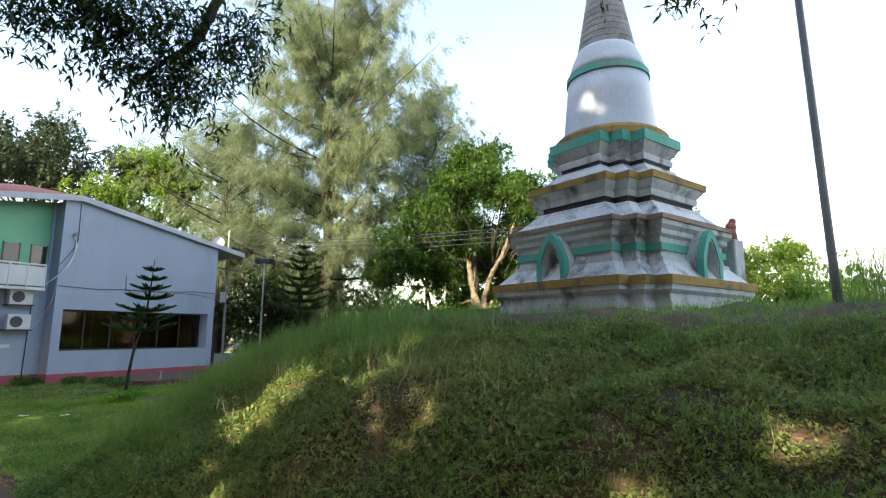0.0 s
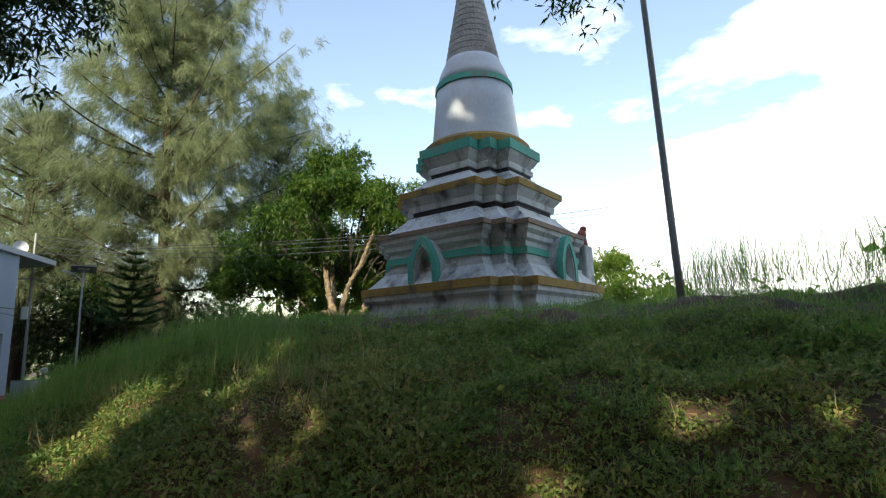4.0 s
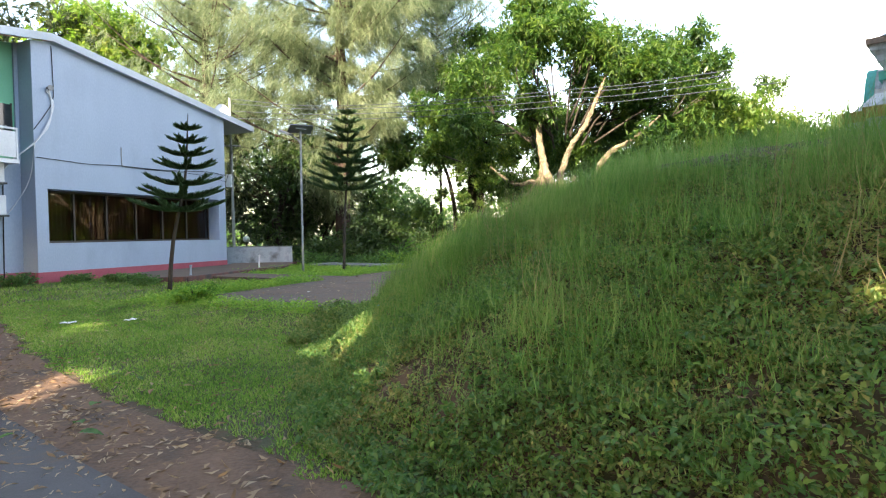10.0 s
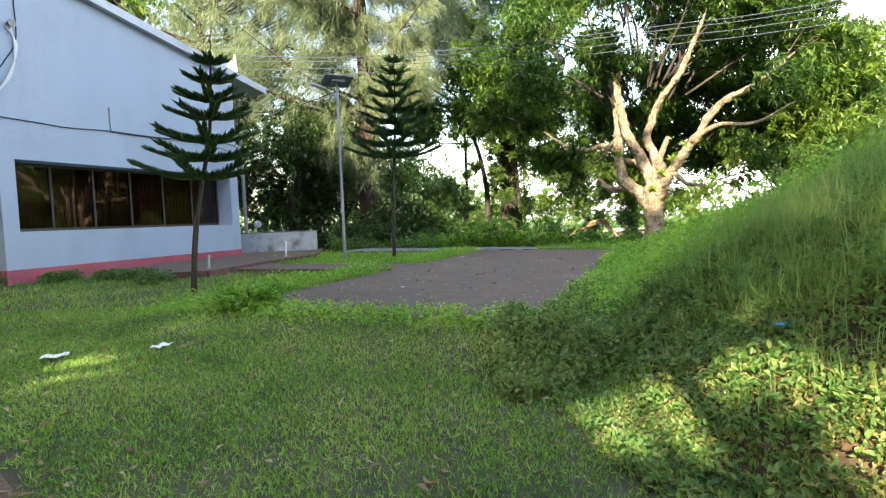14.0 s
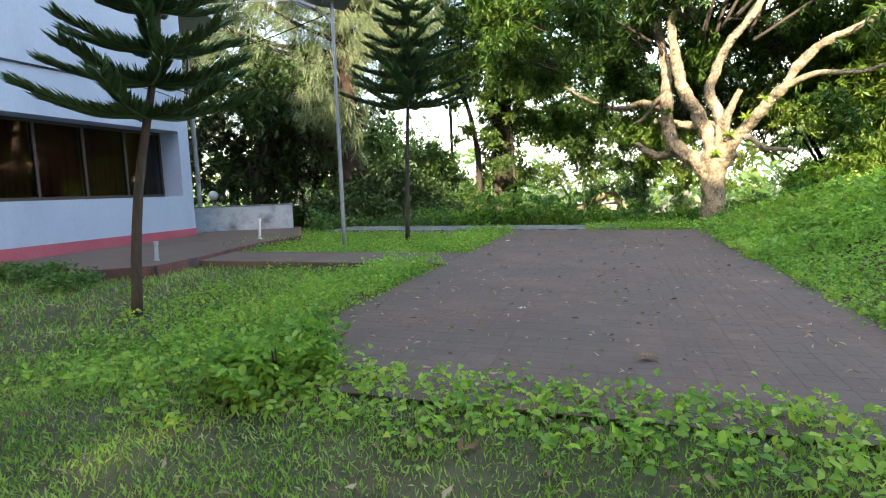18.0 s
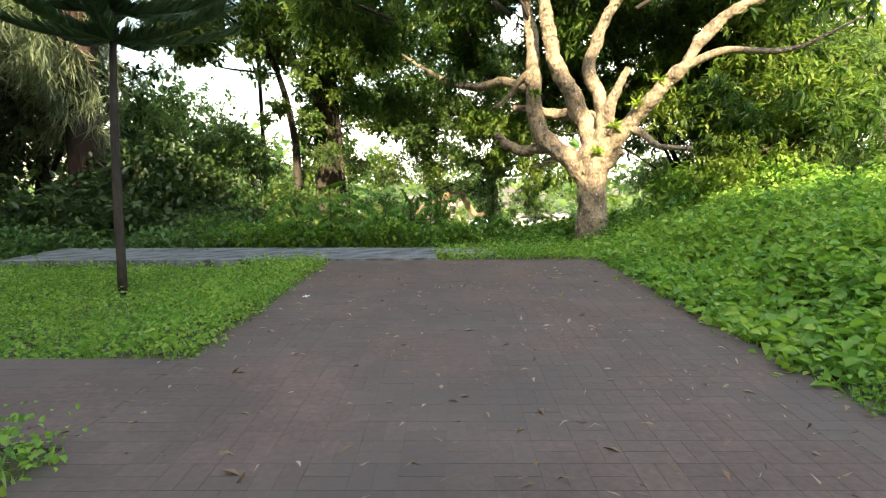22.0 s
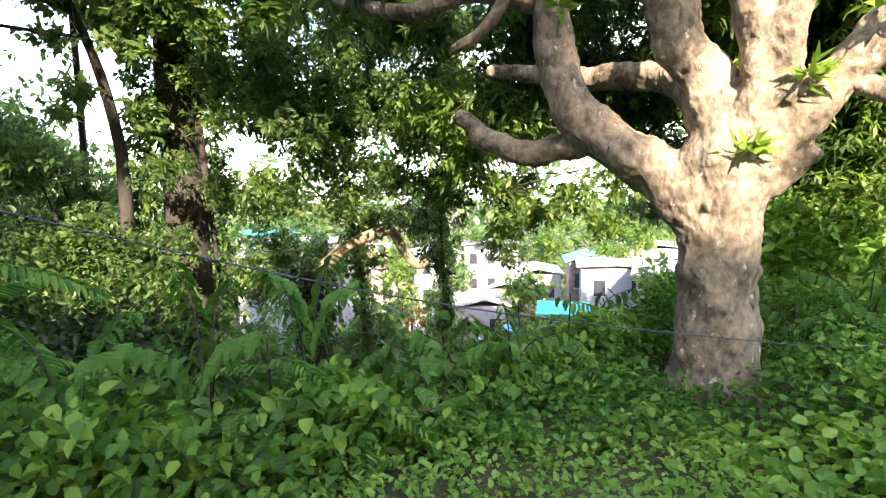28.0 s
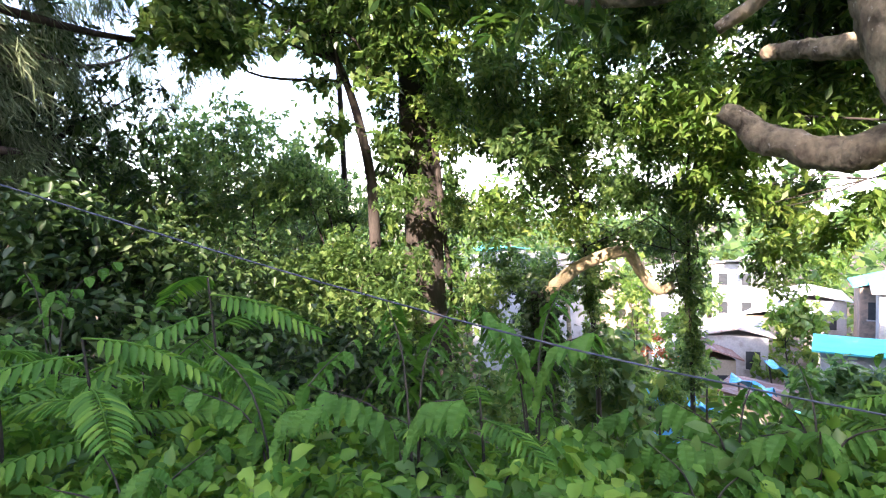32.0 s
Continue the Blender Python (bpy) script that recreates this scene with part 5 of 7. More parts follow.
# the lighter leaf colour here stands for sun on the crowns
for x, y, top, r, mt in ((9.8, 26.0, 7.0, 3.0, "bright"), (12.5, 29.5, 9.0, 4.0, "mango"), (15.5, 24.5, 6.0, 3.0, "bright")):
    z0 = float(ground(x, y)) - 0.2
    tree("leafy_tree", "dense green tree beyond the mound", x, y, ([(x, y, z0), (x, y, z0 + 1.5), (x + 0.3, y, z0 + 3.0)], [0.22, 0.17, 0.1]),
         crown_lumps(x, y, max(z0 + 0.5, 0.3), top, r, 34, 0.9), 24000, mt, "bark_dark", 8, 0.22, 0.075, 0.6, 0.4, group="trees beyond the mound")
for x, y, top, r, mt, lab in ((-11.0, 33.8, 6.0, 2.6, "broad_dark", "dark bushy tree behind the low wall"), (-9.0, 37.5, 6.0, 2.4, "broad_dark", "dark bushy tree at the end of the lawn"),
                              (-18.5, 45.0, 15.5, 4.5, "broad", "dark green tree behind the house"), (-3.0, 53.0, 4.5, 4.5, "broad", "hazy green tree far down the slope"), (-4.8, 43.9, 5.0, 3.0, "broad", "hazy green tree far down the slope"), (-7.2, 41.0, 4.6, 2.6, "broad", "hazy green tree far down the slope"), (-10.2, 36.5, 3.5, 2.2, "broad_dark", "dark bushy tree at the end of the lawn"),
                              (-12.5, 38.0, 10.0, 4.2, "casuarina_dark", "dark feathery tree behind the house"),
                              (20.0, 27.0, 6.4, 3.2, "bright", "bright yellow-green tree beyond the mound"), (16.8, 29.0, 6.0, 2.4, "bright", "bright yellow-green tree beyond the mound")):
    z0 = float(ground(x, y)) - 0.2
    tree("leafy_tree", lab, x, y, ([(x, y, z0), (x, y, z0 + 2.0), (x + 0.3, y, z0 + 4.0)], [0.25, 0.2, 0.12]),
         crown_lumps(x, y, max(z0 + 1.2, 0.5), top, r, int(6 * r), 1.5), int(3000 * r), mt, "bark_dark", 10, 0.24, 0.12, 0.5, 0.45, group="trees round the lawn")
for x, y, low, top, r, n, mt, lab in ((-33.5, 43.5, 13.5, 18.6, 8.5, 60, "casuarina_dark", "broad dark feathery tree far behind the house"), (-24.5, 43.5, 10.0, 16.6, 5.0, 40, "bright", "bright green spreading tree behind the house")):
    z0 = float(ground(x, y)) - 0.2
    tree("leafy_tree", lab, x, y, ([(x, y, z0), (x, y, z0 + 6.0), (x + 0.3, y, z0 + 11.0)], [0.4, 0.3, 0.2]),
         crown_lumps(x, y, low, top, r, n, 1.7), 26000, mt, "bark_dark", 10, 0.34, 0.16, 0.5, 0.6, group="trees round the lawn")


def araucaria(x, y, z0, height, lean, tiers, first, reach, label):
    """A young monkey-tail pine: straight stem and whorls of level fronds."""
    e = thing("araucaria_tree", pose(x, y, z0), label, "tree", "young pines")
    stem = [(0, 0, 0), (lean * 0.25, 0, height * 0.3), (lean * 0.8, 0.1, height * 0.65), (lean, 0.1, height)]
    tubes("trunk", [(stem, [0.06, 0.048, 0.034, 0.010])], "bark_dark", e, sides=9, wobble=0.12)
    cs = spline(stem, 60)
    for k in range(tiers):
        u = first + (1 - first) * k / tiers
        c = cs[min(59, int(u * 59))]
        R = reach * (1 - ((u - first) / (1 - first)) ** 1.1) * 0.95 + 0.12
        specs, P, D, Ls = [], [], [], []
        for j in range(7):
            a = j * 0.8976 + k * 0.5 + rng.random() * 0.3
            tip = c + np.array((math.cos(a) * R, math.sin(a) * R, 0.20 * R))
            sp = spline([c, (c + tip) / 2 - np.array((0, 0, 0.07 * R)), tip], 16)
            specs.append((sp, [0.018, 0.012, 0.005]))
            n = int(230 * (0.4 + R))
            t = rng.random(n)
            q = np.stack([np.interp(t, np.linspace(0, 1, 16), sp[:, i]) for i in range(3)], -1)
            ax = unit(tip - c)
            sd2 = np.cross(ax, (0, 0, 1.0))
            side = np.where(rng.random(n) < 0.5, 1.0, -1.0)[:, None]
            P.append(q)
            D.append(ax * 0.8 + side * sd2 * 0.55 + np.array((0, 0, 0.75)) * (0.4 + 0.6 * rng.random(n))[:, None])
            Ls.append((0.12 + 0.11 * rng.random(n)) * (0.7 + 0.4 * R))
        v1, f1 = join_arrays([tube_arrays(s, r, 5) for s, r in specs])
        v2, f2 = blades(np.concatenate(P), np.concatenate(D), np.concatenate(Ls), np.full(sum(map(len, P)), 0.032), 0.3)
        v, f = join_arrays([(v1, f1), (v2, f2)])
        part("whorl", mesh_np("whorl", v, f, "araucaria"), "araucaria", e)
    return e


araucaria(-10.85, 18.75, -0.2, 4.75, 0.55, 7, 0.50, 1.0, "young araucaria pine with level tiers of dark needles")
araucaria(-6.83, 24.85, -0.1, 6.5, 0.25, 9, 0.51, 1.4, "taller young araucaria pine with upturned dark fronds")

# the tree over the start of the walk, and unseen trees added behind it for shade
def hang_branch(e, o, pts, radii, sprays, n):
    tubes("limb", [(np.array(pts) - o, radii)], "bark_dark", e, sides=8, wobble=0.1)
    c = np.array(sprays) - o
    cc = np.repeat(c, n, 0) + rng.normal(size=(len(c) * n, 3)) * 0.17
    v, f = leaf_cloud(cc, 13, 0.095, 0.025, 0.11, 1.0)
    part("leaves", mesh_np("leaves", v, f, "broad_dark"), "broad_dark", e)


over = thing("overhanging_tree", pose(-5.6, -1.4, 0.3), "dark-barked tree whose leafy boughs hang over the lane", "tree")
OV = np.array((-5.6, -1.4, 0.3))
tubes("trunk", [(np.array([(-5.6, -1.4, 0.2), (-5.5, -1.2, 3.0), (-5.0, -0.6, 6.0), (-4.4, 0.2, 8.5)]) - OV, [0.30, 0.24, 0.18, 0.10])], "bark_dark", over, sides=10, wobble=0.12)
hang_branch(over, OV, [(-4.6, 0.0, 7.6), (-3.0, 3.0, 7.4), (-2.14, 5.07, 6.04), (-2.32, 4.98, 5.4), (-2.48, 4.91, 4.88), (-2.7, 4.79, 4.61), (-2.91, 4.67, 4.32)], [0.10, 0.08, 0.055, 0.05, 0.045, 0.03, 0.012],
            [(-3.54, 4.21, 4.76), (-3.24, 4.44, 4.64), (-3.02, 4.6, 4.84), (-2.78, 4.75, 4.47), (-2.67, 4.81, 4.18), (-2.53, 4.89, 4.54), (-2.36, 4.97, 4.46), (-2.12, 5.07, 4.89), (-3.09, 4.55, 5.04), (-3.44, 4.29, 5.14),
             (-2.69, 4.8, 5.08), (-2.04, 5.11, 5.16), (-3.3, 4.4, 4.94), (-3.7, 4.0, 5.2), (-2.4, 4.95, 5.0), (-2.8, 4.7, 4.75)], 34)
hang_branch(over, OV, [(-3.4, 2.2, 7.4), (-2.3, 3.6, 6.9), (-1.25, 4.79, 6.36), (-1.26, 4.78, 5.88), (-1.03, 4.83, 5.76), (-0.88, 4.86, 5.44)], [0.05, 0.04, 0.028, 0.025, 0.016, 0.006], [(-1.9, 4.3, 6.9)], 12)
for pts in ([(-1.03, 4.83, 5.76), (-0.69, 4.89, 5.75), (-0.05, 4.92, 5.99)], [(-0.91, 4.86, 5.53), (-0.85, 4.87, 5.81), (-0.49, 4.91, 6.26)], [(-0.69, 4.89, 5.75), (-0.45, 4.9, 5.5), (-0.2, 4.9, 5.35)], [(-1.2, 4.8, 5.85), (-1.4, 4.75, 5.6), (-1.5, 4.7, 5.5)], [(-0.95, 4.85, 5.6), (-0.7, 4.88, 5.45), (-0.5, 4.9, 5.46)]):
    tubes("twig", [(np.array(pts) - OV, [0.010, 0.007, 0.003])], "bark_dark", over, sides=5)
hang_branch(over, OV, [(-3.0, 1.0, 7.9), (-0.6, 2.6, 8.0), (1.2, 4.1, 7.0), (1.57, 4.11, 5.96), (1.75, 4.03, 5.59), (1.98, 3.93, 5.29), (2.09, 3.87, 4.95)], [0.06, 0.045, 0.022, 0.015, 0.012, 0.008, 0.004],
            [(1.46, 4.15, 5.91), (1.5, 4.14, 5.7), (1.79, 4.02, 5.39), (1.97, 3.93, 5.23), (1.86, 4.0, 5.08), (2.11, 3.85, 5.2), (2.2, 3.8, 5.29), (1.9, 3.98, 4.9), (2.0, 3.92, 4.95), (1.35, 4.2, 6.3)], 7)
hang_branch(over, OV, [(0.6, 2.9, 7.7), (2.4, 3.0, 7.2), (3.2, 2.9, 5.9), (3.33, 2.87, 5.3)], [0.03, 0.02, 0.01, 0.004], [(3.3, 2.88, 5.35), (3.36, 2.82, 5.3), (3.2, 2.9, 5.6)], 7)

# openings over the lit stretches of the mound, the lawn, the stupa, the house corner and the bank
GAPS = ((-2.75, 6.6, 0.85, 0.42), (-2.3, 6.5, 1.2, 0.58), (-1.9, 6.35, 1.3, 0.66), (-1.35, 6.05, 1.4, 0.74), (-0.6, 5.3, 1.5, 0.55), (-0.55, 4.95, 1.3, 0.5), (-0.46, 4.55, 1.06, 0.5), (-0.85, 5.6, 1.5, 0.65), (-0.62, 4.50, 1.0, 0.60), (-0.40, 4.75, 1.15, 0.45), (-2.0, 5.2, 0.53, 0.42),
        (1.69, 3.04, 1.41, 0.52), (0.97, 3.18, 1.15, 0.30), (2.3, 3.4, 1.5, 0.40), (2.6, 2.9, 1.45, 0.40), (0.9, 3.7, 1.1, 0.40), (0.45, 4.84, 1.6, 0.40), (-1.4, 6.6, 1.8, 0.65), (3.2, 2.6, 1.6, 0.4),
        (-6.3, 11.3, -0.2, 0.72), (-5.75, 11.45, -0.2, 0.68), (-5.0, 12.6, -0.2, 0.35), (-5.0, 8.85, 0.25, 0.7), (-5.0, 8.1, 0.3, 0.72), (-5.15, 10.75, 0.1, 0.66), (-4.6, 10.9, 0.9, 0.62), (-10.9, 14.0, -0.2, 0.35), (-10.0, 14.35, -0.2, 0.4), (-8.8, 10.3, -0.2, 0.6), (-6.2, 8.4, -0.1, 0.3),
        (1.9, 9.5, 3.6, 0.4), (-15.4, 21.0, 4.6, 0.35), (-15.4, 21.0, 3.2, 0.25), (-7.0, 22.6, 0.0, 0.35), (-2.3, 24.2, 0.0, 0.3),
        (5.0, 20.5, 1.2, 0.7), (6.0, 19.0, 1.2, 1.2), (6.0, 22.5, 1.4, 2.4), (4.0, 22.4, 1.0, 1.0), (8.0, 24.5, 2.0, 2.4), (9.5, 25.5, 3.0, 3.0), (12.0, 28.0, 5.0, 3.0))
GAPS += GREAT_GAPS
reseed(4, 2)
while len(GAPS) < 99:                           # small dapples over the mound's flank
    x, y = -4.6 + 9.0 * rng.random(), 1.0 + 9.0 * rng.random()
    if 0.1 < inside(np.array([x]), np.array([y]), MOUND)[0] < 2.2:
        GAPS += ((x, y, float(ground(x, y)), 0.10 + 0.22 * rng.random() ** 1.5),)
# out-of-view crowns placed towards the sun to cast dappled shade
SHADE = ((-14.0, 4.0, 20.0, 4.4, 4.0), (-10.0, 0.5, 19.0, 4.3, 3.5), (-18.5, 8.0, 15.0, 4.2, 4.0), (-6.8, -3.8, 23.0, 4.4, 2.8), (-2.2, -5.2, 22.0, 4.2, 2.2), (2.6, -6.0, 18.0, 3.8, 2.2), (7.0, -6.5, 15.0, 3.8, 2.0), (-12.5, -5.0, 18.0, 4.0, 4.0), (-19.0, 3.0, 18.5, 4.4, 4.0), (-22.0, 11.0, 14.0, 4.2, 4.0),
         (-19.5, 14.5, 15.0, 4.2, 3.5), (-23.5, 17.5, 15.0, 4.4, 3.5), (-16.5, 10.2, 15.5, 3.6, 5.0), (-13.8, 5.6, 17.0, 3.0, 9.0))
for x, y, top, r, low in SHADE:
    z0 = float(ground(x, y)) - 0.2
    tree("unseen_shade_tree", "tall leafy tree out of view, added to shade the scene", x, y, ([(x, y, z0), (x, y, z0 + 2.5), (x + 0.2, y, z0 + 5.0)], [0.3, 0.24, 0.15]),
         crown_lumps(x, y, z0 + low, top - 1.0, r, int(2.6 * top), 1.3), int(700 * top), "broad_dark", "bark_dark", 8, 0.62, 0.45, 0.5, 0.4, group="roadside trees", gaps=GAPS)


# ---- village below the slope ----
def village_house(x, y, z, w, d, h, turn, wall, roof, pitch, label):
    e = thing("village_house", pose(x, y, z, 0, 0, turn), label, "house", "village houses")
    part("wall", cube(-w / 2, w / 2, -d / 2, d / 2, -7.0, h, 0.03), wall, e)
    bm = bmesh.new()
    o, t = 0.35, 0.10
    pr = [(-w / 2 - o, h), (0, h + pitch), (w / 2 + o, h), (w / 2 + o, h + t), (0, h + pitch + t), (-w / 2 - o, h + t)]
    a = [bm.verts.new((px, -d / 2 - o, pz)) for px, pz in pr]
    b = [bm.verts.new((px, d / 2 + o, pz)) for px, pz in pr]
    for i in range(6):
        j = (i + 1) % 6
        bm.faces.new((a[i], a[j], b[j], b[i]))
    bm.faces.new(a[::-1])
    bm.faces.new(b)
    bmesh.ops.recalc_face_normals(bm, faces=bm.faces)
    part("roof", bm, roof, e)
    storeys = max(1, int(h / 2.8))
    for s in range(storeys):
        for k in range(max(2, int(w / 1.8))):
            wx = -w / 2 + (k + 0.5) * w / max(2, int(w / 1.8))
            zz = h - 2.1 - s * 2.8
            win2 = part("window", cube(wx - 0.4, wx + 0.4, -d / 2 - 0.02, -d / 2 + 0.05, zz, zz + 1.15), "dark_glass", e)
            part("sill", cube(wx - 0.48, wx + 0.48, -d / 2 - 0.10, -d / 2, zz - 0.08, zz), "house_white", win2)
    return e


EYE_END = (-2.0, 24.0)
# heading from the path's end (degrees), distance, width, depth, height of the eaves above sea of roofs, wall height, turn
VILLAGE = ((19.4, 47, 3.4, 5, -3.0, 6.5, 10, "house_white", "roof_grey", 0.25, "white two-storey village house with a flat roof"),
           (18.2, 62, 4.5, 5, -2.4, 6.5, 14, "house_white", "roof_teal", 0.4, "white village house with a teal roof edge"),
           (24.5, 62, 5.0, 6, -3.4, 6.5, 20, "house_white", "roof_grey", 0.4, "white village house far below the slope"),
           (29.5, 66, 6.0, 6, -1.8, 7.0, 5, "house_cream", "roof_grey", 0.4, "cream village house far below the slope"),
           (50.0, 34, 1.9, 2.6, -6.0, 3.0, 40, "house_white", "roof_teal", 0.6, "small village house with a bright teal sheet roof"),
           (52.4, 46, 3.4, 4, -4.0, 5.0, -46, "stupa_brown", "roof_teal", 0.6, "brick village house with a teal sheet roof"),
           (55.2, 42, 5.2, 6, -3.7, 7.0, -50, "house_white", "roof_grey", 0.15, "white two-storey village house with dark windows"),
           (61.2, 37, 4.8, 6, -3.5, 6.5, -58, "house_cream", "roof_grey", 0.2, "cream village house with a worn parapet"),
           (58.2, 27, 4.0, 4, -6.6, 2.8, 35, "house_cream", "roof_rust", 0.7, "low shed with a rusty brown sheet roof"),
           (41.0, 40, 3.4, 4, -6.6, 3.0, -35, "house_white", "roof_grey", 0.5, "low white village house behind the trees"),
           (44.6, 46, 3.2, 4, -6.4, 4.0, -60, "house_cream", "roof_white", 0.5, "cream village house with a pale sheet roof"),
           (38.6, 37, 2.6, 3, -7.6, 3.0, -25, "house_cream", "roof_rust", 0.6, "low shed with a brown sheet roof"),
           (47.0, 50, 4.0, 5, -5.6, 5.5, -42, "house_white", "roof_white", 0.5, "white village house with a pale roof"),
           (43.4, 30, 2.4, 2.6, -7.6, 2.4, 20, "house_cream", "roof_rust", 0.4, "small lean-to with a rusty roof"),
           (36.0, 58, 5.0, 5, -4.6, 6.5, -30, "house_white", "roof_white", 0.4, "white village house with a pale roof"),
           (42.0, 62, 6.0, 6, -4.0, 6.5, -40, "house_white", "roof_grey", 0.3, "long white village house"),
           (66.5, 40, 6.0, 6, -3.0, 6.5, -60, "house_white", "roof_grey", 0.4, "white village house beyond the great tree"),
           (58.5, 56, 6.0, 6, -3.6, 7.0, -50, "house_white", "roof_grey", 0.3, "white village house with a roof terrace"),
           (72.0, 50, 8.0, 7, -1.8, 7.0, -70, "house_cream", "roof_teal", 0.5, "cream village house with a teal roof"))
for hd, dist, w, d, top, h, turn, wall, roof, pitch, lab in VILLAGE:
    village_house(EYE_END[0] + dist * math.sin(radians(hd)), EYE_END[1] + dist * math.cos(radians(hd)), top - h, w, d, h, turn, wall, roof, pitch, lab)
for hd, dist, z, sx, sy in ((35.4, 19, -6.5, 0.9, 0.55), (36.6, 20, -6.6, 0.5, 0.7), (42.5, 27, -6.4, 0.8, 0.55), (52.9, 21, -6.0, 0.7, 0.45), (38.0, 25, -6.9, 0.6, 0.5), (44.5, 31, -6.5, 0.5, 0.7), (34.0, 23, -6.0, 0.45, 0.35), (47.2, 23, -6.3, 0.6, 0.4)):
    bm = bmesh.new()
    bmesh.ops.create_grid(bm, x_segments=6, y_segments=6, size=1.0)
    for q in bm.verts:
        q.co = (q.co.x * sx, q.co.y * sy, 0.25 * math.sin(3 * q.co.x + hd) * math.cos(2.4 * q.co.y) + 0.3 * q.co.x)
    bmesh.ops.solidify(bm, geom=bm.faces, thickness=0.02)
    tp_ = part("tarpaulin", bm, "tarp_blue")
    x, y = EYE_END[0] + dist * math.sin(radians(hd)), EYE_END[1] + dist * math.cos(radians(hd))
    tp_.matrix_world = pose(x, y, z, 14, 8, hd * 3)
    tagged(tp_, "crumpled blue tarpaulin stretched over poles", "tarpaulin", "tarpaulins")
    for k in (-0.7, 0.7):
        part("pole", cube(k * sx - 0.04, k * sx + 0.04, -0.04, 0.04, -6.0, 0.2 * k), "bark_dark", tp_)

# far woods: beyond the village, and trees between its houses
reseed(3, 1, 4)
lm = []
for k in range(900):
    a = -1.2 + 2.75 * rng.random()
    D = 66 + 190 * rng.random() ** 1.5
    x, y = D * math.sin(a), 15 + D * math.cos(a)
    k2 = 3.2 + 2.6 * rng.random() + 0.012 * D
    lm.append((x, y, float(ground(x, y)) + (8.5 + 0.055 * D + 6.0 * math.sin(7 * a + D)) * rng.random() + 6.0 * rng.random(), k2, k2, k2 * 0.8))
v, f = leaf_cloud(lump_points(lm, 16000, 0.3), 4, 1.4, 1.1, 1.2, 0.2)
tagged(part("far_woods", mesh_np("far_woods", v, f, "broad"), "broad"), "distant green woods beyond the village", "woods", kind="stuff")
for hd, dist, top, r, mt in ((19.5, 36, -6.0, 2.2, "broad"), (22.5, 44, -0.5, 2.6, "broad"), (32.0, 46, -2.0, 2.8, "bright"), (38.5, 44, -3.4, 2.2, "broad"), (46.0, 38, -4.8, 1.8, "bright"), (50.5, 27, -6.6, 1.6, "broad"), (56.5, 45, -0.5, 2.6, "bright"), (63.5, 27, -3.0, 2.4, "bright"),
                             (29.0, 19, -2.6, 1.4, "broad"), (37.0, 29, -3.8, 1.4, "bright"), (13.0, 45, 1.5, 3.4, "broad"), (8.0, 40, 0.5, 3.2, "broad"), (27.0, 30, -5.5, 2.2, "broad"), (31.0, 24, -6.0, 1.8, "bright"), (-6.0, 34, 1.0, 3.0, "broad"), (40.0, 62, 0.6, 4.0, "broad"), (48.0, 60, 1.2, 4.0, "bright"), (30.0, 75, 1.0, 4.5, "broad"), (60.0, 62, 2.0, 4.5, "bright")):
    x, y = EYE_END[0] + dist * math.sin(radians(hd)), EYE_END[1] + dist * math.cos(radians(hd))
    z0 = float(ground(x, y)) - 0.2
    top = max(top, z0 + 2.5)
    tree("village_tree", "leafy green tree among the village houses", x, y, ([(x, y, z0), (x, y, z0 + 1.0), (x, y, z0 + 2.0)], [0.2, 0.16, 0.1]),
         crown_lumps(x, y, z0 + 1.5, top, r, 12, 1.2), 2200, mt, "bark_dark", 8, 0.45, 0.26, 0.5, 0.5, group="village trees", limbs=4, twigs=False)
def coconut_palm(heading, dist, top, height, reach, label):
    """A palm: ringed bare trunk under a head of drooping feathered fronds."""
    z = top - height
    palm = thing("coconut_palm", pose(EYE_END[0] + dist * math.sin(radians(heading)), EYE_END[1] + dist * math.cos(radians(heading)), z), label, "palm", "palms")
    tubes("trunk", [([(0, 0, 0), (0.2, 0.1, height * 0.5), (0.1, 0.2, height)], [0.22, 0.16, 0.13])], "bark_pale", palm)
    for k in range(17):
        a, e0 = k * 0.545, 0.9 - 0.13 * (k % 9)
        out = np.array((math.cos(a), math.sin(a), 0.0)) * reach
        head = np.array((0.1, 0.2, height))
        arc = spline([head, head + out * 0.5 + np.array((0, 0, 0.46 * reach * e0)), head + out + np.array((0, 0, reach * (0.23 * e0 - 0.30)))], 26)
        side = np.cross(unit(np.gradient(arc, axis=0)), (0, 0, 1.0))
        P = np.concatenate([arc, arc])
        D = np.concatenate([side, -side]) + np.array((0, 0, -0.6)) + 0.4 * out / reach
        v, f = blades(P, D, np.full(52, 0.25 * reach), np.full(52, 0.024 * reach), 0.2)
        part("frond", mesh_np("frond", v, f, "bright"), "bright", palm)


coconut_palm(57.2, 50, -2.4, 10.0, 3.4, "pale green coconut palm among the houses")
coconut_palm(25.3, 34, -2.9, 8.0, 1.6, "small green palm beside the white house")
x, y = EYE_END[0] + 20 * math.sin(radians(35.0)), EYE_END[1] + 20 * math.cos(radians(35.0))
z0 = float(ground(x, y)) - 0.2
flowering = tree("flowering_shrub", "flowering shrub with red and orange blossoms on the slope", x, y, ([(x, y, z0), (x, y, z0 + 1.5), (x, y, z0 + 3.0)], [0.06, 0.05, 0.03]),
                 crown_lumps(x, y, -5.2, -3.2, 0.9, 12, 0.45), 2600, "bright", "bark_dark", 8, 0.16, 0.09, 0.5, 0.3, limbs=5, twigs=False)
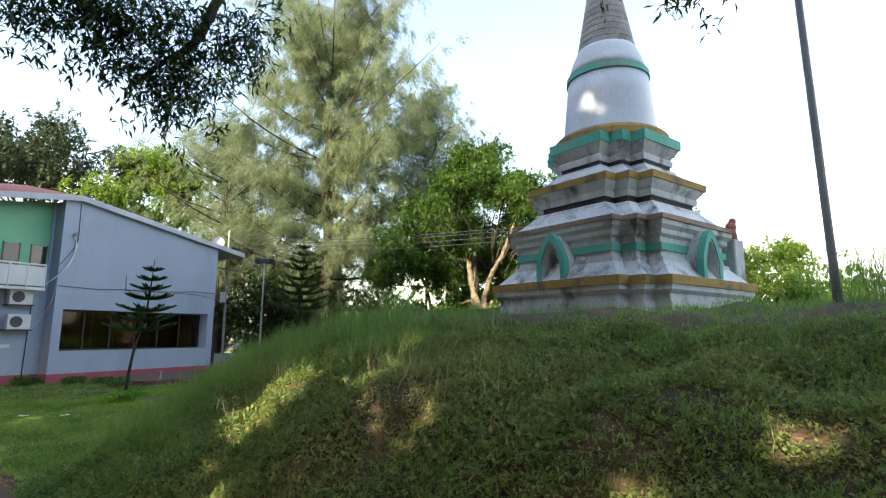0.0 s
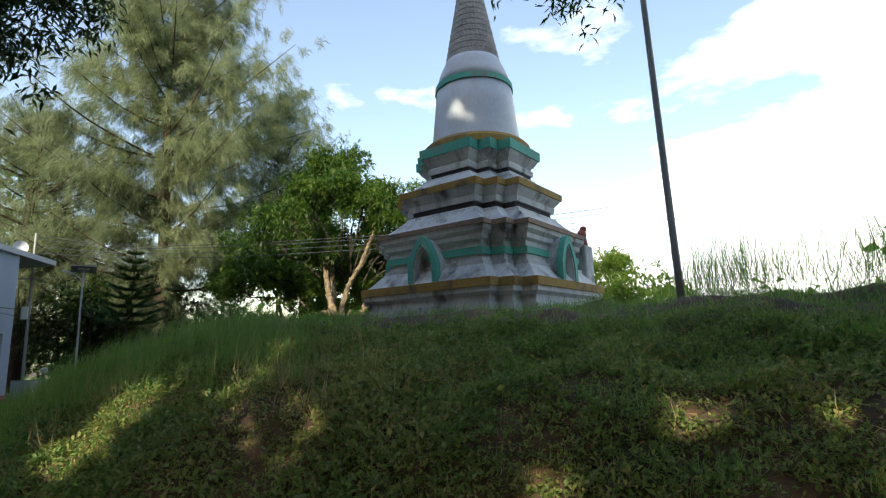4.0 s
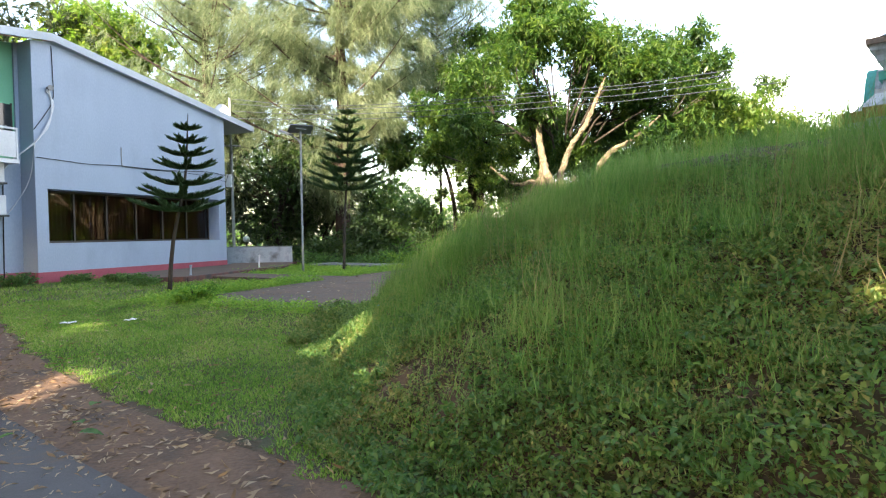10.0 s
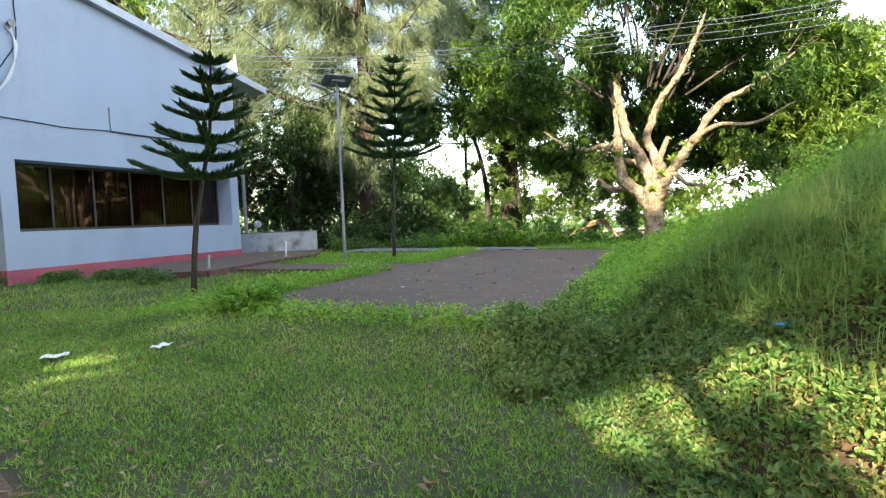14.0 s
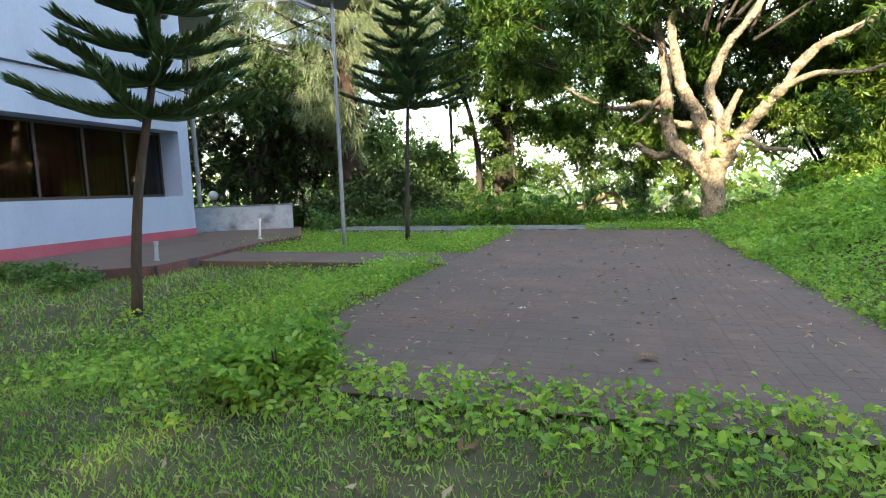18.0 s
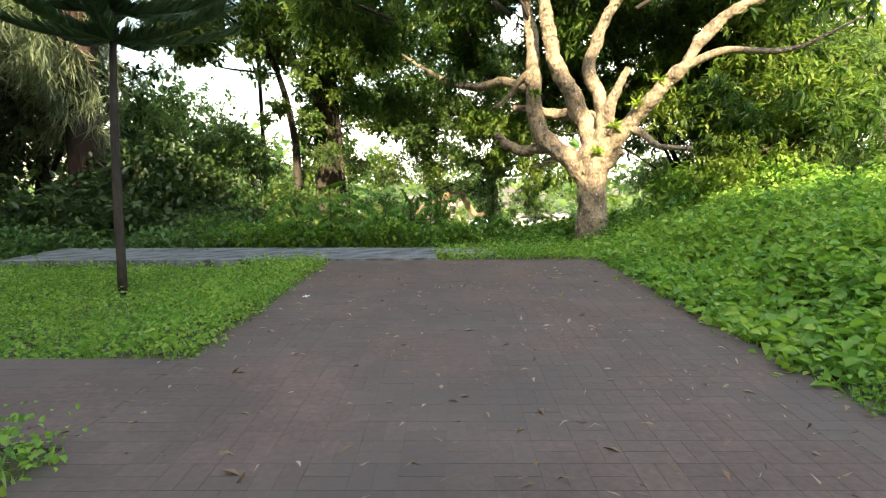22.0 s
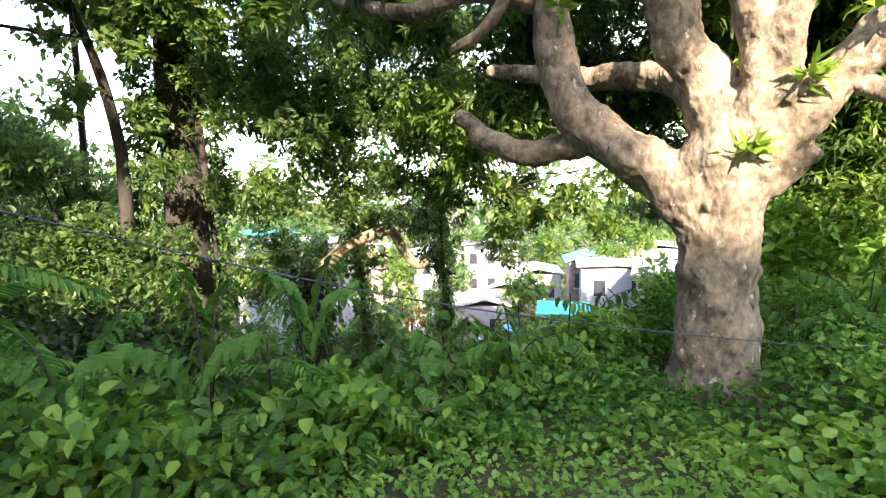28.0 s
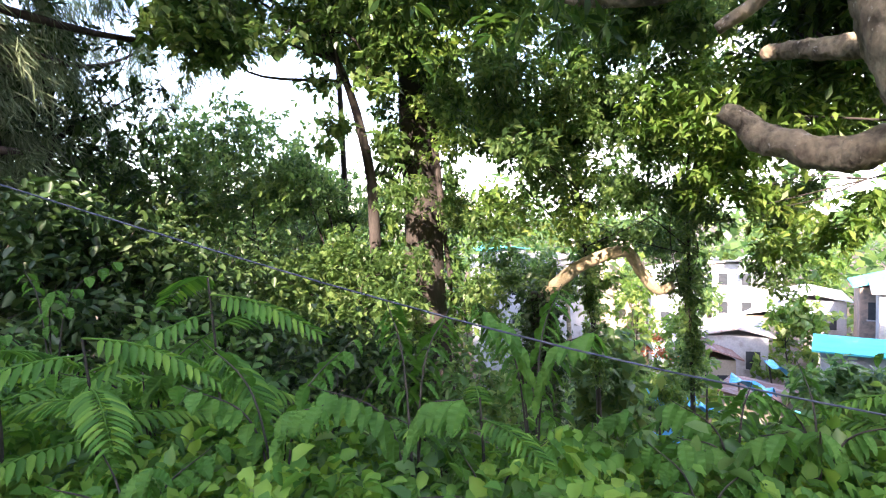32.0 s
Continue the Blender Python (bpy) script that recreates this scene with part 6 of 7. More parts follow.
v, f = leaf_cloud(lump_points(crown_lumps(0, 0, -3.6 - z0, -2.9 - z0, 0.7, 7, 0.22), 46, 0.6), 6, 0.10, 0.08, 0.06, -0.3)
part("blossoms", mesh_np("blossoms", v, f, "flower"), "flower", flowering, "red and orange blossoms")


# ---- ground cover ----
def scatter(n, x0, x1, y0, y1, keep):
    reseed(n, x0, y1)
    x, y = x0 + (x1 - x0) * rng.random(n), y0 + (y1 - y0) * rng.random(n)
    k = keep(x, y)
    x, y = x[k], y[k]
    return np.c_[x, y, ground(x, y)]


def road_side(x, y):
    """Metres to the right of the road's edge line (positive on the grass)."""
    best = np.full(len(x), 1e9)
    sgn = np.ones(len(x))
    for (x0, y0), (x1, y1) in zip(ROAD, ROAD[1:]):
        ex, ey = x1 - x0, y1 - y0
        t = np.clip(((x - x0) * ex + (y - y0) * ey) / (ex * ex + ey * ey), 0, 1)
        dd = np.hypot(x - x0 - t * ex, y - y0 - t * ey)
        s = np.where((y - y0) * ex - (x - x0) * ey < 0, 1.0, -1.0)
        upd = dd < best
        best, sgn = np.where(upd, dd, best), np.where(upd, s, sgn)
    return best * sgn


def off_path(x, y, gap=0.0):
    p, q = plan(x, y)
    a = (p > -0.02 - gap) & (p < PAV_L - 0.25 + gap) & (q > 0.05 - gap) & (q < PAV_W + gap)
    b = (p > 4.65 - gap) & (p < 6.0 + gap) & (q > -5.2) & (q < 0.1)
    c = (p > -1.45) & (p < 0.0) & (q > -5.5) & (q < 1.75)
    d = (p > -1.3) & (p < -0.55) & (q > 1.7) & (q < 2.75)
    return ~(a | b | c | d)


def off_house(x, y):
    c, s = math.cos(radians(BA)), math.sin(radians(BA))
    lx, ly = (x - B0[0]) * c + (y - B0[1]) * s, -(x - B0[0]) * s + (y - B0[1]) * c
    return ~(((lx > -9) & (lx < 7.7) & (ly > -0.1)) | (inside(x, y, np.array(TERRACE)) > -0.1))


def up(n, tilt):
    return rng.normal(size=(n, 3)) * tilt + np.array((0, 0, 1.0))


def stuff(name, v, f, mat, label, category):
    return tagged(part(name, mesh_np(name, v, f, mat), mat), label, category, kind="stuff")


# turf under the lawn
earth = bpy.data.objects["ground"].data
earth.materials.append(M["turf"])
mid = np.zeros(len(earth.polygons) * 3)
earth.polygons.foreach_get("center", mid)
mid = mid.reshape(-1, 3)
lawn_face = (road_side(mid[:, 0], mid[:, 1]) > 0.1) & (inside(mid[:, 0], mid[:, 1], MOUND) < 0.1) & (mid[:, 0] > -40) & (mid[:, 1] < 40)
earth.polygons.foreach_set("material_index", lawn_face.astype(np.int32))

# short lawn
def lawn_at(x, y):
    return (road_side(x, y) > 0.02 + 0.25 * rough(2 * x, 2 * y)) & (inside(x, y, MOUND) < 0.3) & off_path(x, y) & off_house(x, y)


for name, n0, x0, x1, y0, y1, hgt, wid in (("lawn", 330000, -13.5, -4.2, 6.5, 17.5, 0.046, 0.009), ("lawn_far", 95000, -17, -2, 16.5, 31, 0.08, 0.014)):
    P = scatter(n0, x0, x1, y0, y1, lambda x, y: lawn_at(x, y) & (rng.random(len(x)) < np.clip(1.7 * (0.6 * noise(x, y, 0.8) + 0.4 * noise(x, y, 2.6, 4.0)) + 0.15, 0.25, 1)))
    n = len(P)
    v, f = blades(P, up(n, 0.55), hgt * (0.5 + rng.random(n)), wid * (0.6 + 0.8 * rng.random(n)), 0.5)
    stuff(name, v, f, "lawn", "short green lawn grass with thin patches", "grass")

# the mound: creeping weeds with earth between them, herbs, tufts, tall grass along the ridge
BARE = ((-5.0, 8.05, 0.26), (-5.2, 7.55, 0.22), (-4.75, 7.5, 0.22), (-5.2, 8.7, 0.25), (-1.5, 6.25, 0.26), (-1.9, 6.45, 0.22), (1.7, 3.6, 0.30), (2.05, 3.1, 0.22), (-3.4, 6.6, 0.18), (2.7, 2.4, 0.25))


def bare(x, y):
    """Share of plants kept: few where the earth shows."""
    k = np.ones(len(x))
    for bx, by, br in BARE:
        k = np.minimum(k, 0.34 + step(np.hypot(x - bx, y - by) + 0.35 * (noise(x, y, 5.0) - 0.5), br * 0.35, br * 1.1))
    return k


def flank(x, y, lo=-0.15, hi=2.6):
    d = inside(x, y, MOUND)
    return (d > lo) & (d < hi)


def patchy(x, y, seed=0.0):
    return 0.55 * noise(x, y, 1.1, seed) + 0.30 * noise(x, y, 3.3, seed + 3) + 0.15 * noise(x, y, 9.0, seed + 6)


P = scatter(300000, -6.3, 6.5, 0, 14.5, lambda x, y: flank(x, y, -0.2, 3.4) & (rng.random(len(x)) < bare(x, y) * np.clip(3.0 * patchy(x, y) - 0.45, 0.34, 1)))
n = len(P)
P[:, 2] += 0.012 + 0.075 * rng.random(n) ** 1.5 * (0.4 + 1.2 * noise(P[:, 0], P[:, 1], 4.0))
v, f = rosettes(P, 6, 0.030, 0.017, -0.10, 0.45, out=0.5, spread=0.012)
stuff("slope_weeds", v, f, "weed_dull", "low dull green weeds creeping over the mound", "weeds")
P = scatter(70000, -6.3, 6.5, 0, 15.5, lambda x, y: flank(x, y, -0.2, 3.6) & (rng.random(len(x)) < bare(x, y) * np.clip(6.0 * patchy(x, y, 11.0) - 2.7 + 1.0 * step(-x, 2.2, 3.2), 0, 1)))
n = len(P)
P[:, 2] += 0.02 + 0.16 * rng.random(n) * noise(P[:, 0], P[:, 1], 3.0, 2.0)
# western herbs take a darker green, partly their own, partly painted shade
west = P[:, 0] + 0.8 * rng.normal(size=n) < -2.8
west = np.concatenate([np.flatnonzero(west)] * 2)
v, f = rosettes(P[west] + rng.normal(size=(len(west), 3)) * np.array((0.03, 0.03, 0.01)), 5, 0.040, 0.024, -0.05, 0.4, shaped=True, out=0.4, spread=0.02)
stuff("bank_herbs", v, f, "weed", "dark green leafy herbs on the mound's western end, deepened for shade", "weeds")
v, f = rosettes(np.delete(P, west, 0), 5, 0.050, 0.028, -0.05, 0.4, out=0.4, spread=0.02)
stuff("slope_herbs", v, f, "weed_dull", "leafy green herbs in patches on the mound", "weeds")
P = scatter(5200, -6.2, 6.5, 0, 15.5, lambda x, y: flank(x, y, 0.0, 3.4) & (rng.random(len(x)) < bare(x, y) * np.clip(4.0 * patchy(x, y, 23.0) - 1.5, 0.04, 1) * (0.45 + 0.55 * step(-x, 2.5, 4.0))))
v, f = tufts(P, 26, 0.10 + 0.22 * rng.random(len(P)) ** 1.6, 0.0042, 0.6, 1.0, 0.05)
stuff("slope_tufts", v, f, "grass", "loose green grass tufts on the mound", "grass")
P = scatter(30000, -6.3, 6.5, 0, 14, lambda x, y: flank(x, y, 0.0, 3.4) & (rng.random(len(x)) < np.clip(3.5 * patchy(x, y, 41.0) - 1.2, 0.05, 1) * (1 - 0.65 * step(-x, 2.6, 4.0))))
n = len(P)
P[:, 2] += 0.01 + 0.03 * rng.random(n)
v, f = blades(P, rng.normal(size=(n, 3)) * np.array((1, 1, 0.35)) + np.array((0, 0, 0.2)), 0.06 + 0.20 * rng.random(n) ** 1.5, 0.0025 + 0.003 * rng.random(n), 0.7)
stuff("slope_straw", v, f, "straw", "dry grass stalks lying on the mound", "grass")
P = scatter(24000, -6.0, 6, 0.5, 14, lambda x, y: flank(x, y, 0.0, 2.8) & (rng.random(len(x)) < 1.1 - bare(x, y) * 0.75))
n = len(P)
P[:, 2] += 0.012 + 0.03 * rng.random(n)
v, f = blades(P, rng.normal(size=(n, 3)) * np.array((1, 1, 0.3)), 0.03 + 0.06 * rng.random(n), 0.010 + 0.016 * rng.random(n), 0.5, rng.normal(size=(n, 3)) * np.array((1, 1, 0.4)))
stuff("slope_litter", v, f, "dry", "dry brown leaf litter among the weeds", "leaves")


def tall(x, y):
    """Where the long grass stands: along the brow, and over the western end."""
    d = inside(x, y, MOUND)
    brow = step(d, 1.5, 2.2) * (1 - step(d, 3.4, 5.0)) * (0.25 + 0.75 * step(-x, -0.6, 1.2))
    west = step(-x, 2.6, 3.8) * step(d, 0.35, 1.1) * (1 - step(d, 3.5, 5.0))
    return (y < 16.0) & (rng.random(len(x)) < np.clip(brow + 0.8 * west, 0, 1) * np.clip(3.2 * patchy(x, y, 57.0) - 0.9, 0.10, 1))


P = scatter(13000, -6.0, 7, 1, 16.5, tall)
n = len(P)
v, f = tufts(P, 34, (0.20 + 0.40 * rng.random(n) ** 1.4) * (0.40 + 0.60 * step(-P[:, 0], -0.8, 1.2)), 0.0046, 0.42, 0.9, 0.06)
stuff("tall_grass", v, f, "grass", "tall soft green grass along the mound ridge", "grass")
P = scatter(60000, -1.0, 9, 0, 12, lambda x, y: (inside(x, y, MOUND) > 2.2) & (np.hypot(x - 3.35, y - 10.2) > 2.4) & (rng.random(len(x)) < np.clip(2.4 * patchy(x, y, 71.0) - 0.4, 0.1, 1)))
n = len(P)
v, f = blades(P, up(n, 0.5), 0.06 + 0.12 * rng.random(n), 0.004 + 0.004 * rng.random(n), 0.7)
stuff("top_grass", v, f, "grass", "short green grass on the mound top", "grass")
P = scatter(26000, 4.8, 10.5, 1.0, 7.5, lambda x, y: (inside(x, y, MOUND) > 1.6) & (inside(x, y, MOUND) < 6.5) & (rng.random(len(x)) < 0.75 * noise(x, y, 1.0)))
n = len(P)
v, f = blades(P, up(n, 0.2), 0.5 + 0.75 * rng.random(n), np.full(n, 0.007), 0.6)
stuff("reed_grass", v, f, "grass", "tall thin reed grass on the mound top", "grass")
P = scatter(1300, -5.6, 1.5, 2, 15, lambda x, y: flank(x, y, 1.2, 3.2) & (rng.random(len(x)) < np.clip(4 * patchy(x, y, 83.0) - 1.8, 0, 1) * (1 - 0.6 * step(-x, 2.6, 4.0))))
v, f = tufts(P, 9, 0.45 + 0.40 * rng.random(len(P)), 0.0050, 0.35, 0.8, 0.04)
stuff("grass_plumes", v, f, "straw", "pale seeding grass stalks on the ridge", "grass")

P = scatter(22000, -7.0, -2.5, 12.0, 16.5, lambda x, y: flank(x, y, -0.6, 1.6) & (y < 16.0) & off_path(x, y, 0.1) & (rng.random(len(x)) < np.clip(5.0 * patchy(x, y, 97.0) - 1.9, 0, 1)))
P[:, 2] += 0.04 + 0.24 * rng.random(len(P)) * noise(P[:, 0], P[:, 1], 2.2, 9.0)
v, f = rosettes(P, 5, 0.046, 0.029, -0.05, 0.4, shaped=True, out=0.4, spread=0.03)
stuff("toe_herbs", v, f, "weed_dull", "leafy herbs where the mound meets the lawn", "weeds")

# leafy cover beside the brick path
def cover(x, y):
    p, q = plan(x, y)
    right = (q > PAV_W - 0.15) & (q < PAV_W + 9) & (p > -3) & (p < PAV_L + 0.3)
    left = (q < 0.1) & (q > np.where(p < 4.65, -6.0, -1.3 - 0.6 * rough(x, y) - 1.6 * (rng.random(len(x)) < 0.45))) & (p > 0.05) & (p < PAV_L + 0.4)
    front = (p > PAV_L - 0.45) & (p < PAV_L + 0.45 + 0.4 * rough(2 * x, 2 * y)) & (q > -0.5) & (q < PAV_W + 1)
    far = (p < 0.0) & (p > -5.5) & (q > 1.5) & (q < 12)
    return (right | left | front | far) & off_path(x, y) & (np.hypot(x - TB[0], y - TB[1]) > 0.5)


P = scatter(108000, -11, 11, 13, 30, lambda x, y: cover(x, y) & (rng.random(len(x)) < np.where(plan(x, y)[1] > PAV_W + 3.5, 0.5, 0.85)))
p_, q_ = plan(P[:, 0], P[:, 1])
n = len(P)
lift = np.where(q_ > PAV_W, 0.06 + 0.46 * step(q_ - PAV_W, 0.1, 1.4), np.where(q_ < -1.2, 0.05, np.where(p_ > PAV_L - 0.6, 0.06, 0.13))) * (0.4 + 0.6 * rng.random(n)) * (0.35 + 0.8 * noise(P[:, 0], P[:, 1], 1.6) + 0.5 * noise(P[:, 0], P[:, 1], 4.5, 3.0))
P[:, 2] += np.maximum(lift, 0.01)
near, low = ((q_ < PAV_W) | (P[:, 1] < 18.5)) & (p_ > -2.2), (p_ < -2.2) & (q_ < 7)
v1, f1 = leaf_cloud(P[near], 4, 0.046, 0.033, 0.11, -0.2, shaped=True, flat=0.6)
v2, f2 = leaf_cloud(P[~near & ~low], 4, 0.082, 0.064, 0.16, -0.10, 0.5, shaped=True, flat=0.6)
v, f = leaf_cloud(P[low], 4, 0.064, 0.050, 0.14, -0.15, shaped=True, flat=0.6)
stuff("slope_vines", v, f, "sapling", "green leafy vines spreading down the slope", "weeds")
v, f = join_arrays([(v1, f1), (v2, f2)])
stuff("ground_vines", v, f, "vine", "bright green leafy ground vines beside the path", "weeds")

# slope thicket past the slab
P = scatter(19000, -9, 9, 25, 35, lambda x, y: (y > np.interp(x, [-14, -6, -4, -1.5, 1, 4, 14], [30, 28, 27.2, 26.0, 26.5, 27.0, 27])) & off_path(x, y))
n = len(P)
P[:, 2] += (0.06 + 0.5 * rng.random(n)) * np.where(P[:, 0] > 0.4, 0.5, 1.0) * (0.7 + 0.6 * rough(0.8 * P[:, 0], 0.8 * P[:, 1]))
v, f = leaf_cloud(P, 4, 0.100, 0.066, 0.22, -0.05, 0.5, shaped=True)
stuff("slope_thicket", v, f, "weed", "dense green undergrowth on the slope", "undergrowth")

P = scatter(11000, -5.5, 3.0, 25.6, 30.0, lambda x, y: (y > np.interp(x, [-6, -4, -1.5, 1, 3], [28.0, 27.0, 25.95, 26.1, 26.5])) & off_path(x, y) & (rng.random(len(x)) < np.clip(3.2 * patchy(x, y, 13.0) - 0.7, 0.15, 1)))
n = len(P)
P[:, 2] += (0.10 + 0.62 * rng.random(n) ** 1.3) * np.interp(P[:, 0], [-2.0, 0.2, 3.0], [0.80, 0.50, 0.42]) * (0.3 + 1.1 * noise(P[:, 0], P[:, 1], 1.7, 21.0))
v, f = rosettes(P, 5, 0.085, 0.062, -0.02, 0.45, shaped=True, out=0.3, spread=0.05)
stuff("round_leaf_vines", v, f, "sapling", "round-leaved green vines covering the slope's edge", "undergrowth")

# bushes down the slope
for x, y, r, top, mt in ((-6.5, 31.5, 1.5, 0.9, "broad_dark"), (-4.2, 32.0, 1.5, 0.6, "weed"), (-2.2, 32.6, 1.6, 0.1, "broad_dark"), (-0.2, 33.0, 1.5, -0.5, "weed"), (-5.0, 36.0, 2.0, 2.2, "broad_dark"), (-2.6, 36.5, 2.2, 0.4, "broad"),
                         (1.2, 31.2, 1.2, -1.8, "weed"), (7.8, 26.8, 1.3, 1.5, "vine"), (9.5, 24.6, 1.4, 1.7, "vine"), (-8.5, 31.5, 1.4, 1.2, "broad_dark"), (-5.8, 33.2, 1.5, 2.2, "broad_dark"), (-6.6, 32.4, 1.3, 2.4, "broad_dark"), (-4.3, 33.6, 1.4, 1.3, "broad_dark")):
    z0 = float(ground(x, y))
    e = thing("bush", pose(x, y, z0 - 0.1), "dense leafy green bush on the slope", "bush", "bushes on the slope")
    h = max(0.8, top - z0)
    tubes("stem", [([(0, 0, 0), (0.2 * math.cos(k), 0.2 * math.sin(k), h * 0.5), (0.6 * r * math.cos(k), 0.6 * r * math.sin(k), h * 0.85)], [0.03, 0.02, 0.006]) for k in range(6)], "bark_dark", e, sides=5)
    lm = [(r * 0.7 * math.cos(k * 1.1), r * 0.7 * math.sin(k * 1.1), h * (0.35 + 0.5 * rng.random()), r * 0.5, r * 0.5, min(0.6, h * 0.3)) for k in range(9)] + [(0, 0, h * 0.8, r * 0.5, r * 0.5, h * 0.22)]
    v, f = leaf_cloud(lump_points(lm, 450), 6, 0.17, 0.10, 0.25, 0.3, shaped=True)
    part("leaves", mesh_np("leaves", v, f, mt), mt, e)

for x, y, r, h in ((7.2, 21.4, 1.0, 1.1), (8.6, 19.9, 1.2, 1.3), (9.6, 22.0, 1.3, 1.6), (6.4, 23.6, 0.8, 0.9), (10.8, 20.0, 1.3, 1.7)):
    z0 = float(ground(x, y))
    e = thing("bush", pose(x, y, z0 - 0.1), "sunny yellow-green bush on the bank", "bush", "bushes on the bank")
    tubes("stem", [([(0, 0, 0), (0.3 * r * math.cos(k), 0.3 * r * math.sin(k), h * 0.5), (0.7 * r * math.cos(k), 0.7 * r * math.sin(k), h * 0.8)], [0.02, 0.014, 0.005]) for k in range(7)], "bark_dark", e, sides=5)
    v, f = rosettes(lump_points([(r * 0.6 * math.cos(1.3 * k), r * 0.6 * math.sin(1.3 * k), h * (0.45 + 0.4 * rng.random()), r * 0.45, r * 0.45, h * 0.28) for k in range(9)], 900), 7, 0.15, 0.075, 0.35, shaped=True)
    part("leaves", mesh_np("leaves", v, f, "bright"), "bright", e)

# fallen leaves
P = scatter(60000, -14, 2, 0, 24, lambda x, y: rng.random(len(x)) < np.exp(-((road_side(x, y) + 0.55) / 0.55) ** 2))
Q = scatter(5200, -14, 0, 8, 24, lambda x, y: inside(x, y, MOUND) < 0)
P = np.concatenate([P, Q])
n = len(P)
P[:, 2] += 0.03
v, f = blades(P, rng.normal(size=(n, 3)) * np.array((1, 1, 0.12)), 0.05 + 0.07 * rng.random(n), 0.02 + 0.02 * rng.random(n), 0.4, rng.normal(size=(n, 3)) * np.array((1, 1, 0.15)))
stuff("fallen_leaves", v, f, "dry", "dry brown fallen leaves along the lane", "leaves")


# ---- small things ----
def local(x, y, z, turn=0):
    """A pose on the house's own axes."""
    return pose(*B0, 0, 0, 0, BA) @ pose(x, y, z, 0, 0, turn)


def ac_unit(x, z):
    e = thing("air_conditioner", local(x, 0.73, z), "white outdoor air conditioner unit bracketed on the blue wall", "air conditioner", "air conditioners")
    part("casing", cube(-0.40, 0.40, -0.34, -0.04, 0.0, 0.60, 0.02), "white_paint", e)
    ring = bmesh.new()
    bmesh.ops.create_circle(ring, segments=24, radius=0.22, cap_ends=True, matrix=Matrix.Translation((-0.10, -0.345, 0.30)) @ Matrix.Rotation(radians(90), 4, "X"))
    part("fan_opening", ring, "dark_metal", e, "dark round fan opening")
    tubes("grille", [([(-0.10 + r * math.cos(a), -0.35, 0.30 + r * math.sin(a)) for a in np.linspace(0, 6.283, 33)], [0.006, 0.006]) for r in (0.07, 0.14, 0.21)], "steel", e, sides=5)
    part("bracket", cube(-0.46, 0.46, -0.36, 0.02, -0.05, 0.0, 0.004), "dark_metal", e)


ac_unit(-1.02, 3.04)
ac_unit(-1.0, 2.05)
notice = part("notice_plate", cube(-0.22, 0.22, -0.012, 0.0, -0.06, 0.06), "white_paint")
notice.matrix_world = local(-1.30, 0.748, 1.40)
tagged(notice, "small white plate fixed to the blue wall", "plate")


def cable(name, pts, r, label, mat="cable", m=None, sides=6):
    ob = tubes(name, [(pts, [r, r])], mat, None, sides=sides)
    if m is not None:
        ob.matrix_world = m
    return tagged(ob, label, "cable")


W = local(0, 0, 0)
cable("wall_cable", [(0.05, -0.02, 3.86), (0.9, -0.02, 3.84), (1.6, -0.02, 3.82), (2.3, -0.02, 3.86), (2.83, -0.02, 3.89), (4.2, -0.02, 3.90), (5.4, -0.02, 3.96), (6.6, -0.03, 4.05), (7.64, -0.03, 4.0)], 0.012, "black cable strung along the blue wall", m=W)
cable("wall_cable", [(2.83, -0.03, 3.86), (4.2, -0.03, 3.87), (5.4, -0.03, 3.90), (6.6, -0.04, 3.86), (7.64, -0.04, 3.70)], 0.009, "black cable strung along the blue wall", m=W)
cable("wall_conduit", [(2.85, -0.02, 3.90), (2.83, -0.02, 4.1), (2.83, -0.02, 4.55)], 0.018, "short grey conduit rising on the blue wall", "grey_post", m=W)
cable("wall_cable", [(0.58, -0.02, 7.45), (0.60, -0.02, 6.6), (0.58, -0.03, 5.75), (0.3, -0.05, 5.2), (-0.02, -0.05, 4.7)], 0.012, "black cable hanging from the gable", m=W)
for k in range(3):
    cable("wall_cable", [(0.46 - 0.04 * k, -0.03, 6.1 - 0.05 * k), (0.52 + 0.03 * k, -0.06, 5.6), (0.40 - 0.03 * k, -0.09, 4.9), (0.05 - 0.04 * k, -0.10, 4.4 - 0.06 * k), (-0.25 - 0.1 * k, 0.25, 3.95 - 0.1 * k), (-0.6 - 0.1 * k, 0.6, 3.5 - 0.2 * k)], 0.018, "pale cable loop drooping round the house corner", "white_paint", W)
hook = part("cable_hook", lathe([(0.0, 0.05), (0.10, 0.05), (0.14, 0.09), (0.17, 0.09)], 12), "grey_post", None)
hook.matrix_world = W @ pose(0.45, -0.005, 6.08, 90, 0, 0)
tagged(hook, "round grey cable entry on the gable wall", "conduit")
cable("wall_cable", [(0.02, -0.03, 4.35), (-0.04, 0.2, 3.2), (-0.3, 0.5, 2.4), (-0.52, 0.70, 2.0)], 0.014, "pale cable drooping to the air conditioner", "white_paint", W)
cable("wall_cable", [(-0.52, 0.70, 3.0), (-0.54, 0.70, 2.0), (-0.58, 0.70, -0.1)], 0.016, "black drain hose down the blue wall", m=W)

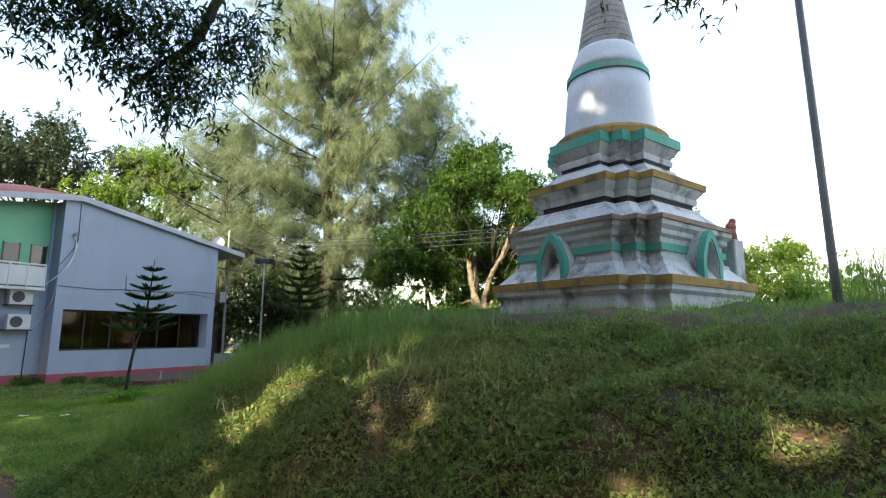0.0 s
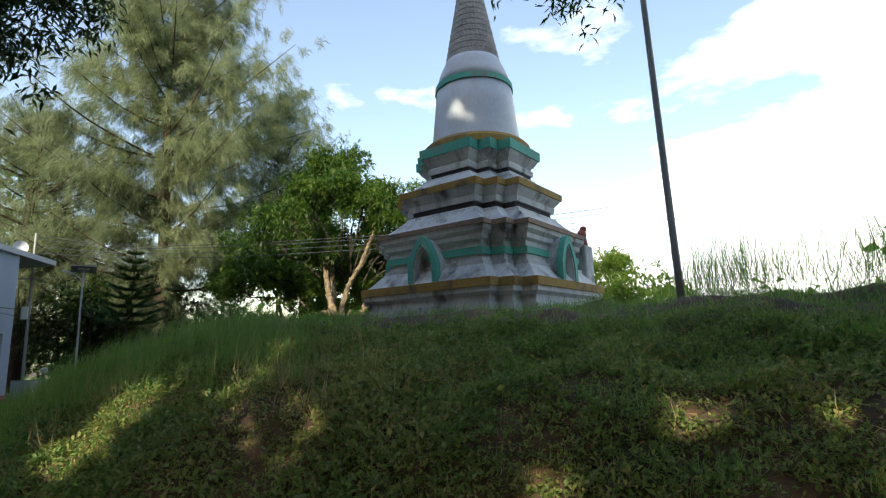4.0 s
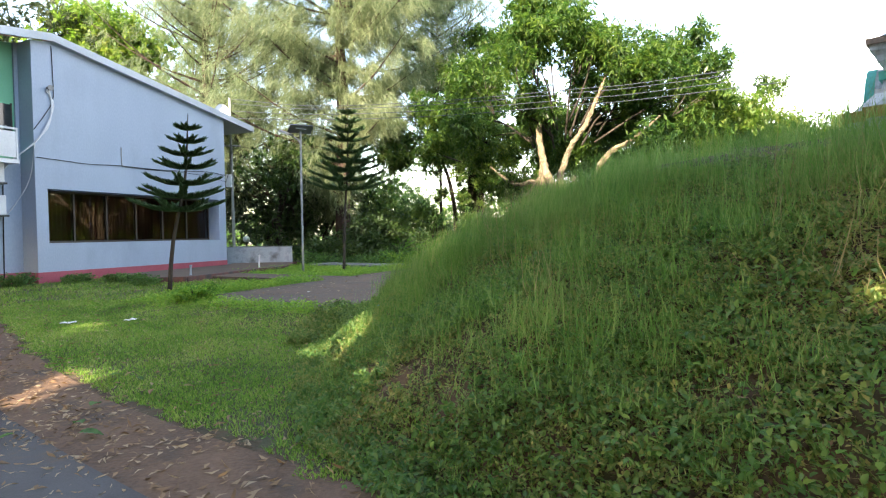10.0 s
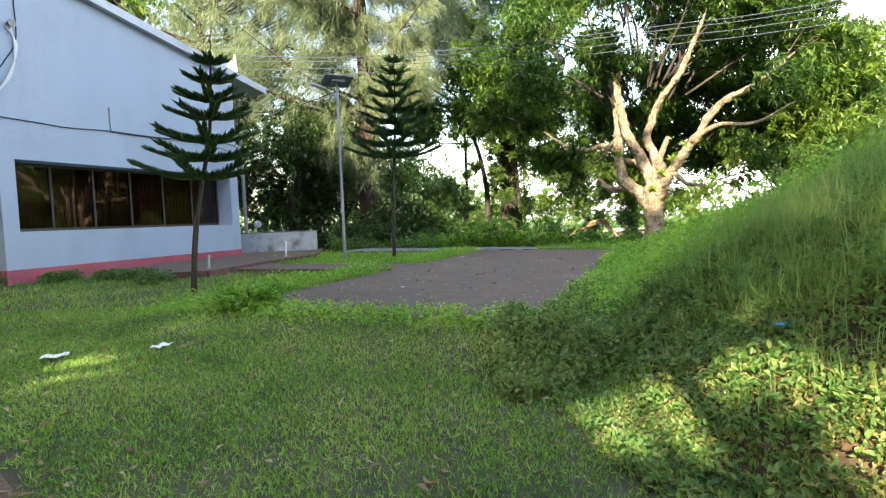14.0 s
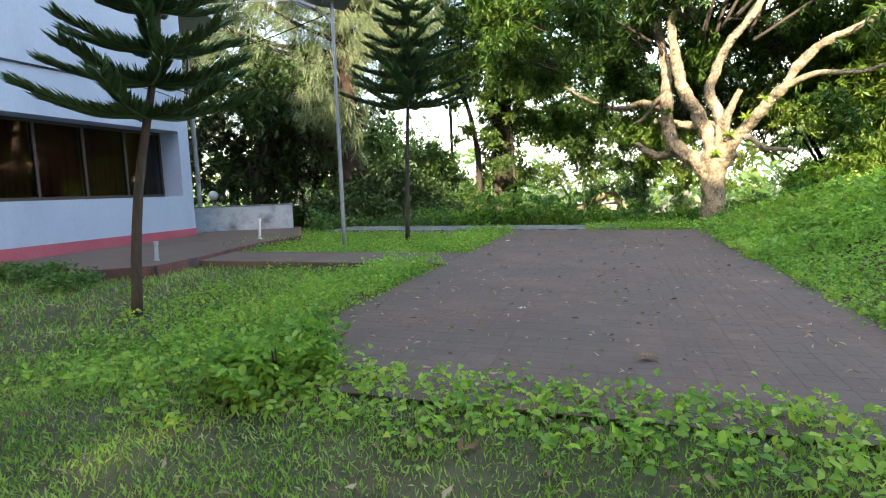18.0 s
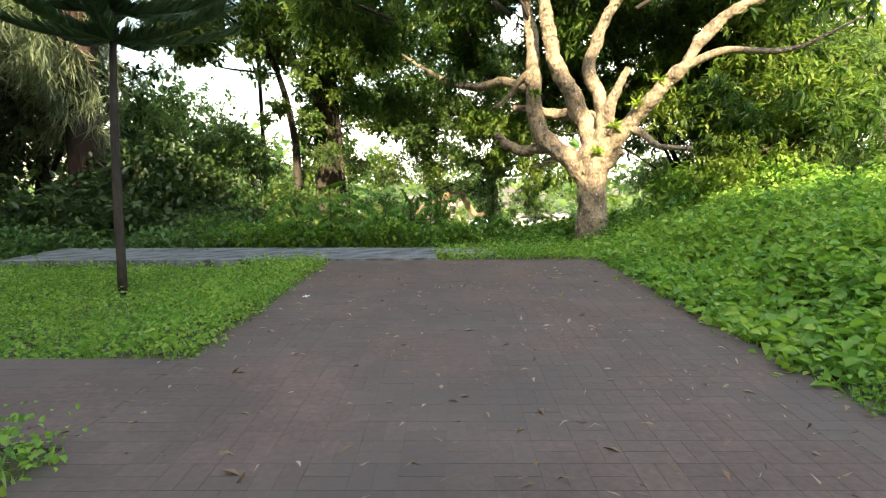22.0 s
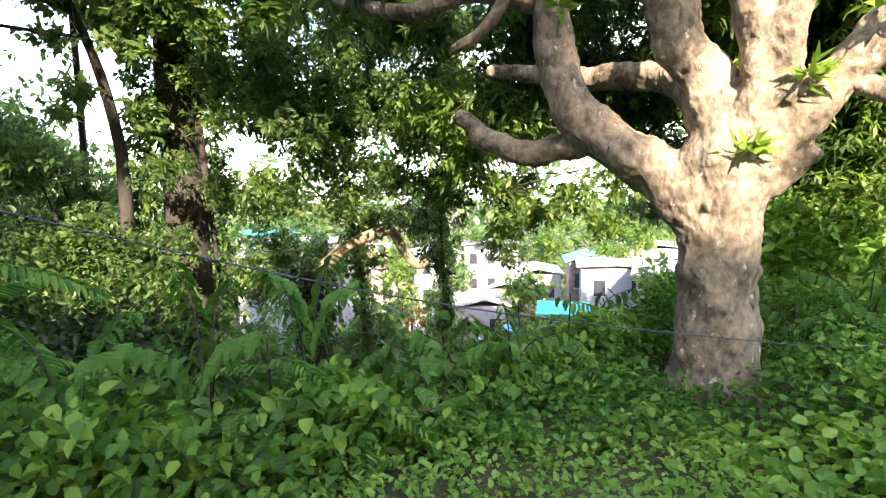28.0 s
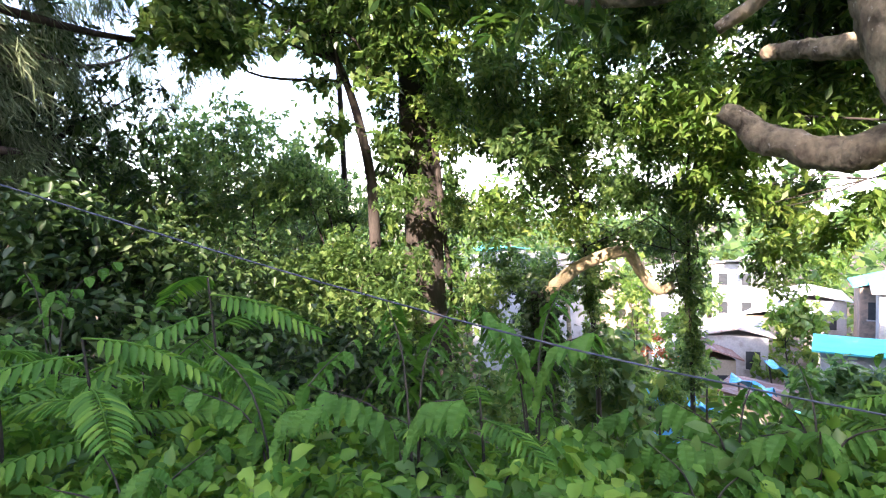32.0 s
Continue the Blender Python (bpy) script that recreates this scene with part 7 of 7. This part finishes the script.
upole = thing("utility_pole", pose(-12.5, 30.75, -0.3, 0.0, -0.4, 0), "grey utility pole beside the house with a meter box", "pole")
tubes("pole", [([(0, 0, 0), (0, 0, 4), (0, 0, 8.2)], [0.075, 0.065, 0.050])], "grey_post", upole, sides=10)
part("meter_box", cube(-0.24, 0.02, -0.22, -0.07, 3.95, 4.55, 0.01), "white_paint", upole, "pale meter box on the pole")
part("crossarm", cube(-0.65, 0.45, -0.04, 0.04, 5.9, 5.97), "grey_post", upole)
for a, b in (((-12.5, 30.7, 5.7), (-12.3, 28.9, 4.0)), ((-12.5, 30.7, 5.5), (-11.0, 32.2, 4.9)), ((-12.5, 30.7, 5.6), (-8.3, 24.6, 5.0)), ((-12.5, 30.7, 5.4), (-12.3, 28.9, 3.7))):
    cable("overhead_cable", [a, tuple((np.array(a) + b) / 2 - (0, 0, 0.25)), b], 0.010, "thin black overhead cable")
dish = thing("satellite_dish", local(7.85, 0.35, 6.47, -30), "small grey satellite dish on the roof edge", "dish")
bm = lathe([(0.0, 0.02), (0.03, 0.15), (0.08, 0.25), (0.12, 0.30)], 20)
bm.faces.remove([q for q in bm.faces if len(q.verts) > 4][0])
for q in bm.verts:
    q.co = (q.co.x, -q.co.z, q.co.y + 0.42)
part("bowl", bm, "fascia", dish, smooth=True)
tubes("mast", [([(0, 0.02, -0.05), (0, 0.02, 0.2), (0, 0.02, 0.42)], [0.02, 0.02])], "steel", dish)

globe = thing("globe_lamp", pose(-12.5, 33.0, 0.9), "white globe garden lamp on a short post behind the low wall", "lamp")
bm = bmesh.new()
bmesh.ops.create_uvsphere(bm, u_segments=18, v_segments=12, radius=0.17, matrix=Matrix.Translation((0, 0, 0.24)))
part("globe", bm, "white_paint", globe, smooth=True)
part("foot", lathe([(-1.3, 0.05), (0.0, 0.05), (0.03, 0.09), (0.06, 0.06), (0.09, 0.06)], 14), "dark_metal", globe)
for x, y, h, mt, lab in ((-10.3, 26.2, 0.50, "white_paint", "short white pipe standing on the terrace"), (-11.65, 22.55, 0.34, "wall_grey", "short grey pipe standing on the terrace")):
    post = part("pipe_stub", lathe([(0.0, 0.045), (0.03, 0.045), (0.035, 0.032), (h - 0.06, 0.032), (h - 0.05, 0.042), (h, 0.042)], 12), mt, None)
    post.matrix_world = pose(x, y, 0.05, 2, 3, 0)
    tagged(post, lab, "pipe", "pipes on the terrace")

# power lines from the pole, in front of the great crown
for k, (dz, far) in enumerate(((0.0, 0.0), (0.22, 0.27), (0.44, 0.55), (0.57, 0.82))):
    cable("power_line", [(-12.4, 30.6, 6.9 + 1.6 * dz), (-8.0, 27.1, 6.15 + dz), (-3.0, 24.82, 5.88 + dz), (1.8, 22.95, 5.92 + dz), (3.9, 22.14, 5.96 + dz), (10.0, 19.78, 6.31 + 0.5 * (dz + far)), (14.5, 18.04, 6.60 + far), (21.9, 15.17, 7.10 + far), (34.0, 10.5, 8.3 + far), (60.0, 0.4, 11.5 + far)], 0.011, "thin grey power line passing in front of the trees", "line_grey", sides=5)
cable("tied_wire", [(-5.2, 27.6, 2.45), (-3.4, 27.0, 1.78), (-1.5, 26.3, 1.15), (0.0, 25.8, 0.76), (1.72, 25.10, 0.44), (2.35, 24.72, 0.36), (3.4, 24.1, 0.42)], 0.0048, "thin blue-grey wire tied to the great trunk", "line_grey", sides=5)


def litter(x, y, z, size, mat, label, cat, turn):
    bm = bmesh.new()
    bmesh.ops.create_grid(bm, x_segments=5, y_segments=4, size=0.5)
    for q in bm.verts:
        q.co = (q.co.x * size * 1.3, q.co.y * size * 0.8, size * (0.07 * math.sin(9 * q.co.x + turn) * math.cos(7 * q.co.y) + 0.08))
    bmesh.ops.solidify(bm, geom=bm.faces, thickness=0.004)
    ob = part(cat, bm, mat)
    ob.matrix_world = pose(x, y, z, 0, 0, turn)
    return tagged(ob, label, cat)


litter(-10.74, 14.13, float(ground(-10.74, 14.13)) + 0.03, 0.18, "litter_white", "crumpled white paper lying on the lawn", "paper", 20)
litter(-9.79, 14.33, float(ground(-9.79, 14.33)) + 0.03, 0.16, "litter_white", "crumpled white paper lying on the lawn", "paper", 70)
litter(-7.03, 17.06, 0.004, 0.05, "litter_white", "small white scrap on the brick path", "paper", 10)
litter(-5.0, 23.0, 0.004, 0.07, "litter_white", "small white scrap on the brick path", "paper", 50)
litter(2.13, 3.73, float(ground(2.13, 3.73)) + 0.04, 0.11, "litter_blue", "scrap of blue plastic on the grassy mound", "plastic", 30)
litter(-5.22, 10.98, float(ground(-5.22, 10.98)) + 0.05, 0.13, "litter_blue", "scrap of blue plastic in the grass", "plastic", 10)


# ---- shrubs and plants ----
def shrub(x, y, r, h, n, mat, label, leaf=0.06):
    z = float(ground(x, y))
    e = thing("shrub", pose(x, y, z - 0.02), label, "shrub", "low shrubs")
    st = []
    for k in range(9):
        a = rng.random() * 6.283
        st.append(([(0, 0, 0), (0.4 * r * math.cos(a), 0.4 * r * math.sin(a), h * 0.5), (0.8 * r * math.cos(a), 0.8 * r * math.sin(a), h * (0.7 + 0.3 * rng.random()))], [0.012, 0.008, 0.003]))
    tubes("stem", st, "bark_dark", e, sides=5)
    v, f = leaf_cloud(lump_points([(0, 0, h * 0.45, r, r, h * 0.5), (r * 0.4, 0.1, h * 0.6, r * 0.6, r * 0.6, h * 0.4), (-r * 0.4, -0.1, h * 0.5, r * 0.6, r * 0.6, h * 0.4)], n), 5, leaf, leaf * 0.6, 0.06, -0.2, shaped=True)
    part("leaves", mesh_np("leaves", v, f, mat), mat, e)


shrub(-9.15, 15.75, 0.42, 0.38, 520, "vine", "low leafy green shrub at the path's corner")
for lx, ly, r, h in ((-0.9, -0.5, 0.5, 0.42), (0.7, -0.75, 0.42, 0.3), (1.3, -1.7, 0.35, 0.28), (-2.3, 0.1, 0.5, 0.4), (1.3, -2.6, 0.4, 0.30), (0.9, -3.7, 0.35, 0.25)):
    q = local(lx, ly, 0).translation
    shrub(q.x, q.y, r, h, 300, "weed", "low green shrub at the foot of the house wall")


def leaf_mesh(L, W):
    """One broad leaf: folded along the midrib, drooping to its tip."""
    bm = bmesh.new()
    rows = []
    for i in range(12):                          # side veins as slight folds
        u = i / 11
        w = max(0.03, math.sin(math.pi * u ** 0.8) ** 0.75)
        z = -0.30 * L * u * u
        rows.append([bm.verts.new((side * w * W / 2, u * L + (0.05 * L if side else 0.0), z + abs(side) * (0.16 * w * W + (0.035 * W if i % 2 else -0.035 * W)))) for side in (-1, 0, 1)])
    for a, b in zip(rows, rows[1:]):
        bm.faces.new((a[0], a[1], b[1], b[0]))
        bm.faces.new((a[1], a[2], b[2], b[1]))
    me = bpy.data.meshes.new("leaf")
    bm.to_mesh(me)
    bm.free()
    me.materials.append(M["sapling"])
    return me


LEAF = [leaf_mesh(0.155, 0.078), leaf_mesh(0.115, 0.085), leaf_mesh(0.13, 0.05)]


def broad_plant(x, y, h, kind, count, label):
    """A sapling with leaves in pairs along arching stalks."""
    z = float(ground(x, y)) - 0.05
    e = thing("broadleaf_sapling", pose(x, y, z), label, "plant", "saplings on the slope")
    specs = []
    stalks = 4 if kind < 2 else 5
    per = count // stalks
    for s in range(stalks):
        a = s * 6.283 / stalks + rng.random()
        out, top = h * (0.35 + 0.25 * rng.random()), h * (0.7 + 0.35 * rng.random())
        pts = spline([(0, 0, 0), (0.25 * out * math.cos(a), 0.25 * out * math.sin(a), top * 0.75), (out * math.cos(a), out * math.sin(a), top)], 20)
        specs.append((pts, [0.009, 0.006, 0.002]))
        for k in range(per):
            u = 0.42 + 0.58 * (k // 2 + 0.5) / (per / 2)
            q = pts[min(19, int(u * 19))]
            side = 1 if k % 2 else -1
            lf = part("leaf", LEAF[kind], None, e)
            lf.matrix_local = pose(*q, -18 - 42 * rng.random(), 20 * (rng.random() - 0.5), math.degrees(a) - 90 + side * (55 + 25 * rng.random())) @ Matrix.Diagonal((1, 1, 1, 1))
    tubes("stalk", specs, "bark_dark", e, sides=5)


for x, y, h, kd, cnt, in ((-1.6, 26.9, 1.3, 0, 84), (-0.75, 27.3, 1.6, 0, 90), (-2.3, 26.85, 1.1, 1, 76), (-3.2, 27.8, 1.1, 1, 60), (-1.1, 28.2, 1.9, 0, 60), (-1.3, 26.5, 0.7, 1, 60), (0.65, 26.5, 0.85, 2, 80), (1.8, 28.0, 0.9, 0, 40), (-2.0, 28.6, 1.9, 1, 48), (0.6, 28.8, 1.0, 0, 40),
                          (-4.4, 29.3, 1.6, 1, 40), (2.9, 27.4, 0.8, 0, 36), (-0.3, 26.25, 0.55, 1, 48), (3.3, 24.6, 0.8, 1, 40), (-2.9, 26.6, 0.8, 1, 60), (0.1, 26.5, 0.75, 0, 48), (3.1, 25.3, 1.0, 0, 60), (3.9, 25.0, 1.3, 0, 60), (-0.2, 27.6, 1.2, 0, 60)):
    broad_plant(x, y, h, kd, cnt, "broad-leaved green sapling growing on the slope")


def frond_mesh(L, pairs, leaflet):
    """One feathered leaf: an arching midrib with leaflets in hanging pairs."""
    u = np.linspace(0, 1, 12)
    rib = np.stack([0 * u, L * u, L * (0.16 * u - 0.34 * u * u)], -1)
    out = [tube_arrays(rib, [0.006, 0.004, 0.002], 4)]
    t = np.repeat(np.linspace(0.14, 1.0, pairs), 2)
    P = np.stack([np.interp(t, u, rib[:, k]) for k in range(3)], -1)
    side = np.tile((-1.0, 1.0), pairs)
    D = unit(np.stack([side * 0.85, 0.42 + 0.25 * t, -0.28 - 0.12 * rng.random(2 * pairs)], -1))
    S = np.cross(D, np.array((0, 0, 1.0)))
    size = leaflet * np.sin(np.pi * (0.22 + 0.62 * t)) ** 0.7 * (0.9 + 0.2 * rng.random(2 * pairs))
    out.append(ovate(P, D, size, size * 0.24, S))
    v, f = join_arrays(out)
    return mesh_np("frond", v, f, "sapling")


FROND = [frond_mesh(0.72, 16, 0.165), frond_mesh(0.52, 13, 0.12)]


def frond_plant(x, y, h, fronds, kind, label):
    z = float(ground(x, y)) - 0.05
    e = thing("feather_leaf_plant", pose(x, y, z), label, "plant", "feather-leaved plants")
    stem = spline([(0, 0, 0), (0.04, 0.03, h * 0.5), (0.02, 0.0, h)], 14)
    tubes("stem", [(stem, [0.014, 0.010, 0.006])], "bark_dark", e, sides=6)
    for k in range(fronds):
        q = stem[min(13, 6 + int(8 * k / fronds))]
        fr = part("frond", FROND[kind], None, e)
        fr.matrix_local = pose(*q, 30 * rng.random() - 18, 16 * (rng.random() - 0.5), 137.5 * k + 25 * rng.random())


for x, y, h, n, kd in ((-2.75, 27.6, 1.45, 9, 0), (-3.3, 27.2, 1.2, 8, 0), (-1.25, 26.85, 0.85, 6, 1), (1.3, 26.45, 0.85, 5, 1), (-0.9, 26.35, 0.5, 5, 1), (-3.9, 27.5, 1.3, 7, 0), (0.3, 27.0, 0.7, 5, 1)):
    frond_plant(x, y, h, n, kd, "green plant with long feathered leaves on the slope")

# ---- bricks of the path ----
def brick_mesh(l, w):
    bm = cube(-l / 2, l / 2, -w / 2, w / 2, -0.006, 0.0)
    for q in bm.verts:
        if q.co.z > -0.005:
            q.co.x *= 1 - 0.0007 / l
            q.co.y *= 1 - 0.0007 / w
    me = bpy.data.meshes.new("brick")
    bm.to_mesh(me)
    bm.free()
    me.materials.append(M["brick"])
    return me


BRICK = brick_mesh(0.2188, 0.1088)
turn_path = math.degrees(math.atan2(PAV_V[1], PAV_V[0]))
spots = []
for p0 in np.arange(0.11, PAV_L, 0.22):
    for q0 in np.arange(0.53, PAV_W - 0.05, 0.22):
        cross = (int(round(p0 / 0.22 - 0.5)) + int(round((q0 - 0.53) / 0.22))) % 2
        for s in (-0.055, 0.055):
            spots.append((p0 + (0 if cross else s), q0 + (s if cross else 0), 90 if cross else 0))
for p0 in np.arange(0.06, PAV_L, 0.11):
    for q0 in (0.105, 0.312):
        spots.append((p0, q0, 0))
for p0 in np.arange(4.72, 6.0, 0.11):
    for q0 in np.arange(-5.1, -0.02, 0.22):
        spots.append((p0, q0 - (0.11 if int(p0 * 100) % 2 else 0), 0))
rest, base_v = [], np.array([tuple(q.co) for q in BRICK.vertices])
base_f = np.array([tuple(q.vertices) for q in BRICK.polygons])
count = 0
for p0, q0, tn in spots:
    x, y = place(p0, q0)
    z = 0.0012 + 0.0006 * rng.random()
    if 3.6 < p0 < 6.2 and 0.9 < q0 < 3.3 and count < 300:
        b = part("brick", BRICK, None, brick_path)
        b.matrix_world = pose(float(x), float(y), z, 0.2 * (rng.random() - 0.5), 0.2 * (rng.random() - 0.5), turn_path + tn)
        count += 1
    else:
        a = radians(turn_path + tn)
        c, s = math.cos(a), math.sin(a)
        w = base_v.copy()
        w[:, 0], w[:, 1] = base_v[:, 0] * c - base_v[:, 1] * s + float(x), base_v[:, 0] * s + base_v[:, 1] * c + float(y)
        w[:, 2] += z
        rest.append((w, base_f))
v, f = join_arrays(rest)
tagged(part("brick_field", mesh_np("brick_field", v, f, "brick", None), "brick", brick_path), kind="stuff")

# curled dry leaves on the bricks
n = 170
p0, q0 = PAV_L * rng.random(n), PAV_W * rng.random(n)
x, y = place(0, 0)
X2 = np.array([place(a, b) for a, b in zip(p0, q0)])
P = np.c_[X2, np.full(n, 0.012)]
v, f = blades(P, rng.normal(size=(n, 3)) * np.array((1, 1, 0.03)), 0.05 + 0.09 * rng.random(n), 0.012 + 0.014 * rng.random(n), 0.5, rng.normal(size=(n, 3)) * np.array((1, 1, 0.2)))
stuff("path_leaves", v, f, "dry", "curled dry leaves on the brick path", "leaves")
X2 = np.array([place(a, b) for a, b in zip(PAV_L * rng.random(120), PAV_W * rng.random(120))])
v, f = blades(np.c_[X2, np.full(120, 0.014)], rng.normal(size=(120, 3)) * np.array((1, 1, 0.03)), 0.04 + 0.07 * rng.random(120), 0.008 + 0.010 * rng.random(120), 0.7, rng.normal(size=(120, 3)) * np.array((1, 1, 0.2)))
stuff("path_straw", v, f, "straw", "pale curled leaf scraps on the brick path", "leaves")

# large fallen leaves on the lane and the lawn
for k, (x, y, s, mt) in enumerate(((-7.87, 9.32, 1.0, "weed"), (-8.04, 8.61, 0.8, "weed"), (-7.53, 8.5, 1.0, "weed"), (-7.63, 8.76, 0.9, "weed"), (-7.54, 9.82, 0.6, "dry"), (-8.24, 10.43, 0.8, "weed"), (-8.62, 9.5, 1.0, "dry"), (-7.91, 10.32, 0.6, "weed"),
                                   (-4.82, 5.65, 0.9, "weed"), (-8.05, 10.55, 0.6, "straw"), (-7.27, 9.88, 0.6, "straw"), (-6.82, 10.17, 0.5, "straw"), (-6.3, 13.4, 0.7, "dry"), (-7.4, 14.6, 0.7, "dry"), (-8.3, 13.7, 0.7, "dry"), (-6.9, 15.4, 0.8, "dry"))):
    me = leaf_mesh(0.17, 0.085)
    me.materials.clear()
    me.materials.append(M[mt])
    fallen = part("fallen_leaf", me, None)
    fallen.matrix_world = pose(x, y, float(ground(x, y)) + 0.065, 6, 4, 137.0 * k) @ Matrix.Scale(s, 4)
    tagged(fallen, "large fallen leaf curling on the ground", "leaf", "large fallen leaves")
